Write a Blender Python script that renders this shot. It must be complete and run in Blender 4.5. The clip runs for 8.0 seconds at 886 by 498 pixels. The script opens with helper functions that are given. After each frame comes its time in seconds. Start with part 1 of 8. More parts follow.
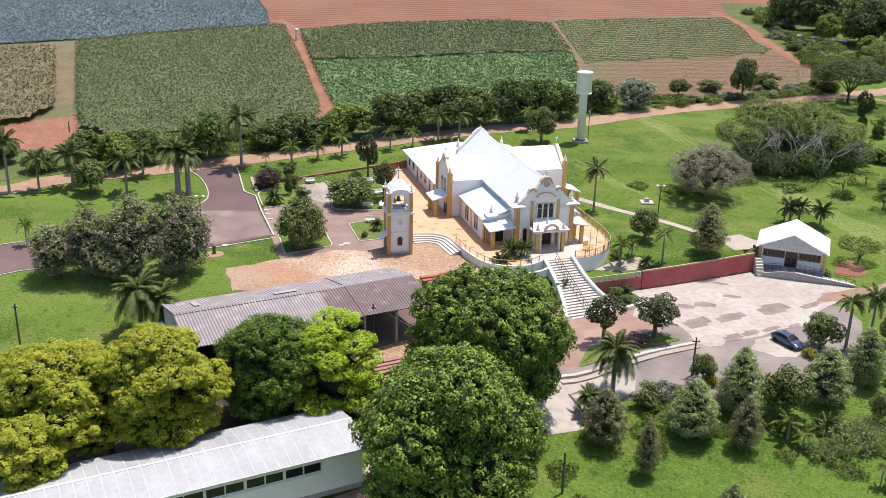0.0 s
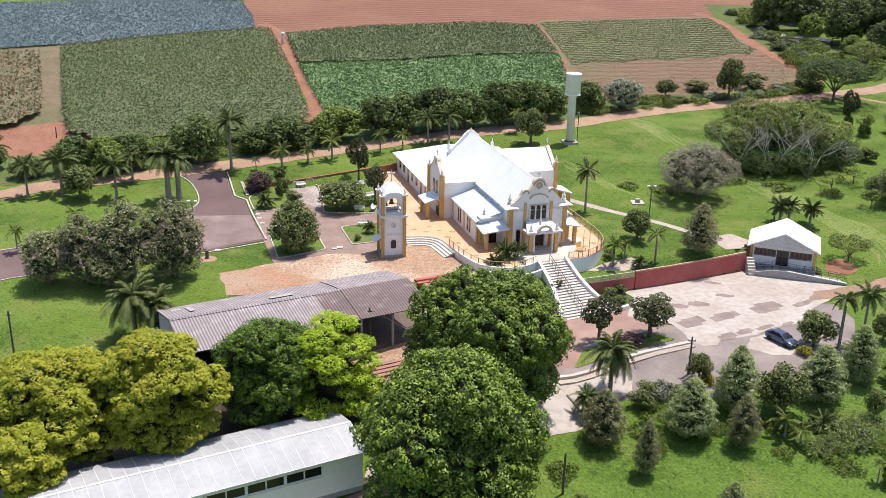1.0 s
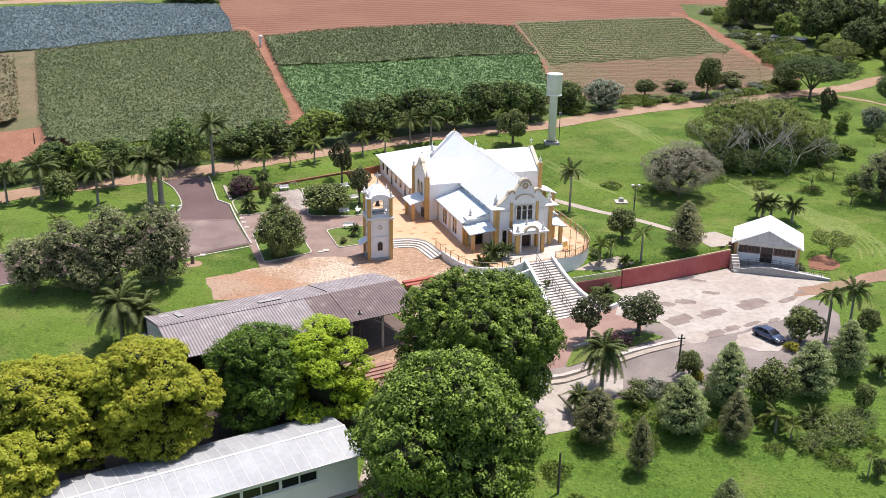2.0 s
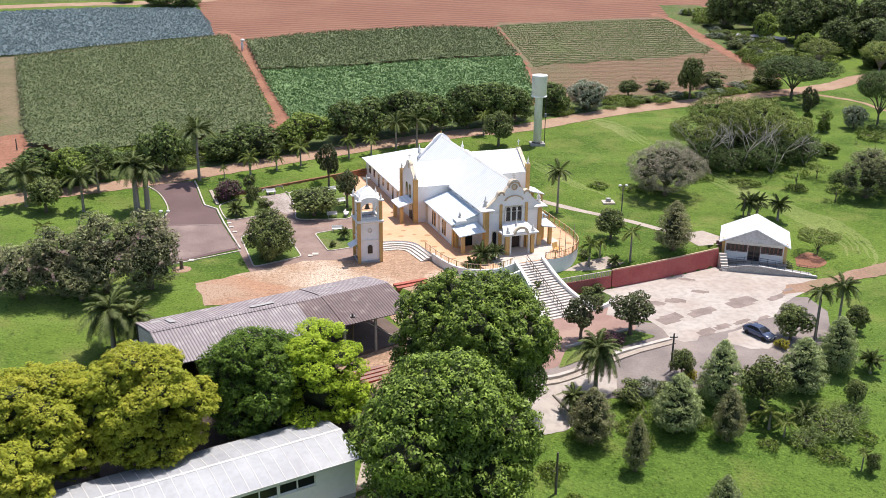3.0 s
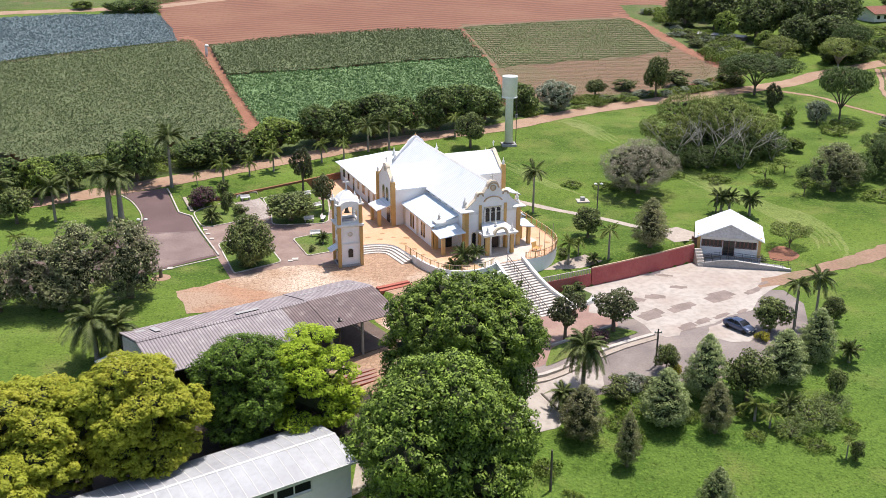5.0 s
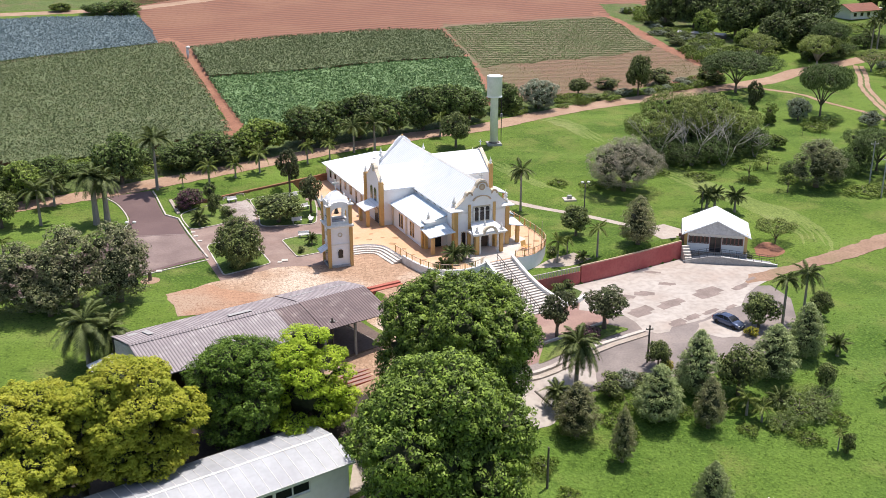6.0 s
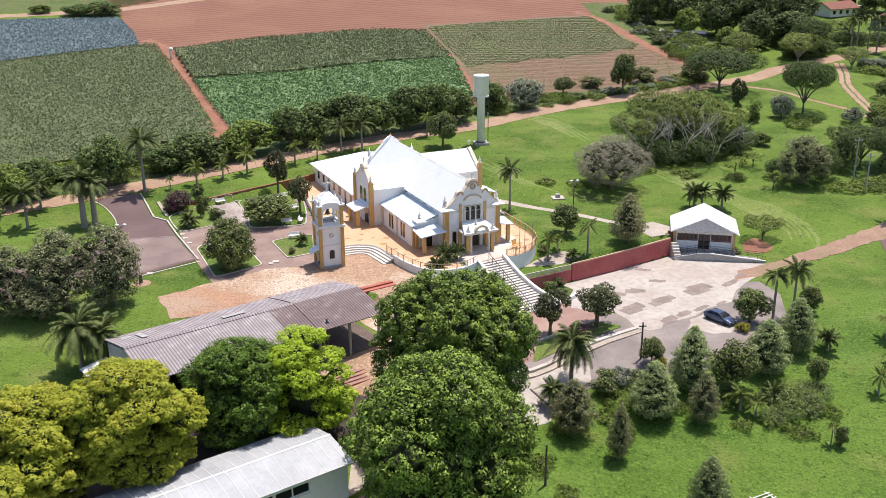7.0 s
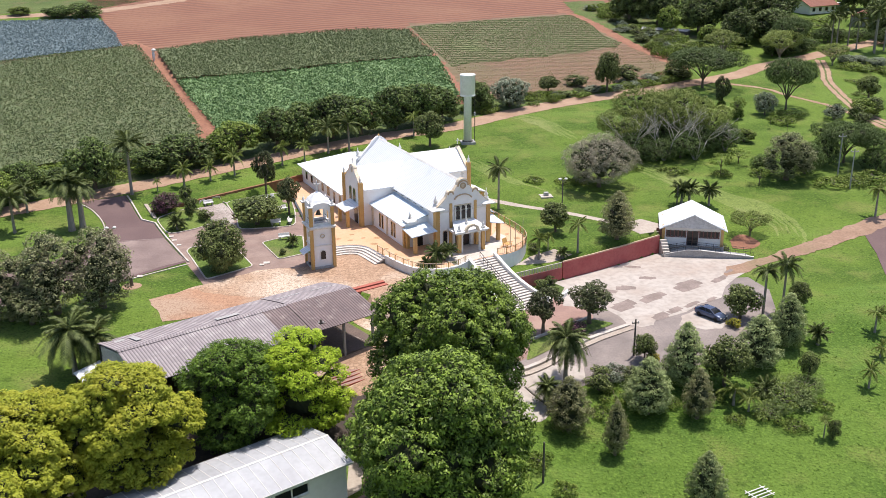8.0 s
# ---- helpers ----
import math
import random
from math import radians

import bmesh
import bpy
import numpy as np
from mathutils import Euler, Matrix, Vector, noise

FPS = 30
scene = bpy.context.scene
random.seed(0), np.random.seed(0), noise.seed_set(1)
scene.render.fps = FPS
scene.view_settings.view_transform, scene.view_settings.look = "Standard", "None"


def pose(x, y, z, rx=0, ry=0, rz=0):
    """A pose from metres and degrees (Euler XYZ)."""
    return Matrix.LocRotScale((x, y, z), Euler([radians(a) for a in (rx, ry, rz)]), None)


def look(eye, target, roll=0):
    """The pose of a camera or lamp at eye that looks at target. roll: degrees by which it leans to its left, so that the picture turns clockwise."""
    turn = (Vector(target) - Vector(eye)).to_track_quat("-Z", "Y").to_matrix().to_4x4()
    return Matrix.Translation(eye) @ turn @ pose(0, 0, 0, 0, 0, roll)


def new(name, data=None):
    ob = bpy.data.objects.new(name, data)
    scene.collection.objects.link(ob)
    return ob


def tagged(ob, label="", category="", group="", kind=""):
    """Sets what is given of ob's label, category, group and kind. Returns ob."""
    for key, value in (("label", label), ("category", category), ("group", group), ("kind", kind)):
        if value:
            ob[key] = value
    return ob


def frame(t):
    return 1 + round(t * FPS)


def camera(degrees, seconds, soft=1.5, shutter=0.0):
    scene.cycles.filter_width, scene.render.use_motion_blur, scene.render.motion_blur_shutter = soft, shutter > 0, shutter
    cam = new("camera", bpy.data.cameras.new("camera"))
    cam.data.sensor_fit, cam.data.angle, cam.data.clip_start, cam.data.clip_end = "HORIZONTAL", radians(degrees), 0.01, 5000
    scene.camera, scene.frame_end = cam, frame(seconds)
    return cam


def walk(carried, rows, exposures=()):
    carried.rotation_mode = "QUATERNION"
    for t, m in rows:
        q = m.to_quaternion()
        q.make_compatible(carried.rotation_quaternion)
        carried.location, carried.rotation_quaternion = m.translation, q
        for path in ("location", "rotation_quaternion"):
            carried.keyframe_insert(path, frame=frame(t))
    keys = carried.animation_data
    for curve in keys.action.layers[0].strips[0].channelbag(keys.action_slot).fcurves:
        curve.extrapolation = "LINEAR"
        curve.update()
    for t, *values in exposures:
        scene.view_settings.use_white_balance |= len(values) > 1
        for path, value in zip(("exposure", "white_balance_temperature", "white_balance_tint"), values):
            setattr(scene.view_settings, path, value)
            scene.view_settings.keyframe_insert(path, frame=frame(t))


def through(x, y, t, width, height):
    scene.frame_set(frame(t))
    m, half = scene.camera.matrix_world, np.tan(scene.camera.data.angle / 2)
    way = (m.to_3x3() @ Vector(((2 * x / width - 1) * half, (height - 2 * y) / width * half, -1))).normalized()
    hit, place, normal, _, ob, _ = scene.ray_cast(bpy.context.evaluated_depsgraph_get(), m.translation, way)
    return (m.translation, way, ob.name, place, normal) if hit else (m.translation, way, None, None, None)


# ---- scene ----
cam = camera(49.0, 8.0, soft=0.6)
PATH = [
    (0, (-0.778, 0.175, 46.628), (-0.8046, 2.0541, 45.9434), 1.42),
    (0.5, (-1.422, 0.148, 46.617), (-1.4363, 2.0281, 45.9348), 1.30),
    (1, (-2.095, 0.133, 46.587), (-2.0876, 2.0141, 45.9082), 1.16),
    (1.5, (-2.844, 0.208, 46.532), (-2.8101, 2.0895, 45.8550), 1.02),
    (3, (-4.923, 0.336, 46.428), (-4.8230, 2.2184, 45.7584), 0.61),
    (3.5, (-5.652, 0.386, 46.463), (-5.5303, 2.2673, 45.7943), 0.50),
    (4, (-6.355, 0.319, 46.460), (-6.2127, 2.1988, 45.7931), 0.38),
    (4.5, (-7.009, 0.292, 46.451), (-6.8465, 2.1716, 45.7857), 0.25),
    (6, (-9.139, 0.168, 46.476), (-8.9116, 2.0410, 45.8113), -0.09),
    (6.5, (-9.875, 0.170, 46.484), (-9.6274, 2.0398, 45.8195), -0.17),
    (7, (-10.607, 0.174, 46.516), (-10.3392, 2.0411, 45.8509), -0.26),
    (7.5, (-11.272, 0.248, 46.484), (-10.9852, 2.1121, 45.8189), -0.38),
    (8, (-11.988, 0.222, 46.588), (-11.6806, 2.0828, 45.9212), -0.47),
]
walk(cam, [(t, look(eye, target, roll)) for t, eye, target, roll in PATH], ((0, 0.38, 6500, 14),))
from mathutils import geometry

# ---- world, sun and exposure ----
SUN_AZ, SUN_EL = 48.0, 74.0  # degrees: from +y towards +x, and above the horizon
world = bpy.data.worlds.new("sky")
scene.world = world
world.use_nodes = True
wn = world.node_tree.nodes
sky = wn.new("ShaderNodeTexSky")
sky.sky_type = "NISHITA"
sky.sun_disc = False
sky.sun_elevation, sky.sun_rotation = radians(SUN_EL), radians(SUN_AZ)
sky.air_density, sky.dust_density = 1.0, 1.5
world.node_tree.links.new(sky.outputs[0], wn["Background"].inputs[0])
wn["Background"].inputs[1].default_value = 0.128
sun = new("sun", bpy.data.lights.new("sun", "SUN"))
sun.data.energy, sun.data.angle, sun.data.color = 4.35, radians(0.6), (1.0, 0.95, 0.87)
el, az = radians(SUN_EL), radians(SUN_AZ)
sun.matrix_world = look((0, 0, 0), (-math.cos(el) * math.sin(az), -math.cos(el) * math.cos(az), -math.sin(el)))

# ---- materials ----


def nodes_of(name):
    m = bpy.data.materials.new(name)
    m.use_nodes = True
    nt = m.node_tree
    return m, nt, nt.nodes["Principled BSDF"]


def rgba(c):
    return (c[0], c[1], c[2], 1.0)


def noise_mix(nt, coord, scale, a, b, lo=0.4, hi=0.6, detail=5.0):
    """A colour output that mixes a and b (colours or sockets) by a noise of that scale."""
    n = nt.nodes.new("ShaderNodeTexNoise")
    n.inputs["Scale"].default_value, n.inputs["Detail"].default_value = scale, detail
    nt.links.new(coord, n.inputs["Vector"])
    r = nt.nodes.new("ShaderNodeMapRange")
    r.inputs[1].default_value, r.inputs[2].default_value = lo, hi
    nt.links.new(n.outputs[0], r.inputs[0])
    return mix(nt, r.outputs[0], a, b), n.outputs[0]


def mix(nt, fac, a, b):
    x = nt.nodes.new("ShaderNodeMix")
    x.data_type = "RGBA"
    if isinstance(fac, float):
        x.inputs[0].default_value = fac
    else:
        nt.links.new(fac, x.inputs[0])
    for socket, value in ((x.inputs[6], a), (x.inputs[7], b)):
        if isinstance(value, tuple):
            socket.default_value = rgba(value)
        else:
            nt.links.new(value, socket)
    return x.outputs[2]


def bump(nt, bsdf, height, strength, distance):
    n = nt.nodes.new("ShaderNodeBump")
    n.inputs["Strength"].default_value, n.inputs["Distance"].default_value = strength, distance
    nt.links.new(height, n.inputs["Height"])
    nt.links.new(n.outputs[0], bsdf.inputs["Normal"])


def surface(name, c1, c2, big=0.3, fine=4.0, rough=0.85, metal=0.0, relief=0.3, c3=None, grain=0.12, depth=0.03):
    """A mottled surface: two colours at a large scale, an optional third in patches, and a fine grain."""
    m, nt, b = nodes_of(name)
    co = nt.nodes.new("ShaderNodeTexCoord").outputs["Object"]
    col, _ = noise_mix(nt, co, big, c1, c2, 0.35, 0.65)
    if c3:
        col, _ = noise_mix(nt, co, big * 0.37, col, c3, 0.52, 0.7, 8.0)
    dark = tuple(v * 0.45 for v in c1)
    n = nt.nodes.new("ShaderNodeTexNoise")
    n.inputs["Scale"].default_value, n.inputs["Detail"].default_value = fine, 6.0
    nt.links.new(co, n.inputs["Vector"])
    r = nt.nodes.new("ShaderNodeMapRange")
    r.inputs[1].default_value, r.inputs[2].default_value, r.inputs[4].default_value = 0.42, 0.68, grain * 4
    nt.links.new(n.outputs[0], r.inputs[0])
    col = mix(nt, r.outputs[0], col, dark)
    nt.links.new(col, b.inputs["Base Color"])
    b.inputs["Roughness"].default_value, b.inputs["Metallic"].default_value = rough, metal
    if relief:
        bump(nt, b, n.outputs[0], relief, depth)
    return m


def leaf_mat(name, c1, c2, c3=None, through=0.12, rough=0.55, flush=0.7, deep=0.75):
    """Foliage: the colour varies leaf by leaf, clump by clump and plant by plant."""
    m, nt, b = nodes_of(name)
    geo = nt.nodes.new("ShaderNodeNewGeometry")
    info = nt.nodes.new("ShaderNodeObjectInfo")
    co = nt.nodes.new("ShaderNodeTexCoord").outputs["Object"]
    col = mix(nt, geo.outputs["Random Per Island"], tuple(v * deep for v in c1), c2)
    col, _ = noise_mix(nt, co, flush, col, c3 or c2, 0.45, 0.7 if flush > 1 else 0.75)
    hsv = nt.nodes.new("ShaderNodeHueSaturation")
    r = nt.nodes.new("ShaderNodeMapRange")
    r.inputs[3].default_value, r.inputs[4].default_value = 0.8, 1.2
    nt.links.new(info.outputs["Random"], r.inputs[0])
    nt.links.new(r.outputs[0], hsv.inputs["Value"])
    nt.links.new(col, hsv.inputs["Color"])
    nt.links.new(hsv.outputs[0], b.inputs["Base Color"])
    b.inputs["Roughness"].default_value = rough
    b.inputs["Specular IOR Level"].default_value = 0.22
    tr = nt.nodes.new("ShaderNodeBsdfTranslucent")
    nt.links.new(hsv.outputs[0], tr.inputs[0])
    ms = nt.nodes.new("ShaderNodeMixShader")
    ms.inputs[0].default_value = through
    nt.links.new(b.outputs[0], ms.inputs[1])
    nt.links.new(tr.outputs[0], ms.inputs[2])
    nt.links.new(ms.outputs[0], nt.nodes["Material Output"].inputs[0])
    return m


def banded(name, c1, c2, turn, period, rough=0.9, relief=0.6, depth=0.15, wobble=1.5, c3=None):
    """Soil or crop in rows: bands across the ground, turned by that many degrees."""
    m, nt, b = nodes_of(name)
    co = nt.nodes.new("ShaderNodeTexCoord").outputs["Object"]
    mp = nt.nodes.new("ShaderNodeMapping")
    mp.inputs["Rotation"].default_value = (0, 0, radians(turn))
    nt.links.new(co, mp.inputs[0])
    w = nt.nodes.new("ShaderNodeTexWave")
    w.bands_direction = "Y"
    w.inputs["Scale"].default_value = 0.314 / period
    w.inputs["Distortion"].default_value, w.inputs["Detail"].default_value = wobble, 3.0
    w.inputs["Detail Scale"].default_value = 1.5
    nt.links.new(mp.outputs[0], w.inputs[0])
    col = mix(nt, w.outputs["Fac"], c1, c2)
    col, n = noise_mix(nt, co, 0.05, col, c3 or c1, 0.45, 0.7)
    col, n = noise_mix(nt, co, 1.3, col, tuple(v * 0.6 for v in c1), 0.5, 0.8)
    nt.links.new(col, b.inputs["Base Color"])
    b.inputs["Roughness"].default_value = rough
    bump(nt, b, w.outputs["Fac"], relief, depth)
    return m


def corrugated(name, c1, c2, turn, period, rough=0.5, metal=0.0, stain=(0.3, 0.28, 0.26), lo=0.55, hi=0.8, depth=0.05, groove_shade=0.5):
    """Ribbed roof sheets with stains and painted rib shade; the ribs run along local y turned by that many degrees."""
    m, nt, b = nodes_of(name)
    co = nt.nodes.new("ShaderNodeTexCoord").outputs["Object"]
    mp = nt.nodes.new("ShaderNodeMapping")
    mp.inputs["Rotation"].default_value = (0, 0, radians(turn))
    nt.links.new(co, mp.inputs[0])
    w = nt.nodes.new("ShaderNodeTexWave")
    w.inputs["Scale"].default_value = 0.314 / period
    nt.links.new(mp.outputs[0], w.inputs[0])
    col, _ = noise_mix(nt, co, 0.5, c1, c2, 0.3, 0.7)
    col, _ = noise_mix(nt, co, 0.9, col, stain, lo, hi, 8.0)
    # Rib shade as colour: darker where the wave sinks between ribs.
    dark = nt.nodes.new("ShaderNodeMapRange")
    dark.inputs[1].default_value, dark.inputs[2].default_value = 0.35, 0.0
    dark.inputs[4].default_value = groove_shade
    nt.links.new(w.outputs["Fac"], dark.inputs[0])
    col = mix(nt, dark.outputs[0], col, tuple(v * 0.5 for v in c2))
    nt.links.new(col, b.inputs["Base Color"])
    b.inputs["Roughness"].default_value, b.inputs["Metallic"].default_value = rough, metal
    bump(nt, b, w.outputs["Fac"], 0.6, depth)
    return m


def plain(name, c, rough=0.5, metal=0.0):
    return surface(name, c, tuple(v * 0.85 for v in c), 1.5, 12.0, rough, metal, 0.1, None, 0.05, 0.005)


def flagstone(name, c1, c2, c3, joint, scale):
    """Irregular paving stones with sunk joints."""
    m, nt, b = nodes_of(name)
    co = nt.nodes.new("ShaderNodeTexCoord").outputs["Object"]
    vo = nt.nodes.new("ShaderNodeTexVoronoi")
    vo.inputs["Scale"].default_value = scale
    nt.links.new(co, vo.inputs["Vector"])
    ed = nt.nodes.new("ShaderNodeTexVoronoi")
    ed.feature = "DISTANCE_TO_EDGE"
    ed.inputs["Scale"].default_value = scale
    nt.links.new(co, ed.inputs["Vector"])
    sep = nt.nodes.new("ShaderNodeSeparateColor")
    nt.links.new(vo.outputs["Color"], sep.inputs[0])
    col = mix(nt, sep.outputs[0], c1, c2)
    col, _ = noise_mix(nt, co, 0.12, col, c3, 0.46, 0.62, 6.0)
    r = nt.nodes.new("ShaderNodeMapRange")
    r.inputs[1].default_value, r.inputs[2].default_value = 0.0, 0.07
    r.inputs[3].default_value, r.inputs[4].default_value = 1.0, 0.0
    nt.links.new(ed.outputs["Distance"], r.inputs[0])
    col = mix(nt, r.outputs[0], col, joint)
    col, _ = noise_mix(nt, co, 2.5, col, tuple(v * 0.6 for v in c1), 0.5, 0.8)
    nt.links.new(col, b.inputs["Base Color"])
    b.inputs["Roughness"].default_value = 0.9
    bump(nt, b, ed.outputs["Distance"], 0.4, 0.04)
    return m


def turf(name, c1, c2, dry, tall, rough=0.95):
    """Mown or rough grass: broad swathes, dry spots, tufts and fine blades."""
    m, nt, b = nodes_of(name)
    co = nt.nodes.new("ShaderNodeTexCoord").outputs["Object"]
    col, _ = noise_mix(nt, co, 0.06, c1, c2, 0.38, 0.62, 4.0)
    mow = nt.nodes.new("ShaderNodeMapping")
    mow.inputs["Rotation"].default_value, mow.inputs["Scale"].default_value = (0, 0, radians(32)), (0.22, 1.0, 1.0)
    nt.links.new(co, mow.inputs[0])
    col, _ = noise_mix(nt, mow.outputs[0], 0.2, col, tuple(min(1.0, v * 1.12 + 0.012) for v in c2), 0.48, 0.78, 5.0)
    col, _ = noise_mix(nt, co, 0.22, col, dry, 0.5, 0.72, 8.0)
    col, mid = noise_mix(nt, co, 0.9, col, tuple(v * 0.6 for v in c1), 0.56, 0.8, 6.0)
    light = tuple(min(1.0, v * 1.3) for v in c2)
    col, fine = noise_mix(nt, co, 3.2, col, light, 0.5, 0.75, 4.0)
    col, _ = noise_mix(nt, co, 4.5, col, tuple(v * 0.55 for v in c1), 0.52, 0.75, 4.0)
    nt.links.new(col, b.inputs["Base Color"])
    b.inputs["Roughness"].default_value = rough
    b.inputs["Specular IOR Level"].default_value = 0.2
    bump(nt, b, fine, 0.8, tall)
    return m


GRASS = turf("grass", (0.056, 0.104, 0.0137), (0.116, 0.179, 0.027), (0.158, 0.182, 0.047), 0.2)
LAWN = turf("lawn_grass", (0.075, 0.125, 0.022), (0.13, 0.175, 0.038), (0.185, 0.172, 0.078), 0.1)
VERGE = turf("rough_grass", (0.07, 0.105, 0.03), (0.11, 0.145, 0.045), (0.16, 0.13, 0.07), 0.25)
DIRT = surface("red_dirt", (0.32, 0.205, 0.134), (0.38, 0.258, 0.176), 0.35, 3.0, 0.95, 0, 0.3, (0.3, 0.185, 0.118), 0.09, 0.04)
REDSOIL = surface("bare_red_soil", (0.26, 0.115, 0.068), (0.31, 0.15, 0.092), 0.3, 2.0, 0.95, 0, 0.5, (0.22, 0.095, 0.058), 0.12, 0.1)
PLOUGH = banded("ploughed_soil", (0.235, 0.1, 0.055), (0.138, 0.06, 0.037), -14, 2.6, wobble=2.5, c3=(0.22, 0.105, 0.06))
STUBBLE = banded("striped_crop", (0.205, 0.12, 0.072), (0.145, 0.092, 0.052), -6, 3.2, wobble=5.0, c3=(0.14, 0.122, 0.058))
ASPHALT = surface("asphalt_drive", (0.115, 0.071, 0.068), (0.145, 0.092, 0.086), 0.16, 6.0, 0.9, 0, 0.3, (0.2, 0.138, 0.122), 0.06, 0.01)
STREET = surface("worn_asphalt", (0.18, 0.15, 0.138), (0.275, 0.232, 0.21), 0.22, 5.0, 0.9, 0, 0.3, (0.36, 0.29, 0.24), 0.07, 0.01)
LOT = surface("worn_concrete", (0.45, 0.405, 0.362), (0.395, 0.345, 0.302), 0.25, 1.3, 0.9, 0, 0.25, (0.355, 0.28, 0.23), 0.1, 0.015)
PATCH = surface("asphalt_repair", (0.205, 0.16, 0.14), (0.28, 0.222, 0.195), 0.6, 5.0, 0.9, 0, 0.3, None, 0.08, 0.01)
REDWALK = surface("red_paving", (0.27, 0.165, 0.135), (0.33, 0.21, 0.17), 0.4, 5.0, 0.9, 0, 0.3, (0.38, 0.27, 0.21), 0.06, 0.01)
FLAGS = flagstone("flagstone", (0.32, 0.2, 0.125), (0.44, 0.29, 0.19), (0.56, 0.45, 0.35), (0.21, 0.135, 0.085), 2.2)
BRICKS = flagstone("brick_paving", (0.34, 0.19, 0.115), (0.42, 0.24, 0.145), (0.38, 0.27, 0.19), (0.25, 0.14, 0.085), 3.0)
GARDENPATH = surface("garden_path", (0.22, 0.15, 0.125), (0.29, 0.21, 0.175), 0.5, 4.0, 0.9, 0, 0.3, (0.3, 0.2, 0.165), 0.07, 0.02)
TERRACE = surface("terrace_tiles", (0.6, 0.34, 0.19), (0.64, 0.39, 0.24), 0.4, 3.0, 0.7, 0, 0.15, (0.66, 0.46, 0.32), 0.05, 0.01)
PALE = surface("pale_stone", (0.58, 0.52, 0.46), (0.5, 0.44, 0.38), 0.6, 4.0, 0.8, 0, 0.2, (0.45, 0.37, 0.31), 0.06, 0.01)
SPOT = surface("terrace_inlay", (0.36, 0.2, 0.1), (0.42, 0.27, 0.13), 2.0, 6.0, 0.8)
WHITE = surface("white_wall", (0.88, 0.87, 0.87), (0.85, 0.84, 0.83), 0.5, 2.0, 0.8, 0, 0.1, (0.79, 0.77, 0.74), 0.02, 0.005)
TRIMW = surface("white_trim", (0.8, 0.79, 0.76), (0.72, 0.7, 0.66), 1.0, 4.0, 0.75, 0, 0.1, (0.62, 0.58, 0.52), 0.03, 0.005)
OCHRE = surface("ochre_paint", (0.6, 0.37, 0.13), (0.55, 0.33, 0.11), 1.0, 5.0, 0.75, 0, 0.1, (0.62, 0.42, 0.19), 0.03, 0.005)
BEIGE = surface("beige_paint", (0.56, 0.42, 0.28), (0.5, 0.37, 0.24), 1.0, 5.0, 0.75)
CREAM = surface("cream_paint", (0.7, 0.6, 0.46), (0.64, 0.54, 0.4), 1.0, 5.0, 0.75)
ROOF = corrugated("white_roof_sheet", (0.77, 0.79, 0.81), (0.72, 0.75, 0.78), 90, 0.5, 0.45, 0, (0.64, 0.67, 0.7), 0.58, 0.85, 0.025, 0.35)
BLUEROOF = corrugated("pale_blue_roof_sheet", (0.66, 0.75, 0.82), (0.58, 0.68, 0.77), 0, 0.5, 0.4, 0, (0.8, 0.83, 0.86), 0.5, 0.72, 0.025, 0.2)
ROOFX = corrugated("white_roof_sheet_across", (0.77, 0.79, 0.81), (0.72, 0.75, 0.78), 0, 0.5, 0.45, 0, (0.64, 0.67, 0.7), 0.58, 0.85, 0.025, 0.35)
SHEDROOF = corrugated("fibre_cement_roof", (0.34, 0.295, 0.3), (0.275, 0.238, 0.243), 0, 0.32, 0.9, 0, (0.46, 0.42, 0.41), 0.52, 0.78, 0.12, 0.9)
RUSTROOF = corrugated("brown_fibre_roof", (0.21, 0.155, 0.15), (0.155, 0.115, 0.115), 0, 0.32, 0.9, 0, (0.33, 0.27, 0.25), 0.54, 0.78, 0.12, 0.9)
HOUSEROOF = surface("galvanised_roof", (0.42, 0.43, 0.45), (0.37, 0.38, 0.4), 0.4, 2.0, 0.5, 0.0, 0.1, (0.3, 0.3, 0.32), 0.06, 0.01)
GLASS = plain("dark_glass", (0.02, 0.022, 0.025), 0.12)
# Near-black; on the shed's back wall it stands for interior shade.
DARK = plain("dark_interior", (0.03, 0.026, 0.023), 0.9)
REDWALL = surface("red_painted_wall", (0.4, 0.09, 0.085), (0.45, 0.125, 0.115), 0.5, 3.0, 0.85, 0, 0.2, (0.38, 0.15, 0.12), 0.06, 0.01)
BROWNWALL = surface("brown_brick_wall", (0.25, 0.11, 0.055), (0.31, 0.15, 0.08), 0.8, 4.0, 0.9, 0, 0.4, None, 0.1, 0.02)
PATHGREY = surface("worn_footpath", (0.44, 0.38, 0.32), (0.37, 0.31, 0.26), 0.5, 4.0, 0.9, 0, 0.2, (0.31, 0.25, 0.2), 0.08, 0.01)
SEAM = surface("drive_joint", (0.2, 0.15, 0.135), (0.24, 0.18, 0.165), 0.6, 5.0, 0.9)
KERB = surface("whitewashed_kerb", (0.57, 0.52, 0.47), (0.45, 0.4, 0.35), 0.8, 4.0, 0.85, 0, 0.2, (0.36, 0.3, 0.25), 0.1)
CONCRETE = surface("grey_concrete", (0.42, 0.41, 0.4), (0.36, 0.35, 0.34), 0.8, 4.0, 0.85)
TANK = surface("tank_paint", (0.88, 0.88, 0.88), (0.84, 0.84, 0.84), 0.5, 3.0, 0.7, 0, 0.1, (0.64, 0.63, 0.61), 0.04, 0.005)
POLE = surface("weathered_pole", (0.1, 0.085, 0.07), (0.14, 0.12, 0.1), 2.0, 9.0, 0.9)
IRON = plain("dark_iron", (0.06, 0.05, 0.045), 0.6)
RAIL = plain("painted_rail", (0.5, 0.4, 0.28), 0.6)
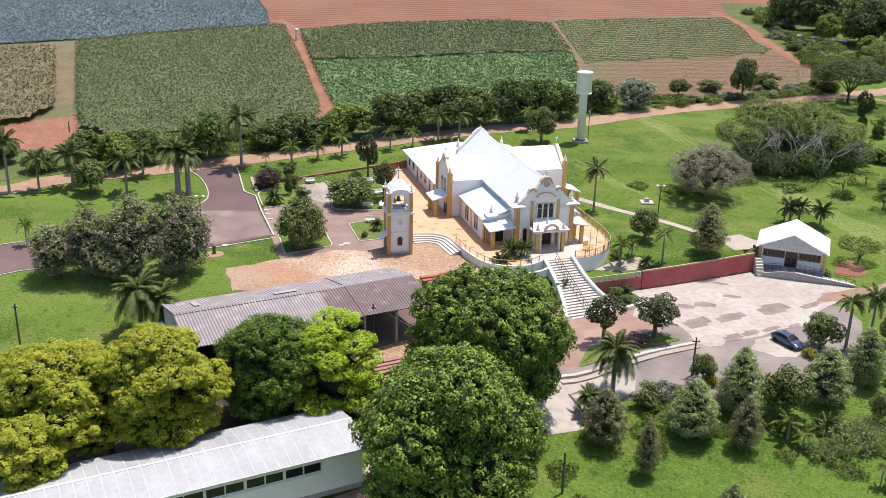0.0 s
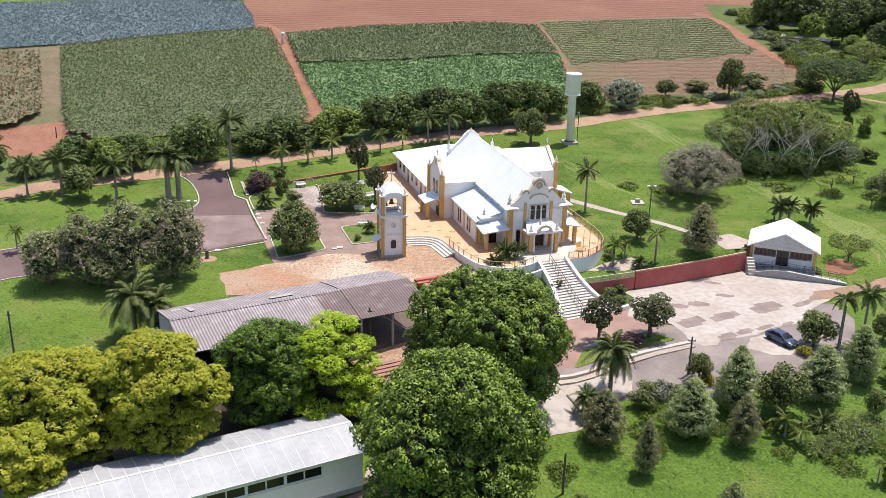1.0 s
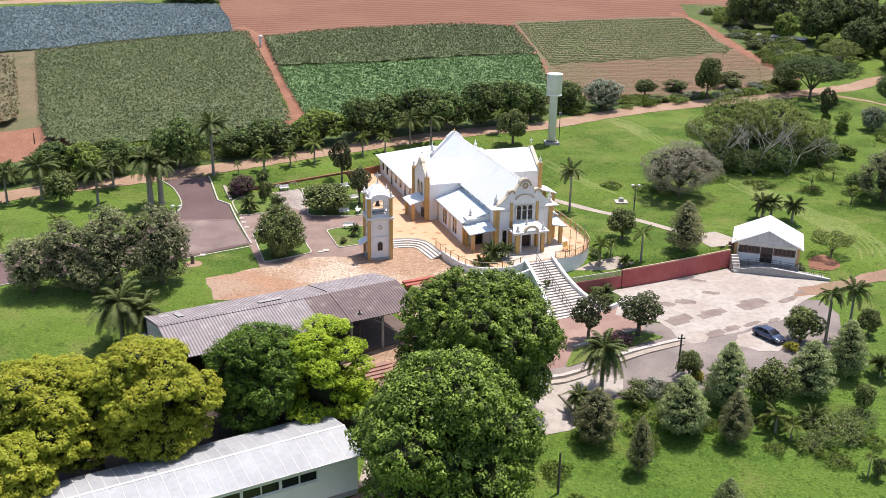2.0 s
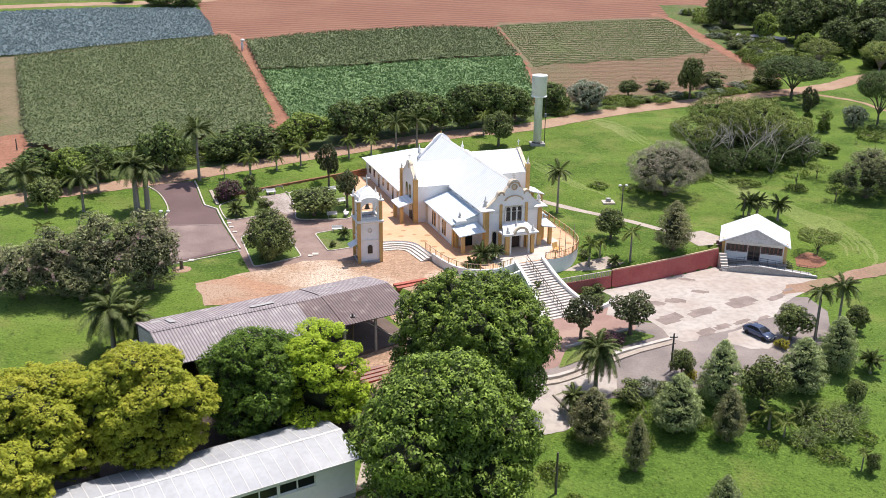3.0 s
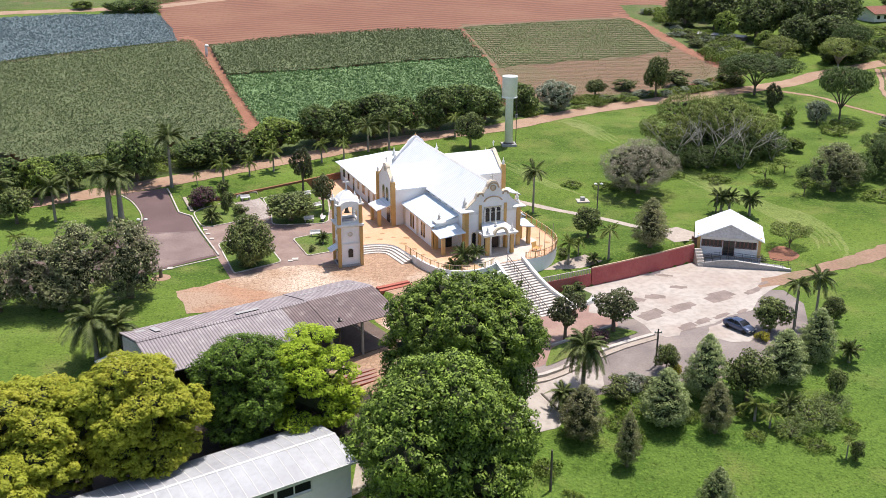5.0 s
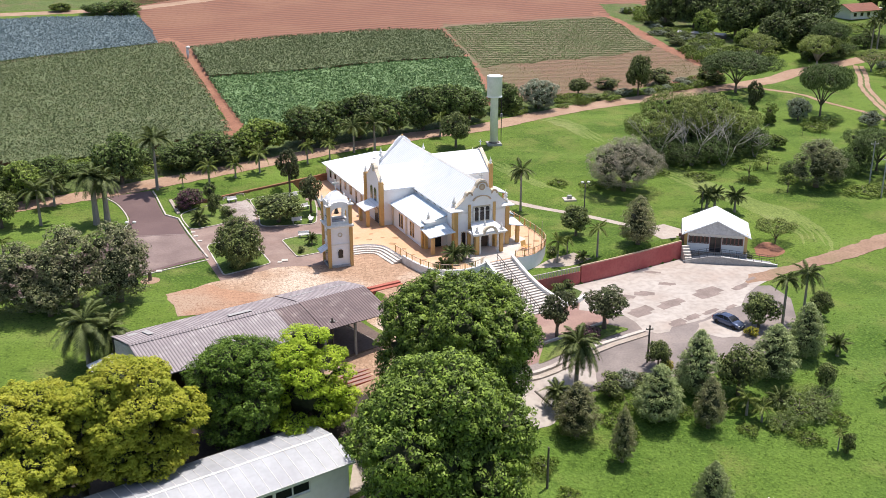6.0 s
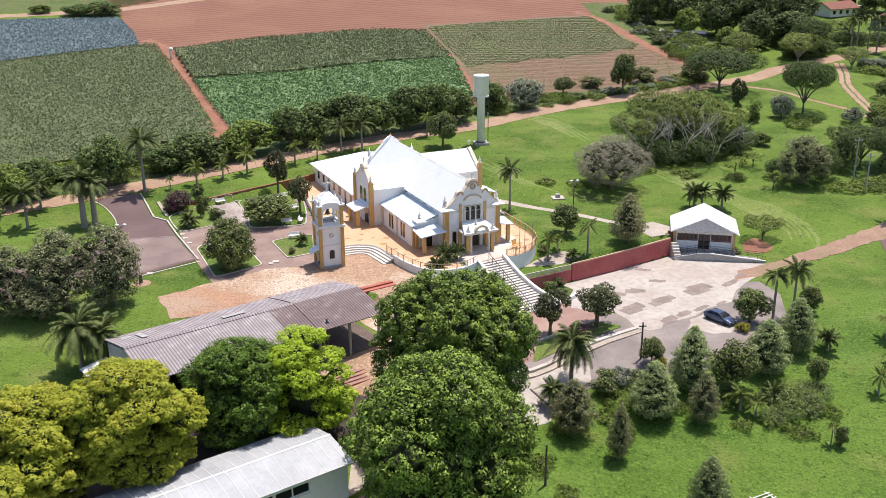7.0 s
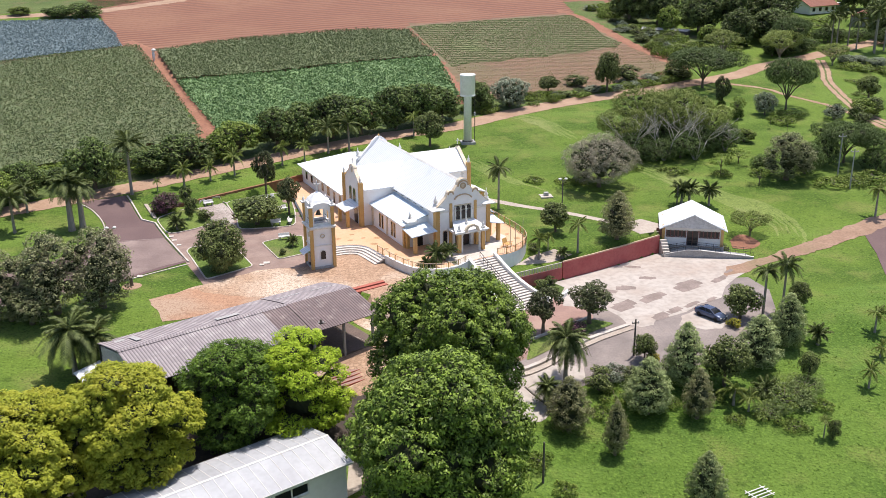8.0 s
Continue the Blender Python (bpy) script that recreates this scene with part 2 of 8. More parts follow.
BARK = surface("bark", (0.15, 0.115, 0.085), (0.21, 0.17, 0.13), 3.0, 12.0, 0.95, 0, 0.8, None, 0.12, 0.03)
PALEBARK = surface("palm_bark", (0.27, 0.24, 0.2), (0.34, 0.3, 0.26), 3.0, 10.0, 0.95, 0, 0.6, None, 0.1, 0.02)
LAMPWHITE = plain("lamp_glass", (0.75, 0.74, 0.7), 0.4)
BENCH = plain("white_bench", (0.74, 0.72, 0.69), 0.7)
REDSTEP = plain("red_step_edge", (0.42, 0.12, 0.08), 0.8)
STEP = surface("step_stone", (0.62, 0.57, 0.52), (0.55, 0.5, 0.45), 1.0, 5.0, 0.85)
RISER = surface("step_riser", (0.48, 0.42, 0.38), (0.54, 0.48, 0.44), 1.0, 5.0, 0.9)
TILE = corrugated("red_tile_roof", (0.27, 0.11, 0.075), (0.22, 0.085, 0.055), 0, 0.4, 0.85, 0, (0.2, 0.1, 0.075), 0.5, 0.8, 0.08)

# Crown core colour: the shade between leaf tufts is put into it.
CORESHADE = surface("core_shade", (0.036, 0.046, 0.016), (0.052, 0.058, 0.022), 1.5, 6.0, 0.95)
L_DARK = leaf_mat("dark_street_leaf", (0.036, 0.05, 0.02), (0.13, 0.155, 0.06), (0.12, 0.125, 0.055))
L_DEC = leaf_mat("broad_leaf", (0.055, 0.0803, 0.0231), (0.228, 0.276, 0.084), (0.162, 0.196, 0.06))
L_MID = leaf_mat("mid_green_leaf", (0.05, 0.106, 0.015), (0.164, 0.278, 0.0329), (0.19, 0.298, 0.0379))
L_MANGO = leaf_mat("mango_leaf", (0.027, 0.052, 0.0105), (0.165, 0.245, 0.039), (0.31, 0.43, 0.066), 0.12, 0.5, 1.0)
L_YEL = leaf_mat("yellow_green_leaf", (0.222, 0.262, 0.023), (0.405, 0.43, 0.045), (0.46, 0.435, 0.05), 0.3, flush=0.4, deep=1.0)
L_LIME = leaf_mat("lime_leaf", (0.33, 0.5, 0.034), (0.54, 0.7, 0.06), (0.58, 0.7, 0.065), 0.38)
L_HEDGE = leaf_mat("dark_leaf", (0.036, 0.062, 0.017), (0.175, 0.25, 0.062), (0.16, 0.21, 0.062))
L_LIGHT = leaf_mat("light_leaf", (0.093, 0.153, 0.021), (0.23, 0.31, 0.055), (0.2, 0.25, 0.05))
L_JAC = leaf_mat("greyish_leaf", (0.115, 0.138, 0.056), (0.36, 0.385, 0.178), (0.31, 0.272, 0.172))
L_CON = leaf_mat("conifer_needle", (0.178, 0.224, 0.0897), (0.444, 0.524, 0.222), (0.32, 0.382, 0.148), 0.3)
L_FEATHER = leaf_mat("feathery_leaf", (0.16, 0.22, 0.07), (0.34, 0.42, 0.16), (0.26, 0.34, 0.11), 0.3)
L_CYP = leaf_mat("cypress_needle", (0.18, 0.192, 0.0816), (0.38, 0.385, 0.19), (0.31, 0.287, 0.144), 0.28)
L_GREY = leaf_mat("twiggy_leaf", (0.25, 0.22, 0.155), (0.52, 0.46, 0.35), (0.27, 0.27, 0.165))
L_WOOD = leaf_mat("woodland_leaf", (0.0343, 0.0554, 0.0158), (0.18, 0.232, 0.0675), (0.15, 0.188, 0.06))
L_YOUNG = leaf_mat("young_palm_leaf", (0.12, 0.17, 0.035), (0.3, 0.36, 0.09), (0.26, 0.3, 0.08), 0.3)
L_SILVER = leaf_mat("silver_leaf", (0.189, 0.230, 0.149), (0.284, 0.324, 0.230))
L_SCRUB = leaf_mat("scrub_leaf", (0.1, 0.15, 0.032), (0.3, 0.365, 0.092), (0.33, 0.36, 0.105))
L_PALM = leaf_mat("palm_leaf", (0.043, 0.066, 0.019), (0.19, 0.235, 0.07), (0.16, 0.195, 0.06), 0.25)
L_CORN = leaf_mat("corn_leaf", (0.105, 0.138, 0.058), (0.17, 0.205, 0.092), (0.175, 0.19, 0.095), deep=1.0)
L_TALL = leaf_mat("tall_corn_leaf", (0.115, 0.155, 0.062), (0.2, 0.245, 0.112), (0.2, 0.23, 0.115), deep=1.0)
L_GREEN = leaf_mat("crop_leaf", (0.1, 0.175, 0.068), (0.2, 0.31, 0.125), (0.175, 0.275, 0.105), deep=1.0)
L_BLUE = leaf_mat("cabbage_leaf", (0.235, 0.31, 0.325), (0.27, 0.35, 0.365), (0.255, 0.33, 0.345), 0.3, deep=1.0)
L_THICKET = leaf_mat("thicket_leaf", (0.045, 0.082, 0.021), (0.15, 0.215, 0.062), (0.13, 0.18, 0.055))
L_PURPLE = leaf_mat("purple_flower", (0.12, 0.05, 0.075), (0.2, 0.085, 0.125), (0.08, 0.09, 0.045))
L_FLOWER = leaf_mat("yellow_flower", (0.500, 0.486, 0.027), (0.500, 0.405, 0.041), (0.135, 0.176, 0.041))

# ---- mesh helpers ----


class Geo:
    """Collects vertices and faces for one mesh."""

    def __init__(self):
        self.v, self.f = [], []

    def add(self, vs, fs):
        n = len(self.v)
        self.v += [tuple(p) for p in vs]
        self.f += [tuple(n + i for i in face) for face in fs]
        return self

    def box(self, x0, x1, y0, y1, z0, z1):
        return self.prism([(x0, y0), (x1, y0), (x1, y1), (x0, y1)], z0, z1)

    def prism(self, poly, z0, z1):
        n = len(poly)
        vs = [(x, y, z0) for x, y in poly] + [(x, y, z1) for x, y in poly]
        fs = [tuple(range(n))[::-1], tuple(range(n, 2 * n))]
        fs += [(i, (i + 1) % n, n + (i + 1) % n, n + i) for i in range(n)]
        return self.add(vs, fs)

    def slab(self, prof, axis, c0, c1):
        """A profile of (s, z) drawn in the plane across an axis ("x" or "y") and given thickness from c0 to c1."""
        n = len(prof)
        put = (lambda s, z, c: (c, s, z)) if axis == "x" else (lambda s, z, c: (s, c, z))
        vs = [put(s, z, c0) for s, z in prof] + [put(s, z, c1) for s, z in prof]
        fs = [tuple(range(n)), tuple(range(n, 2 * n))[::-1]]
        fs += [(i, n + i, n + (i + 1) % n, (i + 1) % n) for i in range(n)]
        return self.add(vs, fs)

    def lathe(self, x, y, prof, n=12):
        """A turned form from (radius, z) pairs, closed at both ends."""
        p = math.pi / 4 if n == 4 else 0.0
        vs = [(x + r * math.cos(p + 2 * math.pi * k / n), y + r * math.sin(p + 2 * math.pi * k / n), z) for r, z in prof for k in range(n)]
        fs = [tuple(range(n))[::-1], tuple(range((len(prof) - 1) * n, len(prof) * n))]
        for i in range(len(prof) - 1):
            fs += [(i * n + k, i * n + (k + 1) % n, (i + 1) * n + (k + 1) % n, (i + 1) * n + k) for k in range(n)]
        return self.add(vs, fs)

    def tube(self, pts, radii, n=6):
        """A limb along points, with a radius at each."""
        pts = [Vector(p) for p in pts]
        rings = []
        for i, p in enumerate(pts):
            d = (pts[min(i + 1, len(pts) - 1)] - pts[max(i - 1, 0)]).normalized()
            a = d.orthogonal().normalized()
            if i and (a - last).length > (a + last).length:
                a = -a
            last = a
            b = d.cross(a)
            rings.append([p + radii[i] * (math.cos(2 * math.pi * k / n) * a + math.sin(2 * math.pi * k / n) * b) for k in range(n)])
        vs = [q for ring in rings for q in ring]
        fs = [tuple(range(n))[::-1], tuple(range((len(pts) - 1) * n, len(pts) * n))]
        for i in range(len(pts) - 1):
            fs += [(i * n + k, i * n + (k + 1) % n, (i + 1) * n + (k + 1) % n, (i + 1) * n + k) for k in range(n)]
        return self.add(vs, fs)

    def sheet(self, quad, thick):
        """A roof sheet: four corners of its top, given thickness downwards."""
        low = [(x, y, z - thick) for x, y, z in quad]
        fs = [(0, 1, 2, 3), (7, 6, 5, 4)] + [(i, i + 4, (i + 1) % 4 + 4, (i + 1) % 4) for i in range(4)]
        return self.add(list(quad) + low, fs)


def mesh_of(name, g, material, smooth=False):
    me = bpy.data.meshes.new(name)
    me.from_pydata(g.v, [], g.f)
    me.materials.append(material)
    bm = bmesh.new()
    bm.from_mesh(me)
    bmesh.ops.recalc_face_normals(bm, faces=bm.faces)
    bm.to_mesh(me)
    bm.free()
    if smooth:
        me.polygons.foreach_set("use_smooth", [True] * len(me.polygons))
    return me


def part(name, g, material, parent, label="", smooth=False):
    """One mesh object under a thing or a part; g is a Geo or finished mesh data."""
    ob = new(name, g if isinstance(g, bpy.types.Mesh) else mesh_of(name, g, material, smooth))
    ob.parent = parent
    return tagged(ob, label)


def thing(name, label, category, m=None, group="", kind=""):
    ob = new(name)
    ob.empty_display_size = 0.3
    if m is not None:
        ob.matrix_basis = m
    return tagged(ob, label, category, group, kind)


def solid(name, g, material, label, category="", kind="", group="", smooth=False):
    return tagged(new(name, mesh_of(name, g, material, smooth)), label, category, group, kind)


# ---- the lie of the land ----
U = 2.8  # height of the upper ground; the parking lot lies at 0
TER = 3.6  # the church's terrace
TH = radians(16.5)  # the church's turn
CH = Vector((10.6, 121.0))  # the middle of its front


def smooth_step(a, b, x):
    t = min(1.0, max(0.0, (x - a) / (b - a)))
    return t * t * (3 - 2 * t)


def church_local(x, y):
    dx, dy = x - CH.x, y - CH.y
    return dx * math.cos(TH) + dy * math.sin(TH), -dx * math.sin(TH) + dy * math.cos(TH)


def wall_line(x):
    return 115.4 + (x - 22.9) * (0.472 if x > 22.9 else 0.37)


def land(x, y):
    """The height of the ground."""
    back = U + max(0.0, min(y, 330.0) - 140) * 0.095
    a, b = church_local(x, y)
    if -14 < a < 10.5 and b < 43.5:
        back = min(back, U)
    if -33 < x < -8 and y < 145.2 + (x + 32.5) * 0.5:
        back = min(back, U + 0.12)
    sx, sy = (x + 6.2) * 0.883 + (y - 108.6) * 0.469, -(x + 6.2) * 0.469 + (y - 108.6) * 0.883
    if -32 < sx < 1.5 and -12 < sy < -0.6:
        back = min(back, 0.9)
    west = min(back, -2 + (max(y, 62.0) - 80) * 0.17)
    flat = min(0.0, -3.6 + (max(y, 62.0) - 75) * 0.17)
    if x < 47:
        up = smooth_step(wall_line(x) + 0.1, wall_line(x) + 0.9, y)
    elif x < 60:
        k = (x - 47) / 13
        up = (1 - k) * smooth_step(wall_line(47) + 0.1, wall_line(47) + 4 + k * 20, y) + k * smooth_step(112, 140, y)
    else:
        up = smooth_step(112, 140, y)
    low = 1.3 * (1 - smooth_step(23, 30, x)) * (1 - smooth_step(wall_line(x) + 3, wall_line(x) + 9, y))
    east = flat * (1 - up) + (back - low) * up
    k = smooth_step(8, 13, x)
    return west * (1 - k) + east * k


def lines(*runs):
    out = []
    for a, b, step in runs:
        n = max(1, round((b - a) / step))
        out += [a + (b - a) * i / n for i in range(n)]
    return out + [runs[-1][1]]


def ground_sheet():
    xs = lines((-1500, -300, 200), (-300, -110, 20), (-110, -36, 3), (-36, 66, 1.0), (66, 130, 4), (130, 300, 20), (300, 1500, 200))
    ys = lines((-400, 0, 80), (0, 56, 8), (56, 70, 2), (70, 162, 1.0), (162, 340, 8), (340, 3000, 250))
    n = len(xs)
    g = Geo()
    g.v = [(x, y, land(x, y)) for y in ys for x in xs]
    g.f = [(j * n + i, j * n + i + 1, (j + 1) * n + i + 1, (j + 1) * n + i) for j in range(len(ys) - 1) for i in range(n - 1)]
    me = bpy.data.meshes.new("ground")
    me.from_pydata(g.v, [], g.f)
    me.materials.append(GRASS)
    me.polygons.foreach_set("use_smooth", [True] * len(me.polygons))
    tagged(new("ground", me), "bright green grassy ground with patchy dry spots", "ground", kind="structure")


def inside(poly, x, y):
    hit = False
    for (x0, y0), (x1, y1) in zip(poly, poly[1:] + poly[:1]):
        if (y0 > y) != (y1 > y) and x < (x1 - x0) * (y - y0) / (y1 - y0) + x0:
            hit = not hit
    return hit


def rounded(poly, r=1.0, n=4):
    """The outline with its corners cut by small arcs."""
    out = []
    for i, p in enumerate(poly):
        p, a, b = Vector(p), Vector(poly[i - 1]), Vector(poly[(i + 1) % len(poly)])
        ra, rb = min(r, (a - p).length * 0.45), min(r, (b - p).length * 0.45)
        s, e = p + (a - p).normalized() * ra, p + (b - p).normalized() * rb
        for k in range(n + 1):
            t = k / n
            out.append(tuple((1 - t) ** 2 * s + 2 * t * (1 - t) * p + t * t * e))
    return out


def drape(name, poly, material, lift, label, category="", kind="structure", cell=2.0, wander=0.0, parent=None):
    """A patch of surface laid over the ground inside an outline, with edges that may wander."""
    edge = []
    for (x0, y0), (x1, y1) in zip(poly, poly[1:] + poly[:1]):
        n = max(1, int(math.hypot(x1 - x0, y1 - y0) / (cell if not wander else min(cell, 0.7))))
        for i in range(n):
            x, y = x0 + (x1 - x0) * i / n, y0 + (y1 - y0) * i / n
            if wander:
                x += wander * noise.noise((x * 0.5, y * 0.5, 3.1)) + 0.5 * wander * noise.noise((x * 1.7, y * 1.7, 1.3))
                y += wander * noise.noise((x * 0.5, y * 0.5, 7.7)) + 0.5 * wander * noise.noise((x * 1.7, y * 1.7, 5.3))
            edge.append((x, y))
    xs, ys = [p[0] for p in edge], [p[1] for p in edge]
    pts = [Vector(p) for p in edge]
    x = math.floor(min(xs) / cell) * cell
    while x < max(xs):
        y = math.floor(min(ys) / cell) * cell
        while y < max(ys):
            if inside(edge, x, y):
                pts.append(Vector((x + 0.013, y + 0.017)))
            y += cell
        x += cell
    n = len(edge)
    vs, _, fs, *_ = geometry.delaunay_2d_cdt(pts, [(i, (i + 1) % n) for i in range(n)], [], 1, 1e-4)
    me = bpy.data.meshes.new(name)
    me.from_pydata([(p.x, p.y, land(p.x, p.y) + lift * 0.5) for p in vs], [], [tuple(q) for q in fs])
    me.materials.append(material)
    ob = new(name, me)
    if parent:
        ob.parent = parent
        return ob
    return tagged(ob, label, category, kind=kind)


def strip(pts, width):
    """The outline of a band of that width (one or one for each point) along points."""
    pts = [Vector(p) for p in pts]
    widths = width if isinstance(width, (list, tuple)) else [width] * len(pts)
    left, right = [], []
    for i, p in enumerate(pts):
        d = (pts[min(i + 1, len(pts) - 1)] - pts[max(i - 1, 0)]).normalized()
        n = Vector((-d.y, d.x)) * widths[i] / 2
        left.append(tuple(p + n))
        right.append(tuple(p - n))
    return left + right[::-1]


def curve(pts, n=5):
    """Points of a smooth line through the given ones."""
    out = []
    q = [Vector(p) for p in pts]
    for i in range(len(q) - 1):
        a, b, c, d = q[max(i - 1, 0)], q[i], q[i + 1], q[min(i + 2, len(q) - 1)]
        for k in range(n):
            t = k / n
            out.append(tuple(0.5 * (2 * b + (c - a) * t + (2 * a - 5 * b + 4 * c - d) * t * t + (3 * b - a - 3 * c + d) * t**3)))
    return out + [tuple(q[-1])]


def taper_wall(tops, width, foot):
    """A wall along points (x, y, top), standing on the height foot."""
    g = Geo()
    n = len(tops)
    band = strip([(x, y) for x, y, _ in tops], width)
    for (lx, ly), (rx, ry), (_, _, z) in zip(band[:n], band[n:][::-1], tops):
        g.v += [(lx, ly, foot), (rx, ry, foot), (rx, ry, z), (lx, ly, z)]
    for i in range(n - 1):
        a, c = 4 * i, 4 * i + 4
        g.f += [(a + k, a + (k + 1) % 4, c + (k + 1) % 4, c + k) for k in range(4)]
    g.f += [(0, 1, 2, 3), (4 * n - 1, 4 * n - 2, 4 * n - 3, 4 * n - 4)]
    return g


def along(pts, width, z0, z1, level=None):
    """A wall or kerb along points on the ground: z0 and z1 above it, or above a level."""
    g = Geo()
    fine = []
    for (x0, y0), (x1, y1) in zip(pts, pts[1:]):
        n = max(1, int(math.hypot(x1 - x0, y1 - y0) / 2.0))
        fine += [(x0 + (x1 - x0) * i / n, y0 + (y1 - y0) * i / n) for i in range(n)]
    fine.append(pts[-1])
    n = len(fine)
    band = strip(fine, width)
    left, right = band[:n], band[n:][::-1]
    for (lx, ly), (rx, ry) in zip(left, right):
        z = level if level is not None else land((lx + rx) / 2, (ly + ry) / 2)
        g.v += [(lx, ly, z + z0), (rx, ry, z + z0), (rx, ry, z + z1), (lx, ly, z + z1)]
    for i in range(n - 1):
        a, b = 4 * i, 4 * i + 4
        g.f += [(a + k, a + (k + 1) % 4, b + (k + 1) % 4, b + k) for k in range(4)]
    g.f += [(0, 1, 2, 3), (4 * n - 1, 4 * n - 2, 4 * n - 3, 4 * n - 4)]
    return g

# ---- ground, roads and fields ----
LANE = surface("lane_dirt", (0.27, 0.168, 0.112), (0.33, 0.215, 0.148), 0.4, 3.0, 0.95, 0, 0.3, (0.22, 0.165, 0.09), 0.1, 0.03)
ground_sheet()
ROAD_LINE = curve([(-130, 118), (-90, 131), (-70.2, 140.3), (-63.5, 145.3), (-51.6, 149.9), (-37.5, 155.9), (-19.6, 164.6), (-4.1, 172.1), (8, 177), (19, 180), (30.5, 186.1), (42.5, 191.9), (54.8, 196.2), (71.2, 201.6), (90.4, 209), (100.2, 215.7), (118, 224), (147, 238.5), (185, 256)], 4)
drape("plough_field", [(-66, 262), (-60, 290), (-72, 330), (140, 345), (92, 300), (78, 283), (30, 274), (24, 263.5), (10, 264.5), (-5, 262), (-20, 258), (-31, 253.5), (-40, 248), (-47, 252)], PLOUGH, 0.05, "ploughed red field with faint furrows", "field", cell=8)
drape("field_soil", [(-47, 253), (-35, 212), (-24, 178), (0, 187), (30, 197), (30, 276), (-5, 278), (-40, 263)], REDSOIL, 0.04, "bare red soil under the crops", "soil", cell=6)
drape("stubble_field", [(26, 190), (40, 196.5), (56, 204), (74, 212), (82, 226), (77, 262), (72, 283), (30, 274), (24, 275), (27, 232)], STUBBLE, 0.06, "field of brown stubble and sparse crop rows", "field", cell=6, wander=0.5)
ROWGROUND = surface("row_crop_soil", (0.16, 0.135, 0.072), (0.2, 0.15, 0.09), 0.25, 2.0, 0.95, 0, 0.4, (0.15, 0.17, 0.06), 0.12, 0.05)
drape("row_crop_ground", [(26.5, 226), (33, 229), (39.6, 230), (51, 232), (61.3, 235), (72.4, 240), (74.5, 246), (73, 262), (72, 280), (30, 272.5), (24, 271), (24.6, 250)], ROWGROUND, 0.13, "brownish soil between low crop rows", "field", cell=6, wander=2.0)
drape("far_track", strip([(-150, 284), (-100, 296), (-66, 301), (-58, 306), (-40, 318)], 5), DIRT, 0.06, "pale dirt track beyond the cabbage field", "track", cell=4, wander=0.5)
drape("far_verge", [(-160, 290), (-100, 301), (-64, 306), (-48, 322), (-80, 345), (-170, 330)], VERGE, 0.05, "rough green verge beyond the dirt track", "grass", cell=6)
drape("field_margin", [(-74, 158), (-60, 158), (-40, 166), (-22, 175), (0, 183), (20, 190), (30, 194), (30, 200), (-30, 190), (-66, 172)], REDSOIL, 0.04, "bare red soil along the hedge", "soil", cell=5)
DRYSOIL = surface("dry_field_soil", (0.14, 0.125, 0.06), (0.2, 0.15, 0.09), 0.25, 2.0, 0.95, 0, 0.5, (0.1, 0.13, 0.045), 0.14, 0.08)
drape("field_strip", strip([(-150, 207), (-110, 224), (-91, 232), (-73, 243), (-48, 253.6)], 7), DRYSOIL, 0.055, "dry brown strip between the cabbage and the corn", "soil", cell=4, wander=0.5)
drape("bare_patch", [(-80, 150), (-69, 153), (-67.5, 168), (-72, 177), (-83, 172), (-92, 160)], REDSOIL, 0.07, "bare red soil patch beside the corn", "soil", cell=3, wander=0.8)
drape("field_edge", strip(curve([(71, 287), (75.5, 272), (76.5, 255), (78.5, 238), (80.5, 226), (80, 216), (66, 206)]), (2.2, 3.5, 2.2, 2.4, 3.6, 5.0) + (4.0,) * 25), REDSOIL, 0.08, "reddish dirt track along the field", "track", cell=3, wander=0.7)
drape("verge", [(-130, 122), (-90, 135), (-62, 149), (-38, 158.5), (-20, 167), (8, 179.5), (30, 188.5), (55, 199), (60, 205), (30, 197), (0, 186), (-24, 177), (-46, 165), (-66, 160), (-100, 150), (-140, 135)], VERGE, 0.09, "rough weedy verge beside the dirt road", "grass", cell=4, wander=0.6)
drape("bushland", [(79, 240), (82.5, 228), (90, 221), (100, 230), (97, 262), (88, 300), (76, 300), (74.5, 284), (77, 268), (78, 254)], VERGE, 0.09, "rough weedy strip beside the field", "grass", cell=5, wander=0.8)
drape("field_gap", [(-100, 228), (-89, 229), (-66, 168), (-80, 170)], DRYSOIL, 0.06, "weedy strip between two corn fields", "grass", cell=4, wander=0.8)
PALEGRASS = turf("mown_grass", (0.105, 0.155, 0.034), (0.168, 0.215, 0.056), (0.21, 0.228, 0.085), 0.15)
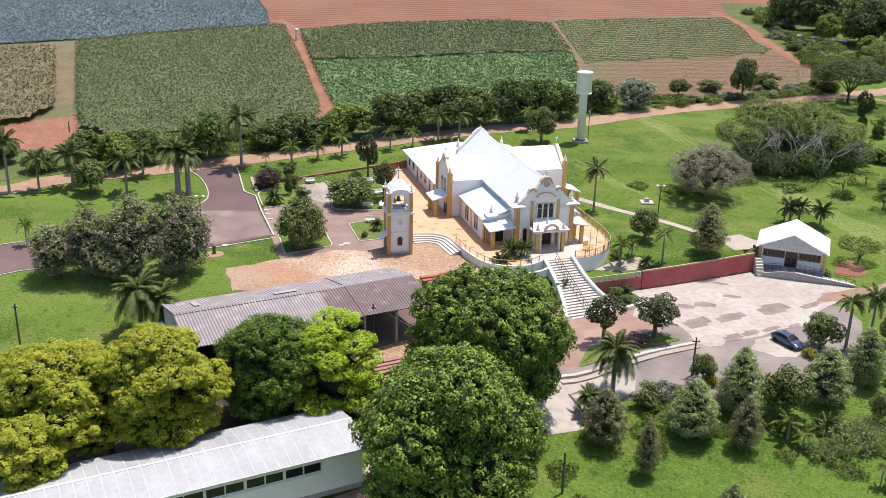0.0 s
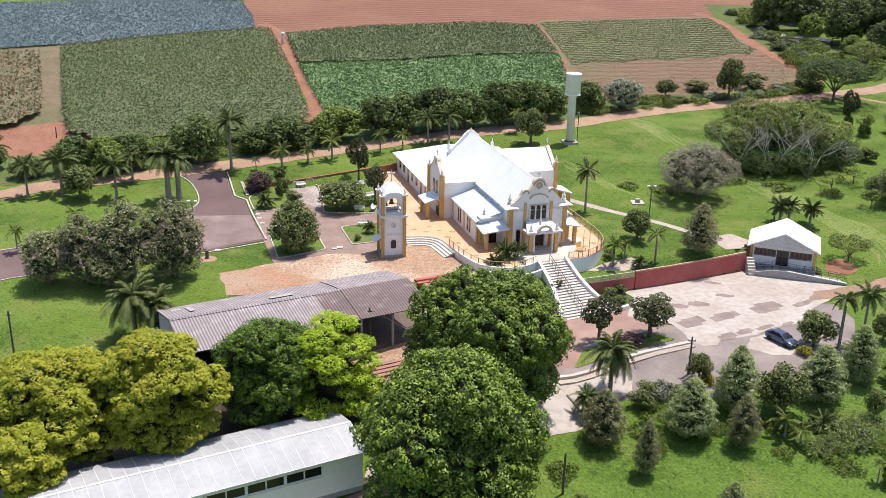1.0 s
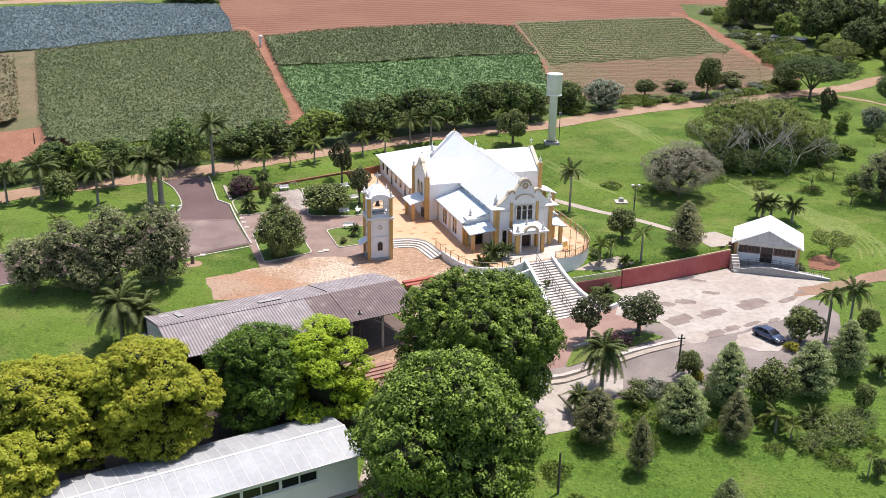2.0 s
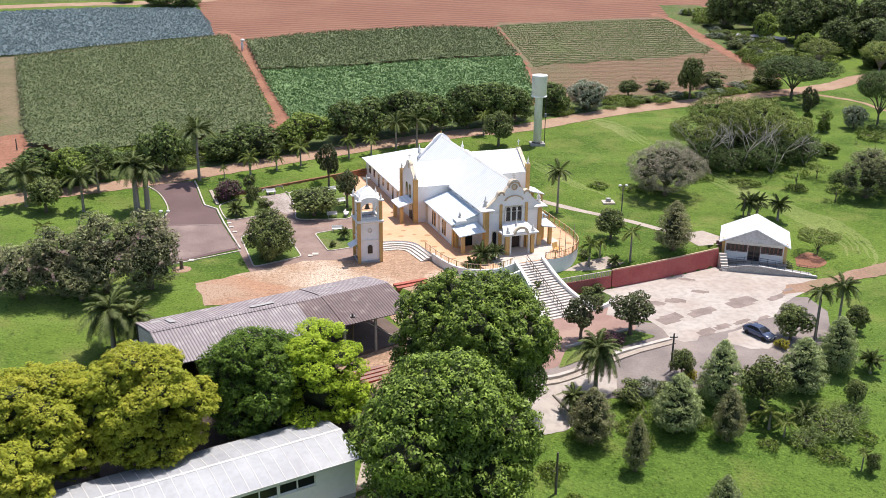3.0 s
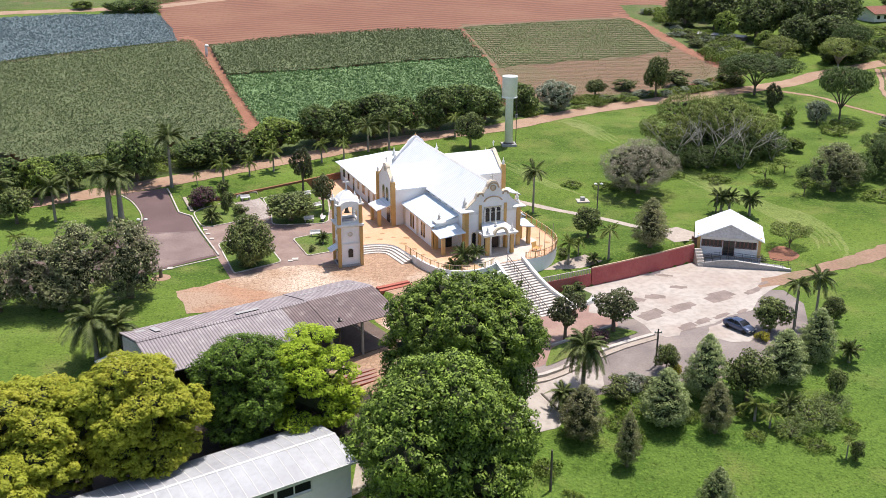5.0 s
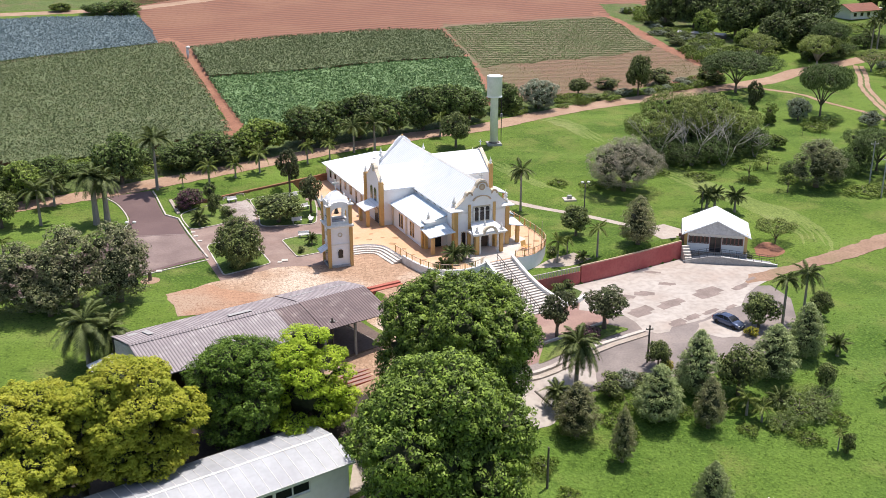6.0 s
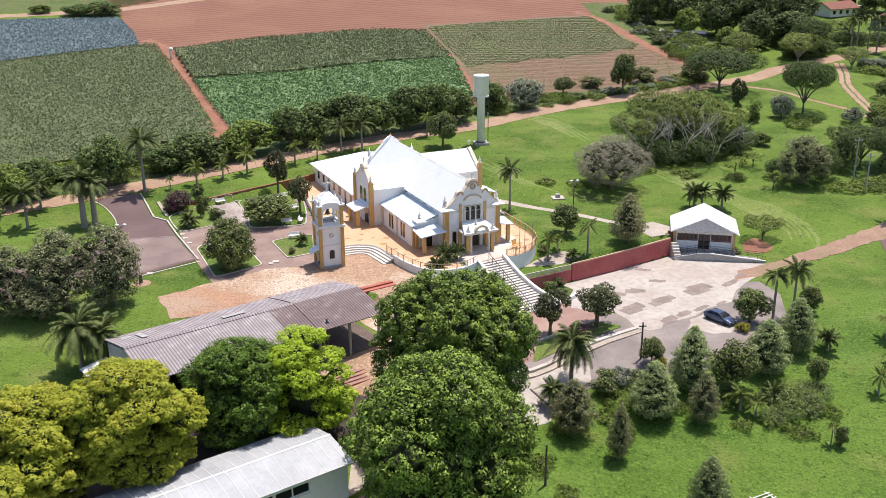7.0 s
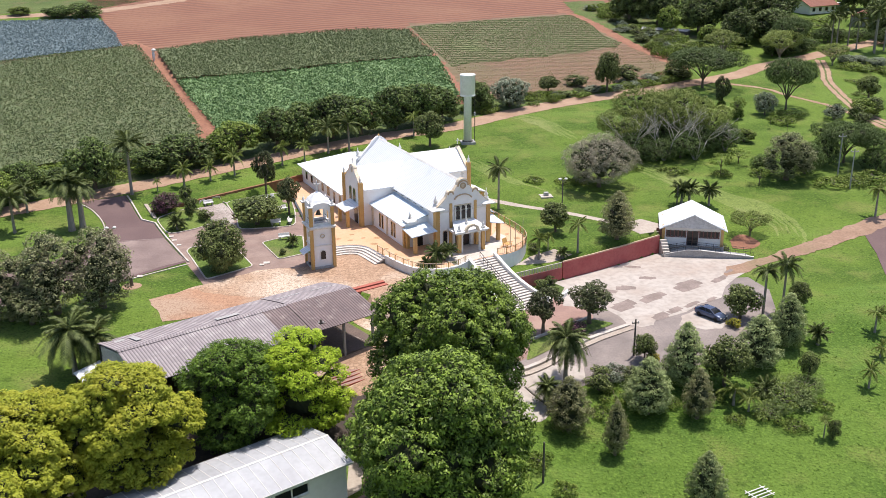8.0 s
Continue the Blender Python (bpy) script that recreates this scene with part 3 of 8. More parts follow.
for line, spread, count in (
    ([(45.6, 156.8), (48.4, 153.2), (50.9, 148.1), (53.4, 143), (56.4, 138), (59.2, 133), (60.3, 128), (59.4, 123), (56.5, 120.6)], 4.6, 5),
    ([(31.5, 186), (36.5, 182), (39, 176.5), (41.5, 168), (45, 160.5)], 4.0, 4),
    ([(18.6, 162.8), (21.3, 156.7), (24, 150), (29, 144)], 3.0, 3),
):
    r = random.Random(int(line[0][0] * 10))
    for i in range(count):
        pts = [Vector(q) for q in curve(line, 4)][r.randint(0, 4):len(line) * 4 - r.randint(4, 9)]
        shift = spread * ((i + 0.5) / count - 0.5) + r.uniform(-0.15, 0.15)
        side = [(pts[min(k + 1, len(pts) - 1)] - pts[max(k - 1, 0)]).normalized() for k in range(len(pts))]
        band = [(q.x - shift * d.y, q.y + shift * d.x) for q, d in zip(pts, side)]
        wide = [0.2 + 1.0 * math.sin(math.pi * (k + 0.5) / len(pts)) * r.uniform(0.7, 1.2) for k in range(len(pts))]
        drape("mown_swathe", strip(band, wide), PALEGRASS, 0.04 + 0.004 * i, "pale freshly mown line in the grass", "grass", cell=1.5, wander=0.45)
drape("dirt_road", strip(ROAD_LINE, 4.3), DIRT, 0.12, "pinkish red dirt road across the grounds", "road", cell=2.2, wander=0.35)
drape("field_track", strip(curve([(-23.5, 176), (-24.6, 182), (-33, 211), (-43.5, 250), (-50, 262)]), 2.6), REDSOIL, 0.1, "straight red dirt track between crop fields", "track", cell=2, wander=0.3)
drape("fork_track", strip(curve([(84, 203.5), (91.8, 197.9), (94.9, 191.2), (98.9, 184.3), (100.5, 179), (102.3, 167.8)]), (0.8, 1.1, 1.1, 1.1, 1.1, 1.1) + (1.1,) * 20), DIRT, 0.1, "faint dirt track across the grass", "track", cell=2, wander=0.5)
drape("loop_track", strip(curve([(117.5, 220), (113.6, 210.5), (109.4, 202), (106.4, 192.2), (104.2, 182.2), (103.6, 175), (105, 166)]), 2.8), VERGE, 0.1, "grassy middle of the track that branches off the road", "track", cell=2, wander=0.3)

for side in (-0.72, 0.72):
    line = [Vector(q) for q in curve([(117.5, 220), (113.6, 210.5), (109.4, 202), (106.4, 192.2), (104.2, 182.2), (103.6, 175), (105, 166)])]
    turn = [(line[min(k + 1, len(line) - 1)] - line[max(k - 1, 0)]).normalized() for k in range(len(line))]
    drape("wheel_rut", strip([(q.x - side * d.y, q.y + side * d.x) for q, d in zip(line, turn)], 1.0), DIRT, 0.12, "pale wheel rut of the grassy track", "track", cell=1.5, wander=0.3)

DRIVE = [(-43.5, 151), (-41, 147.5), (-38.6, 142), (-38.2, 138), (-39.5, 133), (-43, 127), (-50, 122.5), (-60, 116.5), (-90, 103), (-87, 94.5), (-55.4, 107.4), (-46, 112.3), (-33.4, 118.0), (-25.7, 123.5), (-29.5, 134.3), (-31.7, 141.2), (-33.8, 142.8), (-35.0, 146.4), (-36.2, 150.2), (-37.2, 153)]
drape("asphalt_drive", DRIVE, ASPHALT, 0.1, "dark purplish asphalt drive with a turning area", "road", cell=2)
OLDDRIVE = surface("worn_drive", (0.18, 0.128, 0.115), (0.23, 0.168, 0.15), 0.35, 5.0, 0.9, 0, 0.3, (0.36, 0.28, 0.24), 0.08, 0.01)
drape("drive_old_surface", [(-38.8, 133.5), (-29.4, 133.7), (-26.0, 124.2), (-33.2, 119.1), (-38.6, 117.0)], OLDDRIVE, 0.104, "lighter worn asphalt on the drive", "road", cell=1.5, wander=0.25)
drape("drive_seam", strip([(-38.7, 133.8), (-29.5, 134.0)], 0.3), SEAM, 0.106, "pale seam across the asphalt drive", "road")
drape("street", [(8, 96), (12, 103.5), (13.5, 107), (18, 107), (24.5, 104.5), (26.3, 104), (31, 105), (37, 108), (43, 112), (47.2, 111.6), (47.8, 107), (45.6, 101), (40, 93), (27, 89), (18, 88.5), (10, 87)], STREET, 0.06, "worn grey asphalt street", "road", cell=1.5)
drape("red_walk", [(6, 97), (11.5, 107.5), (18.5, 108.6), (22.5, 111), (23.2, 103), (21.5, 99.6), (17, 96.5), (10.5, 92.6), (7, 92)], REDWALK, 0.085, "reddish brown paved walk below the stairs", "pavement", cell=1.5)
drape("parking_lot", [(17.2, 112.5), (22.8, 115.1), (28.5, 117.6), (38.9, 122.6), (42, 121.5), (49.5, 117.9), (51.5, 117.4), (50.8, 115.4), (48.3, 113.8), (45.4, 111.6), (42.8, 109.0), (40.6, 105.5), (37, 104.1), (34.6, 102.1), (29.9, 100.3), (29.3, 99.2), (27.7, 98.8), (26.4, 99.9), (26.2, 102.4), (25.3, 104.7), (20.5, 106.7), (21.5, 110)], LOT, 0.1, "large worn pale concrete parking lot", "parking lot", cell=1.5)
drape("dirt_lane", [(44.4, 112.6), (47.6, 113.4), (50.4, 115.0), (54.2, 116.4), (58.8, 117.8), (64.5, 119.9), (70.2, 122.1), (74, 124), (84, 128.6), (82, 130.8), (77.7, 128.7), (72, 126.4), (67.1, 124.3), (60.5, 121.1), (55.6, 119.3), (51.1, 117.5), (49, 116.6), (45.8, 115.6)], LANE, 0.115, "red dirt lane leaving the parking lot", "track", cell=1.5, wander=0.5)
drape("side_road", [(70.6, 123.0), (73, 126), (80, 130), (120, 140), (120, 110), (64, 90), (60, 92), (63.5, 105), (66, 110.5), (68.6, 116.3)], ASPHALT, 0.1, "dark asphalt road beside the grass", "road", cell=3)
lot = bpy.data.objects["parking_lot"]
drape("worn_patch", [(32.2, 98.8), (34.4, 97.2), (36.6, 97.0), (37.8, 99.0), (36.4, 102.6), (33.6, 101.2)], LOT, 0.085, "", cell=0.8, wander=0.5, parent=bpy.data.objects["street"])
for i, (cx, cy, w, d, turn) in enumerate(((34.1, 113.9, 2.6, 1.3, -18), (30.0, 110.9, 3.2, 2.0, -22), (27.5, 110.0, 2.4, 1.7, -24), (32.3, 107.2, 5.2, 2.2, 27), (27.9, 105.4, 4.6, 2.8, 30), (38.2, 110.2, 5.6, 3.0, 26), (43.2, 111.7, 4.2, 1.3, 30), (33.4, 102.9, 2.8, 1.4, 27), (31.1, 101.5, 3.2, 1.8, 27), (39.2, 105.3, 2.6, 1.0, 30), (36.2, 104.2, 3.6, 0.9, 29), (33.6, 118.2, 2.4, 0.9, -20), (45.6, 114.2, 2.0, 0.8, 28))):
    c, s, w, d = math.cos(radians(turn)), math.sin(radians(turn)), w * 0.82, d * 0.82
    box = [(cx + c * a - s * b, cy + s * a + c * b) for a, b in ((-w / 2, -d / 2), (w * 0.22, -d / 2), (w * 0.25, -d * 0.28), (w / 2, -d * 0.25), (w / 2, d / 2), (-w * 0.2, d / 2), (-w * 0.24, d * 0.3), (-w / 2, d * 0.26))]
    drape("asphalt_patch", box, PATCH, 0.107 + 0.0016 * i, "", cell=1.0, wander=0.28, parent=lot)
MEADOW = turf("meadow_grass", (0.062, 0.12, 0.016), (0.108, 0.176, 0.027), (0.145, 0.178, 0.042), 0.3)
drape("meadow", [(9, 62), (8, 79), (12, 82), (17, 86), (28, 88), (40, 92), (49, 102.5), (60, 107), (63, 104), (60, 92), (72, 84), (90, 70), (80, 56), (20, 52)], MEADOW, 0.05, "lush darker green meadow below the street", "grass", cell=2, wander=1.2)
drape("grass_island", rounded([(12.5, 93.4), (17.6, 96.2), (25, 100.4), (22.4, 102.2), (19.5, 100.6), (14, 97.2)], 0.6), LAWN, 0.2, "small strip of lawn beside the street", "grass", cell=1)
solid("street_kerb", along([(10.3, 91), (14, 92.8), (18, 95.2), (22, 97.3), (26.3, 99.4)], 0.5, -0.3, 0.32), KERB, "low whitewashed stone kerb wall beside the street", "kerb", "structure")
solid("street_kerb", along([(10.5, 90.4), (14.2, 92.2), (18.2, 94.6), (22.2, 96.7), (26.5, 98.8)], 0.8, -0.3, 0.15), PATHGREY, "low pinkish stone step along the kerb", "kerb", "structure")
solid("street_kerb", along([(14, 97.6), (18, 99.9), (22.6, 102.6)], 0.25, -0.1, 0.28), KERB, "thin whitewashed kerb beside the lawn", "kerb", "structure")
drape("concrete_pad", [(10.4, 90.6), (14.5, 92.3), (18.6, 92.4), (18, 89.5), (15.4, 87.5), (11.6, 83.2), (8, 81.2), (6.5, 86)], LOT, 0.1, "pale stained concrete pad under the trees", "pavement", cell=1.2, wander=0.2)
solid("pad_edge", along([(11.2, 88.6), (13.6, 84.2)], 0.18, -0.1, 0.16), POLE, "dark timber edging beside the concrete pad", "edging", "structure")

# ---- garden and paved yard ----
drape("flagstone_yard", [(-28.8, 111), (-22.5, 115.3), (-16.2, 118.8), (-9.3, 119), (-8.0, 123.4), (-3.5, 125), (1, 123), (4.6, 118.4), (7.5, 111.5), (6, 104), (2, 98), (-2.0, 98.6), (-7.2, 107.9), (-10, 107.2), (-27, 105.4)], FLAGS, 0.065, "yard paved with irregular tan flagstones", "pavement", cell=1.5, wander=0.4)
drape("brick_strip", [(-28.8, 111), (-24.5, 113.8), (-21.5, 111.5), (-16, 109.6), (-13, 107.6), (-27, 105.3)], BRICKS, 0.08, "orange brick paving at the yard's end", "pavement", cell=1.5, wander=0.45)
drape("garden_path", [(-25.6, 123), (-22.9, 114.7), (-16.4, 118), (-9.5, 118.2), (-7, 126), (-9, 137), (-11.5, 150), (-16, 150.5), (-19, 146), (-27, 140), (-29.5, 137.5), (-28, 131)], GARDENPATH, 0.05, "brownish gravel garden paths", "path", cell=1.8)
BEDS = (
    [(-26.0, 127.9), (-25.0, 124.6), (-22.7, 116.6), (-17.0, 120.3), (-19.0, 126.5), (-21, 130.2), (-25.6, 129.3)],
    [(-16, 129.6), (-13.7, 122.3), (-10.3, 123.9), (-10.3, 131.5), (-12.7, 131.4)],
    [(-31.6, 143.2), (-30.2, 138.8), (-29.0, 135.6), (-24.8, 137.9), (-23.0, 140.4), (-24.7, 144.7), (-25.9, 148.0), (-28.7, 146.9)],
    [(-21.8, 150.0), (-20.8, 146), (-19.7, 141.2), (-19.3, 136), (-11.2, 136.2), (-11.1, 143), (-11.8, 154.3), (-16, 152.8)],
)
COBBLE = flagstone("rough_cobbles", (0.27, 0.22, 0.19), (0.37, 0.31, 0.28), (0.42, 0.37, 0.33), (0.15, 0.115, 0.095), 2.6)
drape("cobbled_path", [(-25.7, 148.3), (-22.2, 149.9), (-20.9, 146.2), (-19.8, 138.4), (-23, 140.5), (-24.7, 144.8)], COBBLE, 0.085, "rough grey cobbled path between the garden beds", "path", cell=1.2)
solid("garden_kerb", along(curve([(-25.9, 148.3), (-24.6, 149.6), (-22.6, 150.3), (-21.4, 149.2)]), 0.16, -0.1, 0.16), KERB, "whitewashed low kerb round the end of the cobbled path", "kerb", "structure")
solid("garden_kerb", along([(-33.6, 148.6), (-32.6, 145.7), (-31.7, 143.4)], 0.5, -0.1, 0.18), PATHGREY, "pinkish low stone edging beside the drive", "kerb", "structure")
for i, bed in enumerate(BEDS):
    outline = rounded(bed, 1.6 if i > 1 else 0.7)
    drape("lawn_bed", outline, LAWN, 0.14, "green lawn bed inside a white garden kerb", "lawn", cell=1.5)
    solid("garden_kerb", along(outline + outline[:1], 0.16, -0.1, 0.13), KERB, "whitewashed low kerb round a garden bed", "kerb", "structure")
solid("drive_kerb", along([(-36.8, 152.6), (-35.9, 150.1), (-34.7, 146.3), (-33.5, 142.6), (-31.4, 141.0), (-29.2, 134.2), (-25.4, 123.5)], 0.22, -0.1, 0.2), KERB, "whitewashed kerb along the drive", "kerb", "structure")
solid("drive_kerb", along(curve([(-44.2, 151), (-41.4, 147.6), (-38.9, 142), (-38.5, 138), (-39.9, 133.5)]), 0.18, -0.1, 0.14), KERB, "pale kerb round the corner of the drive", "kerb", "structure")
solid("drive_kerb", along([(-55.4, 107.1), (-46, 112.0), (-33.3, 117.7), (-25.2, 122.8)], 0.2, -0.1, 0.1), KERB, "thin pale kerb along the drive", "kerb", "structure")
solid("lane_kerb", along([(-60, 116.8), (-50, 122.8), (-43.4, 127.2)], 0.2, -0.1, 0.1), KERB, "thin pale kerb along the drive", "kerb", "structure")
solid("garden_wall", taper_wall([(x, y, U + max(0.0, y - 140) * 0.095 + 0.3) for x, y in ((-32.5, 145.4), (-28, 147.85), (-23.5, 150.3), (-16.6, 153.9), (-9.2, 157.9))], 0.4, U - 0.5), BROWNWALL, "low brown brick retaining wall behind the garden", "wall", "structure")
drape("lawn_path", strip(curve([(17.5, 144), (23.8, 139.4), (29.6, 134.5), (34.6, 129), (37.5, 126)]), 1.3), PATHGREY, 0.05, "narrow pale concrete footpath through the lawn", "path", cell=1.2)
drape("kiosk_apron", [(35, 128.3), (39, 130), (41, 127), (39.8, 124.2), (36.5, 123.4)], PATHGREY, 0.055, "pale concrete apron beside the pavilion", "pavement", cell=1.2)
drape("plinth_paving", [(17, 117.4), (19.5, 119.5), (23.5, 121.5), (25.5, 119.6), (22, 118)], PATHGREY, 0.06, "pale paving behind the red wall", "pavement", cell=1)
drape("soil_mound", rounded([(50, 122), (53, 121.2), (54.8, 123), (53.5, 126.5), (50.8, 125.5)], 1.2), REDSOIL, 0.09, "bare red soil around a small tree", "soil", cell=1, wander=0.4)

# red retaining wall between the parking lot and the lawn
wall = solid("red_wall", taper_wall([(22.9, 115.4, 2.42), (27.6, 117.4, 2.46), (33, 119.95, 2.5), (39.1, 123.0, 2.55)], 0.3, -0.4), REDWALL, "red painted retaining wall of the parking lot", "wall", "structure")
part("wall_cap", Geo().tube([(22.9, 115.4, 2.45), (27.6, 117.4, 2.49), (33, 119.95, 2.53), (39.1, 123.0, 2.58)], [0.15] * 4, 4), BEIGE, wall, "tan capping")
part("lower_wall", taper_wall([(15.6, 112.72, 1.6), (22.78, 115.35, 1.72)], 0.28, -0.4), REDWALL, wall, "lower red wall under the balustrade")
g = taper_wall([(15.8, 112.79, 2.36), (22.78, 115.35, 2.46)], 0.12, 1.2)
g.v = [(x, y, z if z > 1.3 else (2.28 if k < 4 else 2.38)) for k, (x, y, z) in enumerate(g.v)]
rail = solid("wall_balustrade", g, KERB, "low pale balustrade on the red wall", "railing", "structure")
for i in range(30):
    x = 15.9 + 6.7 * i / 29
    y = 112.82 + (x - 15.9) * 0.3663
    z = 1.6 + (x - 15.6) * 0.0167
    part("baluster", Geo().box(x - 0.045, x + 0.045, y - 0.045, y + 0.045, z, z + 0.68), KERB, rail)
for i in range(6):
    solid("side_step", Geo().box(39.2, 40.2, 122.9 - 0.32 * (i + 1), 122.9 - 0.32 * i, 0, 2.0 - 0.33 * i), STEP, "pale concrete step beside the pavilion", "step", group="steps beside the pavilion")

# ---- church terrace and stairs ----
EDGE_L = curve([(-8.2, 123.2), (-6.3, 123.9), (-4.2, 124.2), (-2.2, 123.3), (-0.8, 120.6), (1, 116.4), (3.2, 113.2), (6, 112.3), (8.4, 113), (10.2, 114.8)], 4)
EDGE_R = curve([(14.0, 116.3), (16.3, 117), (18.3, 118.8), (19.6, 121.8), (19.4, 125.5), (18.3, 129.6), (17, 134), (15, 141)], 4)
deck = EDGE_L + EDGE_R + [(8, 150), (2, 165.5), (-13.6, 160), (-12.1, 157), (-9.5, 135), (-8.6, 126)]
solid("terrace", Geo().prism(deck, -0.4, TER), WHITE, "raised white-sided terrace round the church", "terrace", "structure")
solid("terrace_floor", Geo().prism([tuple(p) for p in deck], TER + 0.002, TER + 0.03), TERRACE, "orange tiled floor of the church terrace", "floor", "structure")
solid("terrace_landing", Geo().prism([(8.6, 113.2), (10.2, 114.9), (14, 116.5), (14.9, 118.2), (17.2, 123.6), (16.3, 126.0), (14.2, 122.4), (7.2, 119.9), (6.6, 117.5)], TER + 0.034, TER + 0.05), PALE, "pale stone landing at the top of the stairs", "floor", "structure")
rnd = random.Random(5)
floor = bpy.data.objects["terrace_floor"]
for x, y in ((-6.9, 129), (-5.6, 126.9), (-7.6, 134.5), (-8.6, 141), (-9.6, 147), (-4.0, 126), (-2.2, 126.6), (-1.0, 123.9), (0.4, 121.6), (1.3, 119.2), (2.6, 117), (3.8, 114.6), (-3.6, 128.4), (-0.4, 126.3), (16.8, 127.6), (17.6, 124.6), (17.2, 121.3), (18.4, 122.6), (16.2, 124.8), (17.4, 119.4), (16.3, 130), (15.9, 119.2)):
    r = rnd.uniform(0.3, 0.5)
    a0 = rnd.uniform(0, 6)
    blob = [(x + r * rnd.uniform(0.75, 1.3) * math.cos(a0 + k * 0.7854), y + 0.8 * r * rnd.uniform(0.75, 1.25) * math.sin(a0 + k * 0.7854)) for k in range(8)]
    part("inlay", Geo().prism(blob, TER + 0.031, TER + 0.04), SPOT, floor)


def balustrade(pts, level, post_every=1.6, high=0.95):
    """A railing along the terrace: posts, two rails and thin bars."""
    ob = thing("terrace_railing", "thin tan metal railing along the terrace edge", "railing")
    g1 = along(pts, 0.07, high - 0.06, high, level)
    part("top_rail", g1, RAIL, ob)
    part("low_rail", along(pts, 0.05, 0.12, 0.17, level), RAIL, ob)
    bars = Geo()
    total = 0.0
    nextpost = 0.0
    for (x0, y0), (x1, y1) in zip(pts, pts[1:]):
        d = math.hypot(x1 - x0, y1 - y0)
        n = max(1, int(d / 0.25))
        for i in range(n):
            x, y = x0 + (x1 - x0) * i / n, y0 + (y1 - y0) * i / n
            bars.box(x - 0.013, x + 0.013, y - 0.013, y + 0.013, level + 0.15, level + high - 0.03)
            total += d / n
            if total >= nextpost:
                part("post", Geo().box(x - 0.06, x + 0.06, y - 0.06, y + 0.06, level, level + high + 0.05), OCHRE, ob)
                nextpost += post_every
    tagged(part("bars", bars, RAIL, ob), kind="stuff")
    return ob


balustrade(EDGE_R[1:-1], TER + 0.02)
balustrade(EDGE_L[16:], TER + 0.02)
# curved steps down to the flagstone yard
for i in range(4):
    w = 0.42 * (4 - i)
    ring = strip(EDGE_L[3:19], 2 * w)
    n = len(ring) // 2
    outer = ring[n:][::-1]
    solid("curved_step", Geo().prism(EDGE_L[3:19] + outer[::-1], U - 0.1, TER - 0.165 * (4 - i)), STEP, "long curved pale stone step below the terrace", "step", group="curved steps")
solid("curved_parapet", along(EDGE_L[18:], 0.35, -1.2, 0.25, TER), TRIMW, "curved white parapet wall beside the steps", "wall", "structure")
solid("ledge_wall", along([(x + 0.9, y - 1.1) for x, y in EDGE_L[20:36]], 0.3, -0.5, 0.55, U), TRIMW, "lower white curb wall below the terrace", "wall", "structure")

# main stairs from the street
N_STEP = 22
top_l, top_r, bot_l, bot_r = Vector((10.35, 114.95)), Vector((14.0, 116.4)), Vector((12.8, 105.0)), Vector((18.4, 107.6))


def stair_side(s, side):
    """The left or right edge of the stairs at s from 0 (top) to 1 (foot); it flares at the foot."""
    a, b = (top_l, bot_l) if side < 0 else (top_r, bot_r)
    p = a.lerp(b, s)
    out = (top_r - top_l).normalized()
    return p + out * side * (-0.55 * math.sin(s * math.pi) * 0.6 + (1.25 * s**4 if side > 0 else 0.4 * s**3))


stairs = thing("main_stairs", "broad pale stone stairs up to the church terrace", "stairs", kind="structure")
for i in range(N_STEP):
    s0, s1 = i / N_STEP, (i + 1) / N_STEP
    quad = [tuple(stair_side(s0, -1)), tuple(stair_side(s1, -1)), tuple(stair_side(s1, 1)), tuple(stair_side(s0, 1))]
    z = TER * (1 - (i + 1) / N_STEP) + 0.05
    st = part("step", Geo().prism(quad, -0.2, z), RISER, stairs)
    quad2 = [tuple(stair_side(s0 + 0.0, -1)), tuple(stair_side(s1 + 0.004, -1)), tuple(stair_side(s1 + 0.004, 1)), tuple(stair_side(s0, 1))]
    part("tread", Geo().prism(quad2, z + 0.001, z + 0.05), STEP, st, "pale stone tread")
for side in (-1, 1):
    pts = [tuple(stair_side(k / 16, side)) for k in range(17)]
    g = Geo()
    band = strip(pts, 0.42)
    for k in range(17):
        z = TER * (1 - k / 16) + 0.45
        (lx, ly), (rx, ry) = band[k], band[33 - k]
        g.v += [(lx, ly, -0.2), (rx, ry, -0.2), (rx, ry, z), (lx, ly, z)]
    for k in range(16):
        a, b = 4 * k, 4 * k + 4
        g.f += [(a + j, a + (j + 1) % 4, b + (j + 1) % 4, b + j) for j in range(4)]
    g.f += [(0, 1, 2, 3), (67, 66, 65, 64)]
    part("side_wall", g, TRIMW, stairs, "curved white parapet")
hand = Geo()
for k in range(0, 23, 2):
    s = k / 22
    p = stair_side(s, -1).lerp(stair_side(s, 1), 0.42)
    z = TER * (1 - s)
    hand.tube([(p.x, p.y, z), (p.x, p.y, z + 0.95)], [0.03, 0.03], 5)
p0, p1 = stair_side(0, -1).lerp(stair_side(0, 1), 0.42), stair_side(1, -1).lerp(stair_side(1, 1), 0.42)
hand.tube([(p0.x, p0.y, TER + 0.95), (p1.x, p1.y, 0.95)], [0.04, 0.04], 6)
hand.tube([(p0.x, p0.y, TER + 0.5), (p1.x, p1.y, 0.5)], [0.03, 0.03], 5)
part("handrail", hand, IRON, stairs, "dark iron centre handrail")
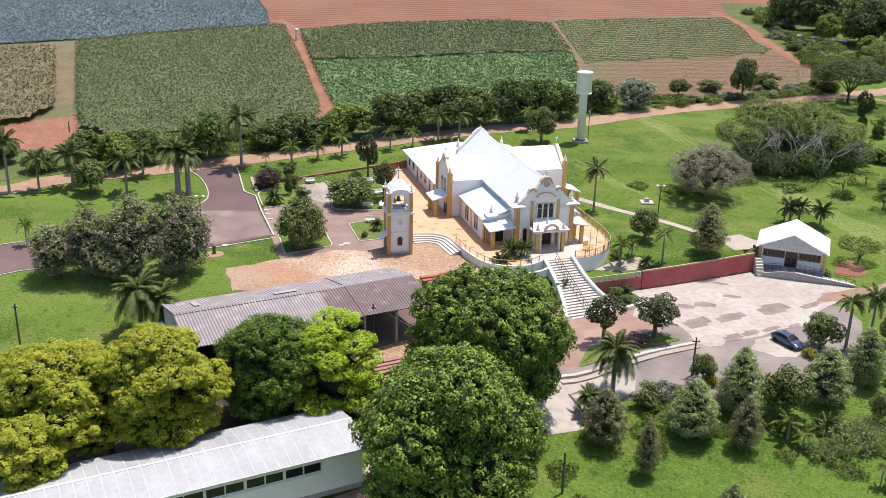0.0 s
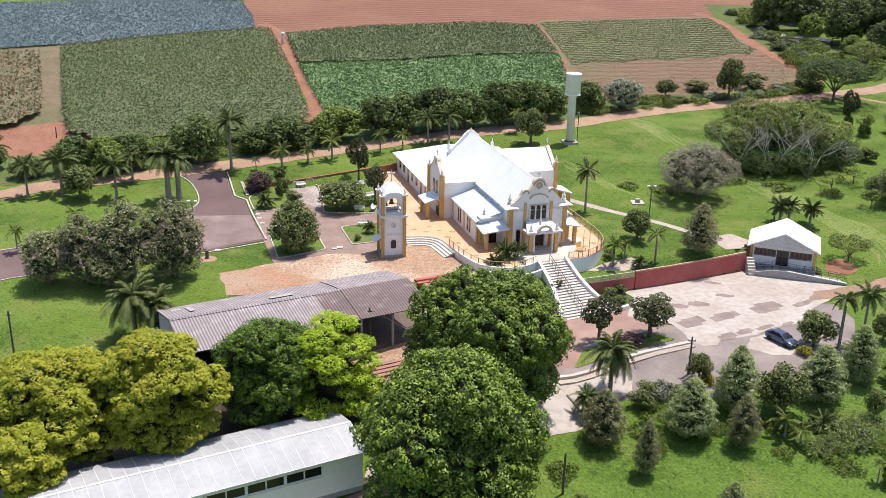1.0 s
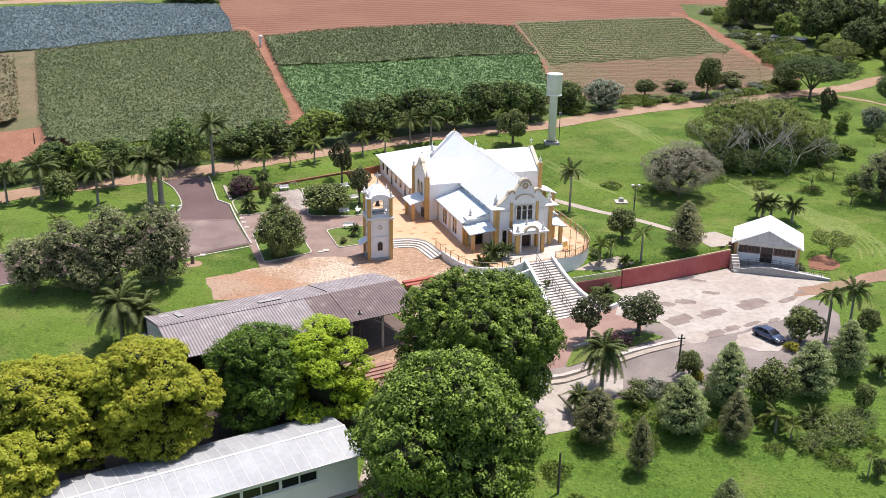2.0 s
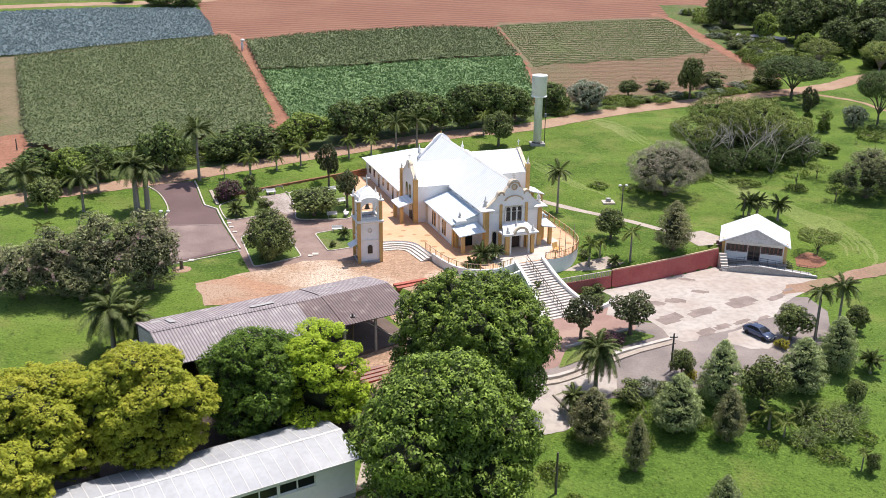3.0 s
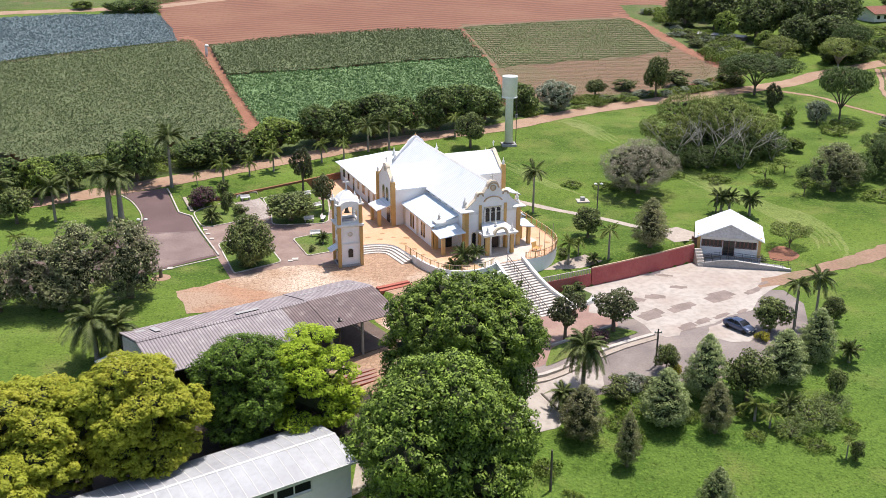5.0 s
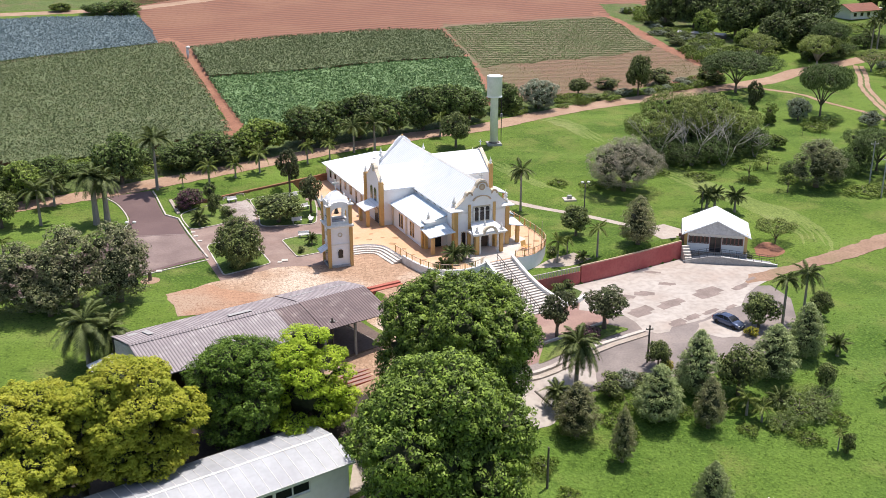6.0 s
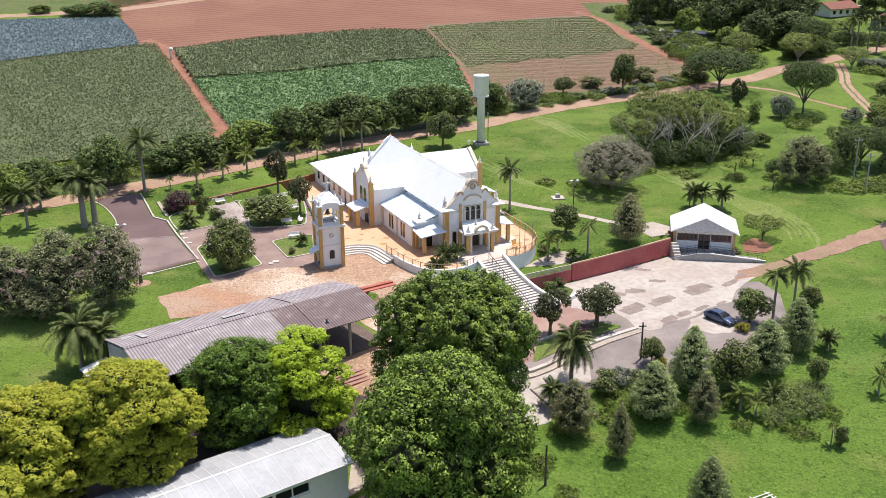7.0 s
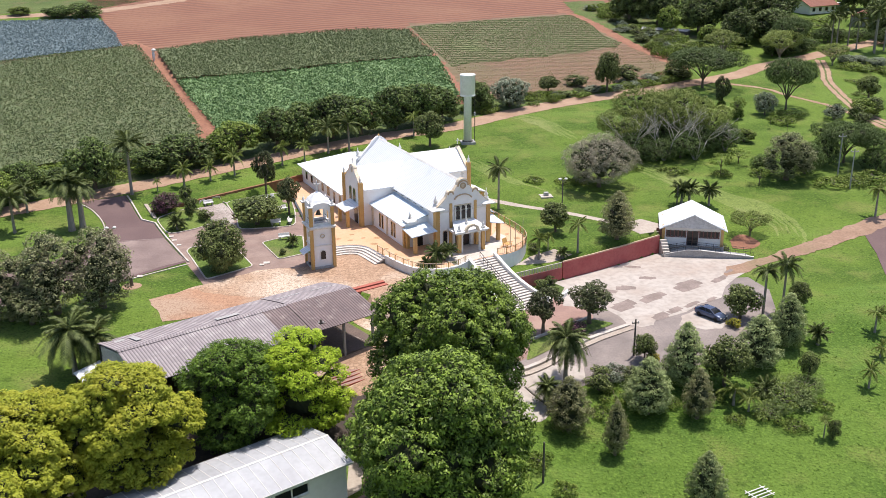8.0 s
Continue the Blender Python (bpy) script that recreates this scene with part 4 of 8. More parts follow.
# planted wall ends at the stair foot
solid("foot_wall", along(curve([(20.0, 108.3), (20.8, 108.9), (21.7, 109.8), (22.2, 110.5)]), 0.35, -0.2, 0.55, 0.0), TRIMW, "low curved white wall at the foot of the stairs", "wall", "structure")
drape("planting_bed", [(16.9, 112.4), (21.5, 114.2), (22.4, 112.5), (21.2, 110.2), (18.5, 108.6), (16.6, 110.5)], VERGE, 0.12, "planted bed beside the stairs", "flower bed", cell=1)

# ---- church ----
CHURCH = Matrix.Translation((CH.x, CH.y, TER)) @ Matrix.Rotation(TH, 4, "Z")
church = thing("church", "white church with ochre pilasters, curved gables and white metal roofs", "church", CHURCH)
NW, NL, EH, RH = 3.75, 28.4, 5.3, 9.0  # nave half width, length, eaves and ridge above the terrace
TW, T0, T1, TEH, TRH = 8.9, 14.0, 20.4, 5.5, 8.0  # transept reach, front, back, eaves, ridge
AW, A0 = 7.25, 2.6  # aisle


def holed(g, along_axis, c0, c1, s0, s1, z0, z1, holes):
    """A wall from s0 to s1 and z0 to z1, c0 to c1 thick, in one piece, with rectangular openings (s0, s1, z0, z1)."""
    ss = sorted({s0, s1, *(h[0] for h in holes), *(h[1] for h in holes)})
    zs = sorted({z0, z1, *(h[2] for h in holes), *(h[3] for h in holes)})
    full = {(i, j) for i in range(len(ss) - 1) for j in range(len(zs) - 1) if not any(h[0] <= ss[i] < h[1] and h[2] <= zs[j] < h[3] for h in holes)}
    at = {}
    vs, fs = [], []

    def corner(i, j, side):
        if (i, j, side) not in at:
            at[i, j, side] = len(vs)
            vs.append((ss[i], c1 if side else c0, zs[j]) if along_axis == "x" else (c1 if side else c0, ss[i], zs[j]))
        return at[i, j, side]

    for i, j in full:
        for side in (0, 1):
            fs.append(tuple(corner(i + a, j + b, side) for a, b in ((0, 0), (1, 0), (1, 1), (0, 1))))
        for (di, dj), ((a0, b0), (a1, b1)) in (((-1, 0), ((0, 0), (0, 1))), ((1, 0), ((1, 0), (1, 1))), ((0, -1), ((0, 0), (1, 0))), ((0, 1), ((0, 1), (1, 1)))):
            if (i + di, j + dj) not in full:
                fs.append((corner(i + a0, j + b0, 0), corner(i + a1, j + b1, 0), corner(i + a1, j + b1, 1), corner(i + a0, j + b0, 1)))
    return g.add(vs, fs)


def ribbon(prof, axis, c0, c1, thick):
    """A moulding in one piece that follows a profile of (s, z) points, thick upwards, from c0 to c1."""
    put = (lambda s, z, c: (c, s, z)) if axis == "x" else (lambda s, z, c: (s, c, z))
    g = Geo()
    for s, z in prof:
        g.v += [put(s, z, c0), put(s, z, c1), put(s, z + thick, c1), put(s, z + thick, c0)]
    for i in range(len(prof) - 1):
        a, b = 4 * i, 4 * i + 4
        g.f += [(a + k, a + (k + 1) % 4, b + (k + 1) % 4, b + k) for k in range(4)]
    n = 4 * len(prof)
    g.f += [(0, 1, 2, 3), (n - 1, n - 2, n - 3, n - 4)]
    return g


def arch(w, h, n=8):
    """An arched outline of that width and full height, its foot at 0."""
    return [(-w / 2, 0), (w / 2, 0)] + [(w / 2 * math.cos(math.pi * k / n), h - w / 2 + w / 2 * math.sin(math.pi * k / n)) for k in range(n + 1)]


def scroll_gable(half, base, top, n=16):
    """A baroque gable: shoulders, hollowed slopes in two waves, and a low round crown."""
    r = half * 0.27
    side = []
    for k in range(n + 1):
        t = k / n
        side.append((half * 0.93 - (half * 0.93 - r) * t, base + 0.5 + (top - r * 0.72 - base - 0.5) * t - 0.1 * abs(math.sin(2 * math.pi * t)) * half / 4.3))
    crown = [(r * math.cos(math.pi * k / 12), top - r * 0.72 + r * 0.72 * math.sin(math.pi * k / 12)) for k in range(13)]
    right = [(half, base), (half, base + 0.5)] + side
    return right + crown[1:-1] + [(-s, z) for s, z in right[::-1]]


def crested_gable(half, base, ridge, top, lift=0.22):
    """A gable that follows the roof, with a round crown and a volute on either side of it."""

    def roof_at(s):
        return base + (ridge - base) * (1 - s / half)

    vx = half * 0.46
    right = [(half, base - 0.1), (half, base + 0.3), (half * 0.9, roof_at(half * 0.9) + lift), (half * 0.64, roof_at(half * 0.64) + lift)]
    right += [(vx + 0.5 * math.cos(a), roof_at(vx) - 0.05 + 0.5 * math.sin(a)) for a in (0.1, 0.5, 0.9, 1.3, 1.7, 2.1, 2.5)]
    right += [(half * 0.24, roof_at(half * 0.24) + lift)]
    crown = [(half * 0.21 * math.cos(math.pi * k / 12), top - 0.9 + 0.9 * math.sin(math.pi * k / 12)) for k in range(13)]
    return right + crown + [(-s, z) for s, z in right[::-1]]


def finial(parent, x, y, z, tall=1.3, material=None):
    """A small turned ornament on a pedestal."""
    k = tall / 1.3
    g = Geo().box(x - 0.2 * k, x + 0.2 * k, y - 0.2 * k, y + 0.2 * k, z, z + 0.3 * k)
    g.lathe(x, y, [(0.1 * k, z + 0.3 * k), (0.22 * k, z + 0.45 * k), (0.24 * k, z + 0.6 * k), (0.1 * k, z + 0.8 * k), (0.06 * k, z + 1.0 * k), (0.01, z + tall)], 8)
    return part("finial", g, material or TRIMW, parent, "small white pointed finial", True)


def cross(parent, x, y, z, high=0.9, w=0.045):
    g = Geo().box(x - w, x + w, y - w, y + w, z, z + high)
    g.box(x - 0.3 * high, x + 0.3 * high, y - w, y + w, z + high * 0.62, z + high * 0.74)
    return part("cross", g, TRIMW, parent, "thin white cross")


# walls
part("nave_wall", Geo().slab([(-NW, 0), (NW, 0), (NW, EH), (0, RH - 0.15), (-NW, EH)], "y", 0.5, NL), WHITE, church, "white plastered nave")
part("facade_wall", holed(Geo(), "x", -0.15, 0.5, -NW - 0.15, NW + 0.15, 0, EH + 0.2, [(-2.95, -2.35, 0.55, 2.6), (-1.15, 1.15, 0, 2.75), (2.35, 2.95, 0.55, 2.6)]), WHITE, church, "white front wall")
gable = part("front_gable", Geo().slab(crested_gable(NW + 0.15, EH + 0.25, RH, RH + 0.3, 0.16), "y", -0.15, 0.4), WHITE, church, "curved white gable")
part("gable_coping", ribbon(crested_gable(NW + 0.15, EH + 0.25, RH, RH + 0.3, 0.16)[1:-1], "y", -0.22, 0.46, 0.09), CREAM, gable, "cream moulded coping")


def ring(cx, cz, r, w, y0, y1, n=18, a0=0.0, a1=2 * math.pi, squash=1.0):
    """A flat ring or arc in one piece in the plane across y."""
    closed = abs(a1 - a0 - 2 * math.pi) < 1e-6
    m = n if closed else n + 1
    g = Geo()
    for k in range(m):
        t = a0 + (a1 - a0) * k / n
        for q, y in ((r, y0), (r + w, y0), (r + w, y1), (r, y1)):
            g.v.append((cx + q * math.cos(t), y, cz + q * squash * math.sin(t)))
    for k in range(n):
        a, b = 4 * k, 4 * ((k + 1) % m)
        g.f += [(a + i, a + (i + 1) % 4, b + (i + 1) % 4, b + i) for i in range(4)]
    if not closed:
        g.f += [(0, 1, 2, 3), (4 * m - 1, 4 * m - 2, 4 * m - 3, 4 * m - 4)]
    return g


part("medallion", ring(0, RH - 0.6, 0.27, 0.15, -0.26, -0.14), BEIGE, gable, "round beige moulding")
part("medallion_disc", ring(0, RH - 0.6, 0.02, 0.23, -0.19, -0.152), CREAM, gable)
part("crown_moulding", ring(0, RH - 0.62, 0.68, 0.18, -0.27, -0.14, 12, 0.0, math.pi, 0.9), BEIGE, gable, "beige round moulding of the crown")
part("arch_moulding", ring(0, EH + 1.15, 1.2, 0.2, -0.3, -0.14, 12, 0.25, math.pi - 0.25, 0.62), BEIGE, gable, "beige arched moulding over the window")
for side in (-1, 1):
    part("scroll", ring(side * 1.79, EH + 2.08, 0.3, 0.16, -0.26, -0.14, 14, 0.0, math.pi), BEIGE, gable, "beige scroll moulding")
    part("corner_pilaster", Geo().box(side * NW - 0.28, side * NW + 0.28, -0.34, 0.5, 0, EH + 0.15), OCHRE, church, "ochre corner pilaster")
    part("inner_pilaster", Geo().box(side * 1.8 - 0.18, side * 1.8 + 0.18, -0.3, -0.152, 0, EH + 0.9), OCHRE, church, "ochre pilaster")
    cap = part("corner_roof", Geo().lathe(side * NW, 0.35, [(1.35, EH + 0.16), (1.35, EH + 0.28), (0.3, EH + 0.75)], 4), TRIMW, church, "small white hipped corner roof")
    finial(cap, side * NW, 0.35, EH + 0.62, 1.6)
    nich = arch(0.52, 1.95)
    part("arched_window", Geo().slab([(side * 2.65 + s, 0.58 + z) for s, z in nich], "y", 0.1, 0.2), GLASS, church, "narrow dark arched window")
    part("window_surround", Geo().slab([(side * 2.65 + s * 1.35, 0.45 + z * 1.12) for s, z in nich], "y", -0.19, -0.155), CREAM, church)
    part("arched_window", Geo().slab([(side * 2.65 + s, 0.58 + z) for s, z in nich], "y", -0.22, -0.191), GLASS, church, "narrow dark arched window")
part("string_course", Geo().box(-NW - 0.2, NW + 0.2, -0.24, -0.152, EH - 0.25, EH - 0.05), TRIMW, church, "white moulding")
cross(gable, 0, 0.1, RH + 0.3, 0.9)
# three tall front windows over the porch
win = part("front_window", Geo().box(-1.25, 1.25, -0.2, -0.153, 3.75, 5.9), CREAM, church, "tall three-light front window in a cream frame")
for k in (-1, 0, 1):
    part("pane", Geo().slab([(k * 0.79 + s, 3.9 + z) for s, z in arch(0.57, 1.85, 6)], "y", -0.24, -0.203), GLASS, win, "dark glass pane")
for k in (-1.5, -0.5, 0.5, 1.5):
    part("mullion", Geo().lathe(k * 0.79, -0.3, [(0.13, 3.8), (0.1, 3.95), (0.1, 5.45), (0.15, 5.6)], 8), TRIMW, win, "white round mullion")
part("window_sill", Geo().box(-1.5, 1.5, -0.45, -0.152, 3.6, 3.75), TRIMW, win)
part("church_door", Geo().box(-1.1, 1.1, 0.2, 0.32, 0, 2.7), plain("dark_wood_door", (0.075, 0.045, 0.03), 0.6), church, "dark wooden double door")

# entrance porch
porch = part("entrance_porch", Geo().sheet([(-2.5, -2.9, 2.95), (2.5, -2.9, 2.95), (1.6, -0.2, 3.75), (-1.6, -0.2, 3.75)], 0.12), ROOF, church, "small white porch roof on ochre pillars")
part("porch_beam", Geo().box(-2.3, 2.3, -2.75, -0.2, 2.62, 2.86), TRIMW, porch, "white beam")
for side in (-1, 1):
    part("porch_pillar", Geo().box(side * 1.75 - 0.24, side * 1.75 + 0.24, -2.7, -2.22, 0, 2.62), OCHRE, porch, "square ochre pillar")
    part("porch_pillar", Geo().box(side * 1.95 - 0.18, side * 1.95 + 0.18, -0.6, -0.25, 0, 2.62), OCHRE, porch, "square ochre pillar")
    part("column", Geo().lathe(side * 1.3, -2.45, [(0.2, 0), (0.16, 0.2), (0.14, 2.3), (0.2, 2.5), (0.2, 2.62)], 10), TRIMW, porch, "white round column")
    part("porch_urn", Geo().box(side * 1.75 - 0.22, side * 1.75 + 0.22, -2.75, -2.3, 2.96, 3.25), TRIMW, porch)
    finial(porch, side * 1.75, -2.52, 3.22, 0.9)
part("porch_pediment", ring(0, 2.85, 0.75, 0.32, -2.95, -2.55, 12, 0.0, math.pi, 0.95), CREAM, porch, "cream arched pediment")
finial(porch, 0, -1.2, 3.5, 0.9)

# roofs
OV = 0.35


def gable_roof(parent, name, axis, c, half, s0, s1, eh, rh, material, thick=0.12, over=OV):
    """Two sloping sheets on one ridge; axis "y": the ridge runs along y at x = c."""
    k = (rh - eh) / half
    e = half + over
    for side in (-1, 1):
        pts = [(c + side * e, s0, eh - k * over), (c + side * e, s1, eh - k * over), (c, s1, rh), (c, s0, rh)]
        if axis == "x":
            pts = [(s, q, z) for q, s, z in pts]
        part(name, Geo().sheet(pts, thick), material, parent)
    cap = [(c - 0.2, rh - 0.2 * k), (c - 0.2, rh - 0.2 * k + 0.03), (c, rh + 0.04), (c + 0.2, rh - 0.2 * k + 0.03), (c + 0.2, rh - 0.2 * k)]
    part("ridge_cap", Geo().slab(cap, axis, s0, s1) if axis == "y" else Geo().slab(cap, "x", s0, s1), TRIMW, parent)


gable_roof(church, "nave_roof", "y", 0, NW, 0.4, NL, EH + 0.12, RH, ROOF)
back = part("back_gable", Geo().slab([(NW + 0.1, EH), (NW + 0.1, EH + 0.45), (1.4, RH - 0.85), (1.2, RH - 0.5), (0.5, RH + 0.1), (0, RH + 0.3), (-0.5, RH + 0.1), (-1.2, RH - 0.5), (-1.4, RH - 0.85), (-NW - 0.1, EH + 0.45), (-NW - 0.1, EH)], "y", NL, NL + 0.45), WHITE, church, "stepped white gable at the back")
part("back_wall", Geo().box(-NW - 0.1, NW + 0.1, NL, NL + 0.45, 0, EH + 0.5), WHITE, church)
for side in (-1, 1):
    finial(back, side * (NW - 0.2), NL + 0.22, EH + 1.0, 1.5)
part("gable_ornament", Geo().lathe(0, NL + 0.22, [(0.14, RH + 0.25), (0.16, RH + 0.4), (0.05, RH + 0.5), (0.02, RH + 0.75)], 8), OCHRE, back, "ochre ornament")

# transept
mid = (T0 + T1) / 2
for side, t0, t1, teh, trh in ((-1, T0, T1, TEH, TRH), (1, T0 + 1.4, T1 + 1.4, TEH + 0.55, TRH + 0.55)):
    tm = (t0 + t1) / 2
    x0, x1 = (NW - 0.3, TW - 0.4) if side > 0 else (-TW + 0.4, -NW + 0.3)
    part("transept_wall", Geo().slab([(t0, 0), (t1, 0), (t1, teh), (tm, trh - 0.15), (t0, teh)], "x", x0, x1), WHITE, church, "white transept")
    f0, f1 = (TW - 0.4, TW) if side > 0 else (-TW, -TW + 0.4)
    fw = part("transept_front", holed(Geo(), "y", f0, f1, t0 - 0.1, t1 + 0.1, 0, teh, [(tm - 1.15, tm - 0.35, 2.9, 5.0), (tm + 0.35, tm + 1.15, 2.9, 5.0)]), WHITE, church, "white transept front")
    rim = scroll_gable((t1 - t0) / 2, teh, trh + 0.3) if side < 0 else [((t1 - t0) / 2, teh - 0.1), ((t1 - t0) / 2, teh + 0.25), (0.6, trh - 0.25), (0, trh + 0.12), (-0.6, trh - 0.25), (-(t1 - t0) / 2, teh + 0.25), (-(t1 - t0) / 2, teh - 0.1)]
    part("transept_gable", Geo().slab([(tm + s, z) for s, z in rim], "x", f0, f1), WHITE, fw, "curved white gable with an ochre rim")
    part("gable_coping", ribbon([(tm + s, z) for s, z in rim][1:-1], "x", f0 - 0.08, f1 + 0.08, 0.12), CREAM, fw, "cream coping")
    xo = f1 if side > 0 else f0
    part("gable_disc", Geo().slab([(tm + 0.4 * math.cos(k * 0.5236), trh - 0.4 + 0.4 * math.sin(k * 0.5236)) for k in range(12)], "x", xo - 0.03, xo + 0.03), CREAM, fw, "round cream disc")
    for k in (-1, 1):
        part("transept_window", Geo().slab([(tm + k * 0.75 + s, 2.9 + z) for s, z in arch(0.8, 2.1)], "x", xo - side * 0.18, xo - side * 0.1), GLASS, fw, "tall arched window")
        part("window_surround", Geo().slab([(tm + k * 0.75 + s * 1.4, 2.75 + z * 1.12) for s, z in arch(0.8, 2.1)], "x", xo - side * 0.098, xo + side * 0.05), CREAM, fw)
        part("transept_window", Geo().slab([(tm + k * 0.75 + s, 2.9 + z) for s, z in arch(0.8, 2.1)], "x", xo + side * 0.051, xo + side * 0.08), GLASS, fw, "tall arched window")
        yk = t0 if k < 0 else t1
        pil = part("transept_pilaster", Geo().box(xo - 0.3, xo + 0.3, yk - 0.28, yk + 0.28, 0, teh + 0.9), OCHRE, church, "ochre corner pilaster")
        finial(pil, xo, yk, teh + 0.9, 1.1)
    cross(fw, (f0 + f1) / 2, tm, trh + 0.55, 0.8)
    gable_roof(church, "transept_roof", "x", tm, (t1 - t0) / 2, *sorted((0.0, side * (TW - 0.38))), teh + 0.1, trh, ROOFX)

# aisles with lean-to roofs, and the little side porches
for side in (-1, 1):
    aw = AW if side < 0 else 5.7
    wins = [(A0 + 3.2, A0 + 3.6, 0.6, 2.4), (A0 + 4.1, A0 + 4.5, 0.6, 2.4), (A0 + 7.4, A0 + 7.8, 0.6, 2.4), (A0 + 8.3, A0 + 8.7, 0.6, 2.4)]
    part("aisle_wall", Geo().slab([(side * (NW - 0.1), 0), (side * aw, 0), (side * aw, 3.1), (side * (NW - 0.1), 4.1)], "y", A0, T0 + 0.1), WHITE, church, "white side aisle")
    for h0, h1, k0, k1 in wins:
        y0, y1 = sorted((side * aw, side * (aw + 0.03)))
        fr = part("aisle_window", Geo().box(y0, y1, h0 - 0.12, h1 + 0.12, k0 - 0.1, k1 + 0.15), OCHRE, church, "narrow window in an ochre surround")
        y0, y1 = sorted((side * (aw + 0.031), side * (aw + 0.05)))
        part("pane", Geo().box(y0, y1, h0, h1, k0, k1), GLASS, fr)
    for yk in (A0 + 0.25, A0 + 5.9, T0 - 0.3):
        x0, x1 = sorted((side * (aw - 0.1), side * (aw + 0.12)))
        part("aisle_pilaster", Geo().box(x0, x1, yk - 0.25, yk + 0.25, 0, 3.1), OCHRE if yk < 3 else CREAM, church)
    ro = [(side * (aw + 0.45), A0 - 0.3, 3.2), (side * (aw + 0.45), T0 + 0.05, 3.2), (side * (NW - 0.05), T0 + 0.05, 4.45), (side * (NW - 0.05), A0 - 0.3, 4.45)]
    part("aisle_roof", Geo().sheet(ro, 0.12), BLUEROOF, church, "pale bluish lean-to roof")
    cap = part("aisle_cap", Geo().lathe(side * (aw - 0.9), A0 + 0.2, [(1.1, 3.55), (1.05, 3.7), (0.3, 4.0)], 4), TRIMW, church, "small white hipped cap")
    finial(cap, side * (aw - 0.9), A0 + 0.2, 3.95, 1.1)
    for k in range(5):
        yk = A0 + 1.6 + 2.2 * k
        x0, x1 = sorted((side * (NW + 0.0), side * (NW + 0.04)))
        part("clerestory_window", Geo().box(x0, x1, yk, yk + 0.9, 4.62, 5.05), GLASS, church)
    # side porch at the front end of the aisle
    sp = part("side_porch", Geo().sheet([(side * (aw + 0.35), A0 + 0.2, 2.85), (side * (aw + 0.35), -0.6, 2.5), (side * (NW + 0.2), -0.6, 2.9), (side * (NW + 0.2), A0 + 0.2, 3.3)], 0.12), BLUEROOF, church, "small pale bluish porch roof")
    part("porch_pillar", Geo().box(side * (aw - 0.3) - 0.22, side * (aw - 0.3) + 0.22, -0.3, 0.14, 0, 2.5), OCHRE, sp, "square ochre pillar")
    part("porch_pillar", Geo().box(side * (aw - 0.3) - 0.22, side * (aw - 0.3) + 0.22, A0 - 0.42, A0 - 0.003, 0, 2.6), OCHRE, sp, "square ochre pillar")
    x0, x1 = sorted((side * (NW + 0.9), side * (NW + 2.0)))
    part("side_door", Geo().box(x0, x1, A0 - 0.06, A0 - 0.002, 0, 2.2), GLASS, sp, "dark doorway")
    # transept porch
    x0, x1 = sorted((side * TW, side * (TW + 2.3)))
    tp = part("transept_porch", Geo().sheet([(side * (TW + 2.4), mid - 3.0, 2.45), (side * (TW + 2.4), mid + 0.9, 2.45), (side * (TW - 0.02), mid + 0.9, 3.15), (side * (TW - 0.02), mid - 3.0, 3.15)], 0.14), ROOFX, church, "small white porch roof")
    for yk in (mid - 2.7, mid + 0.5):
        part("porch_pillar", Geo().box(side * (TW + 1.9) - 0.22, side * (TW + 1.9) + 0.22, yk - 0.22, yk + 0.22, 0, 2.45), OCHRE, tp, "square ochre pillar")
    part("side_door", Geo().box(*sorted((side * (TW + 0.003), side * (TW + 0.06))), mid - 1.9, mid - 0.5, 0, 2.2), GLASS, tp, "dark doorway")

# rear wing
WW, W1, WK = 8.8, 41.0, 0.1
part("wing_wall", Geo().slab([(-WW, 0), (WW, 0), (WW, 2.82), (0, 2.85 + WW * WK), (-WW, 2.82)], "y", T1 + 0.1, W1), WHITE, church, "long low white rear wing")
for side in (-1, 1):
    k = WK
    part("wing_roof", Geo().sheet([(side * (WW + 0.6), T1 + 0.3, 3.0 - 0.6 * k), (side * (WW + 0.6), W1 + 0.6, 3.0 - 0.6 * k), (0, W1 + 0.6, 3.0 + WW * k), (0, T1 + 0.3, 3.0 + WW * k)], 0.12), ROOFX, church, "white metal roof of the rear wing")
    for i in range(7):
        yk = T1 + 2.0 + 2.6 * i
        x0, x1 = sorted((side * WW, side * (WW + 0.03)))
        fr = part("wing_window", Geo().box(x0, x1, yk, yk + 1.1, 0.9, 2.3) if i % 3 != 1 else Geo().box(x0, x1, yk, yk + 0.9, 0.0, 2.2), OCHRE if i == 2 else TRIMW, church, "window of the rear wing")
        x0, x1 = sorted((side * (WW + 0.031), side * (WW + 0.05)))
        part("pane", Geo().box(x0, x1, yk + 0.1, yk + 0.95 if i % 3 != 1 else yk + 0.8, 1.0 if i % 3 != 1 else 0.05, 2.2 if i % 3 != 1 else 2.1), GLASS, fr)

# ---- bell tower ----
tower = thing("bell_tower", "white square bell tower with ochre corner pilasters and a cupola", "bell tower", Matrix.Translation((-8.35, 119.35, U + 0.05)) @ Matrix.Rotation(radians(14), 4, "Z"))
h = 1.45
part("shaft", Geo().box(-h + 0.1, h - 0.1, -h + 0.1, h - 0.1, 0, 5.3), WHITE, tower, "white plastered shaft")
part("base_plinth", Geo().box(-h - 0.15, h + 0.15, -h - 0.15, h + 0.15, 0, 0.25), CONCRETE, tower)
part("ledge", Geo().lathe(0, 0, [(2.15, 5.25), (2.5, 5.4), (2.5, 5.6), (2.2, 5.72)], 4), TRIMW, tower, "white moulded ledge")
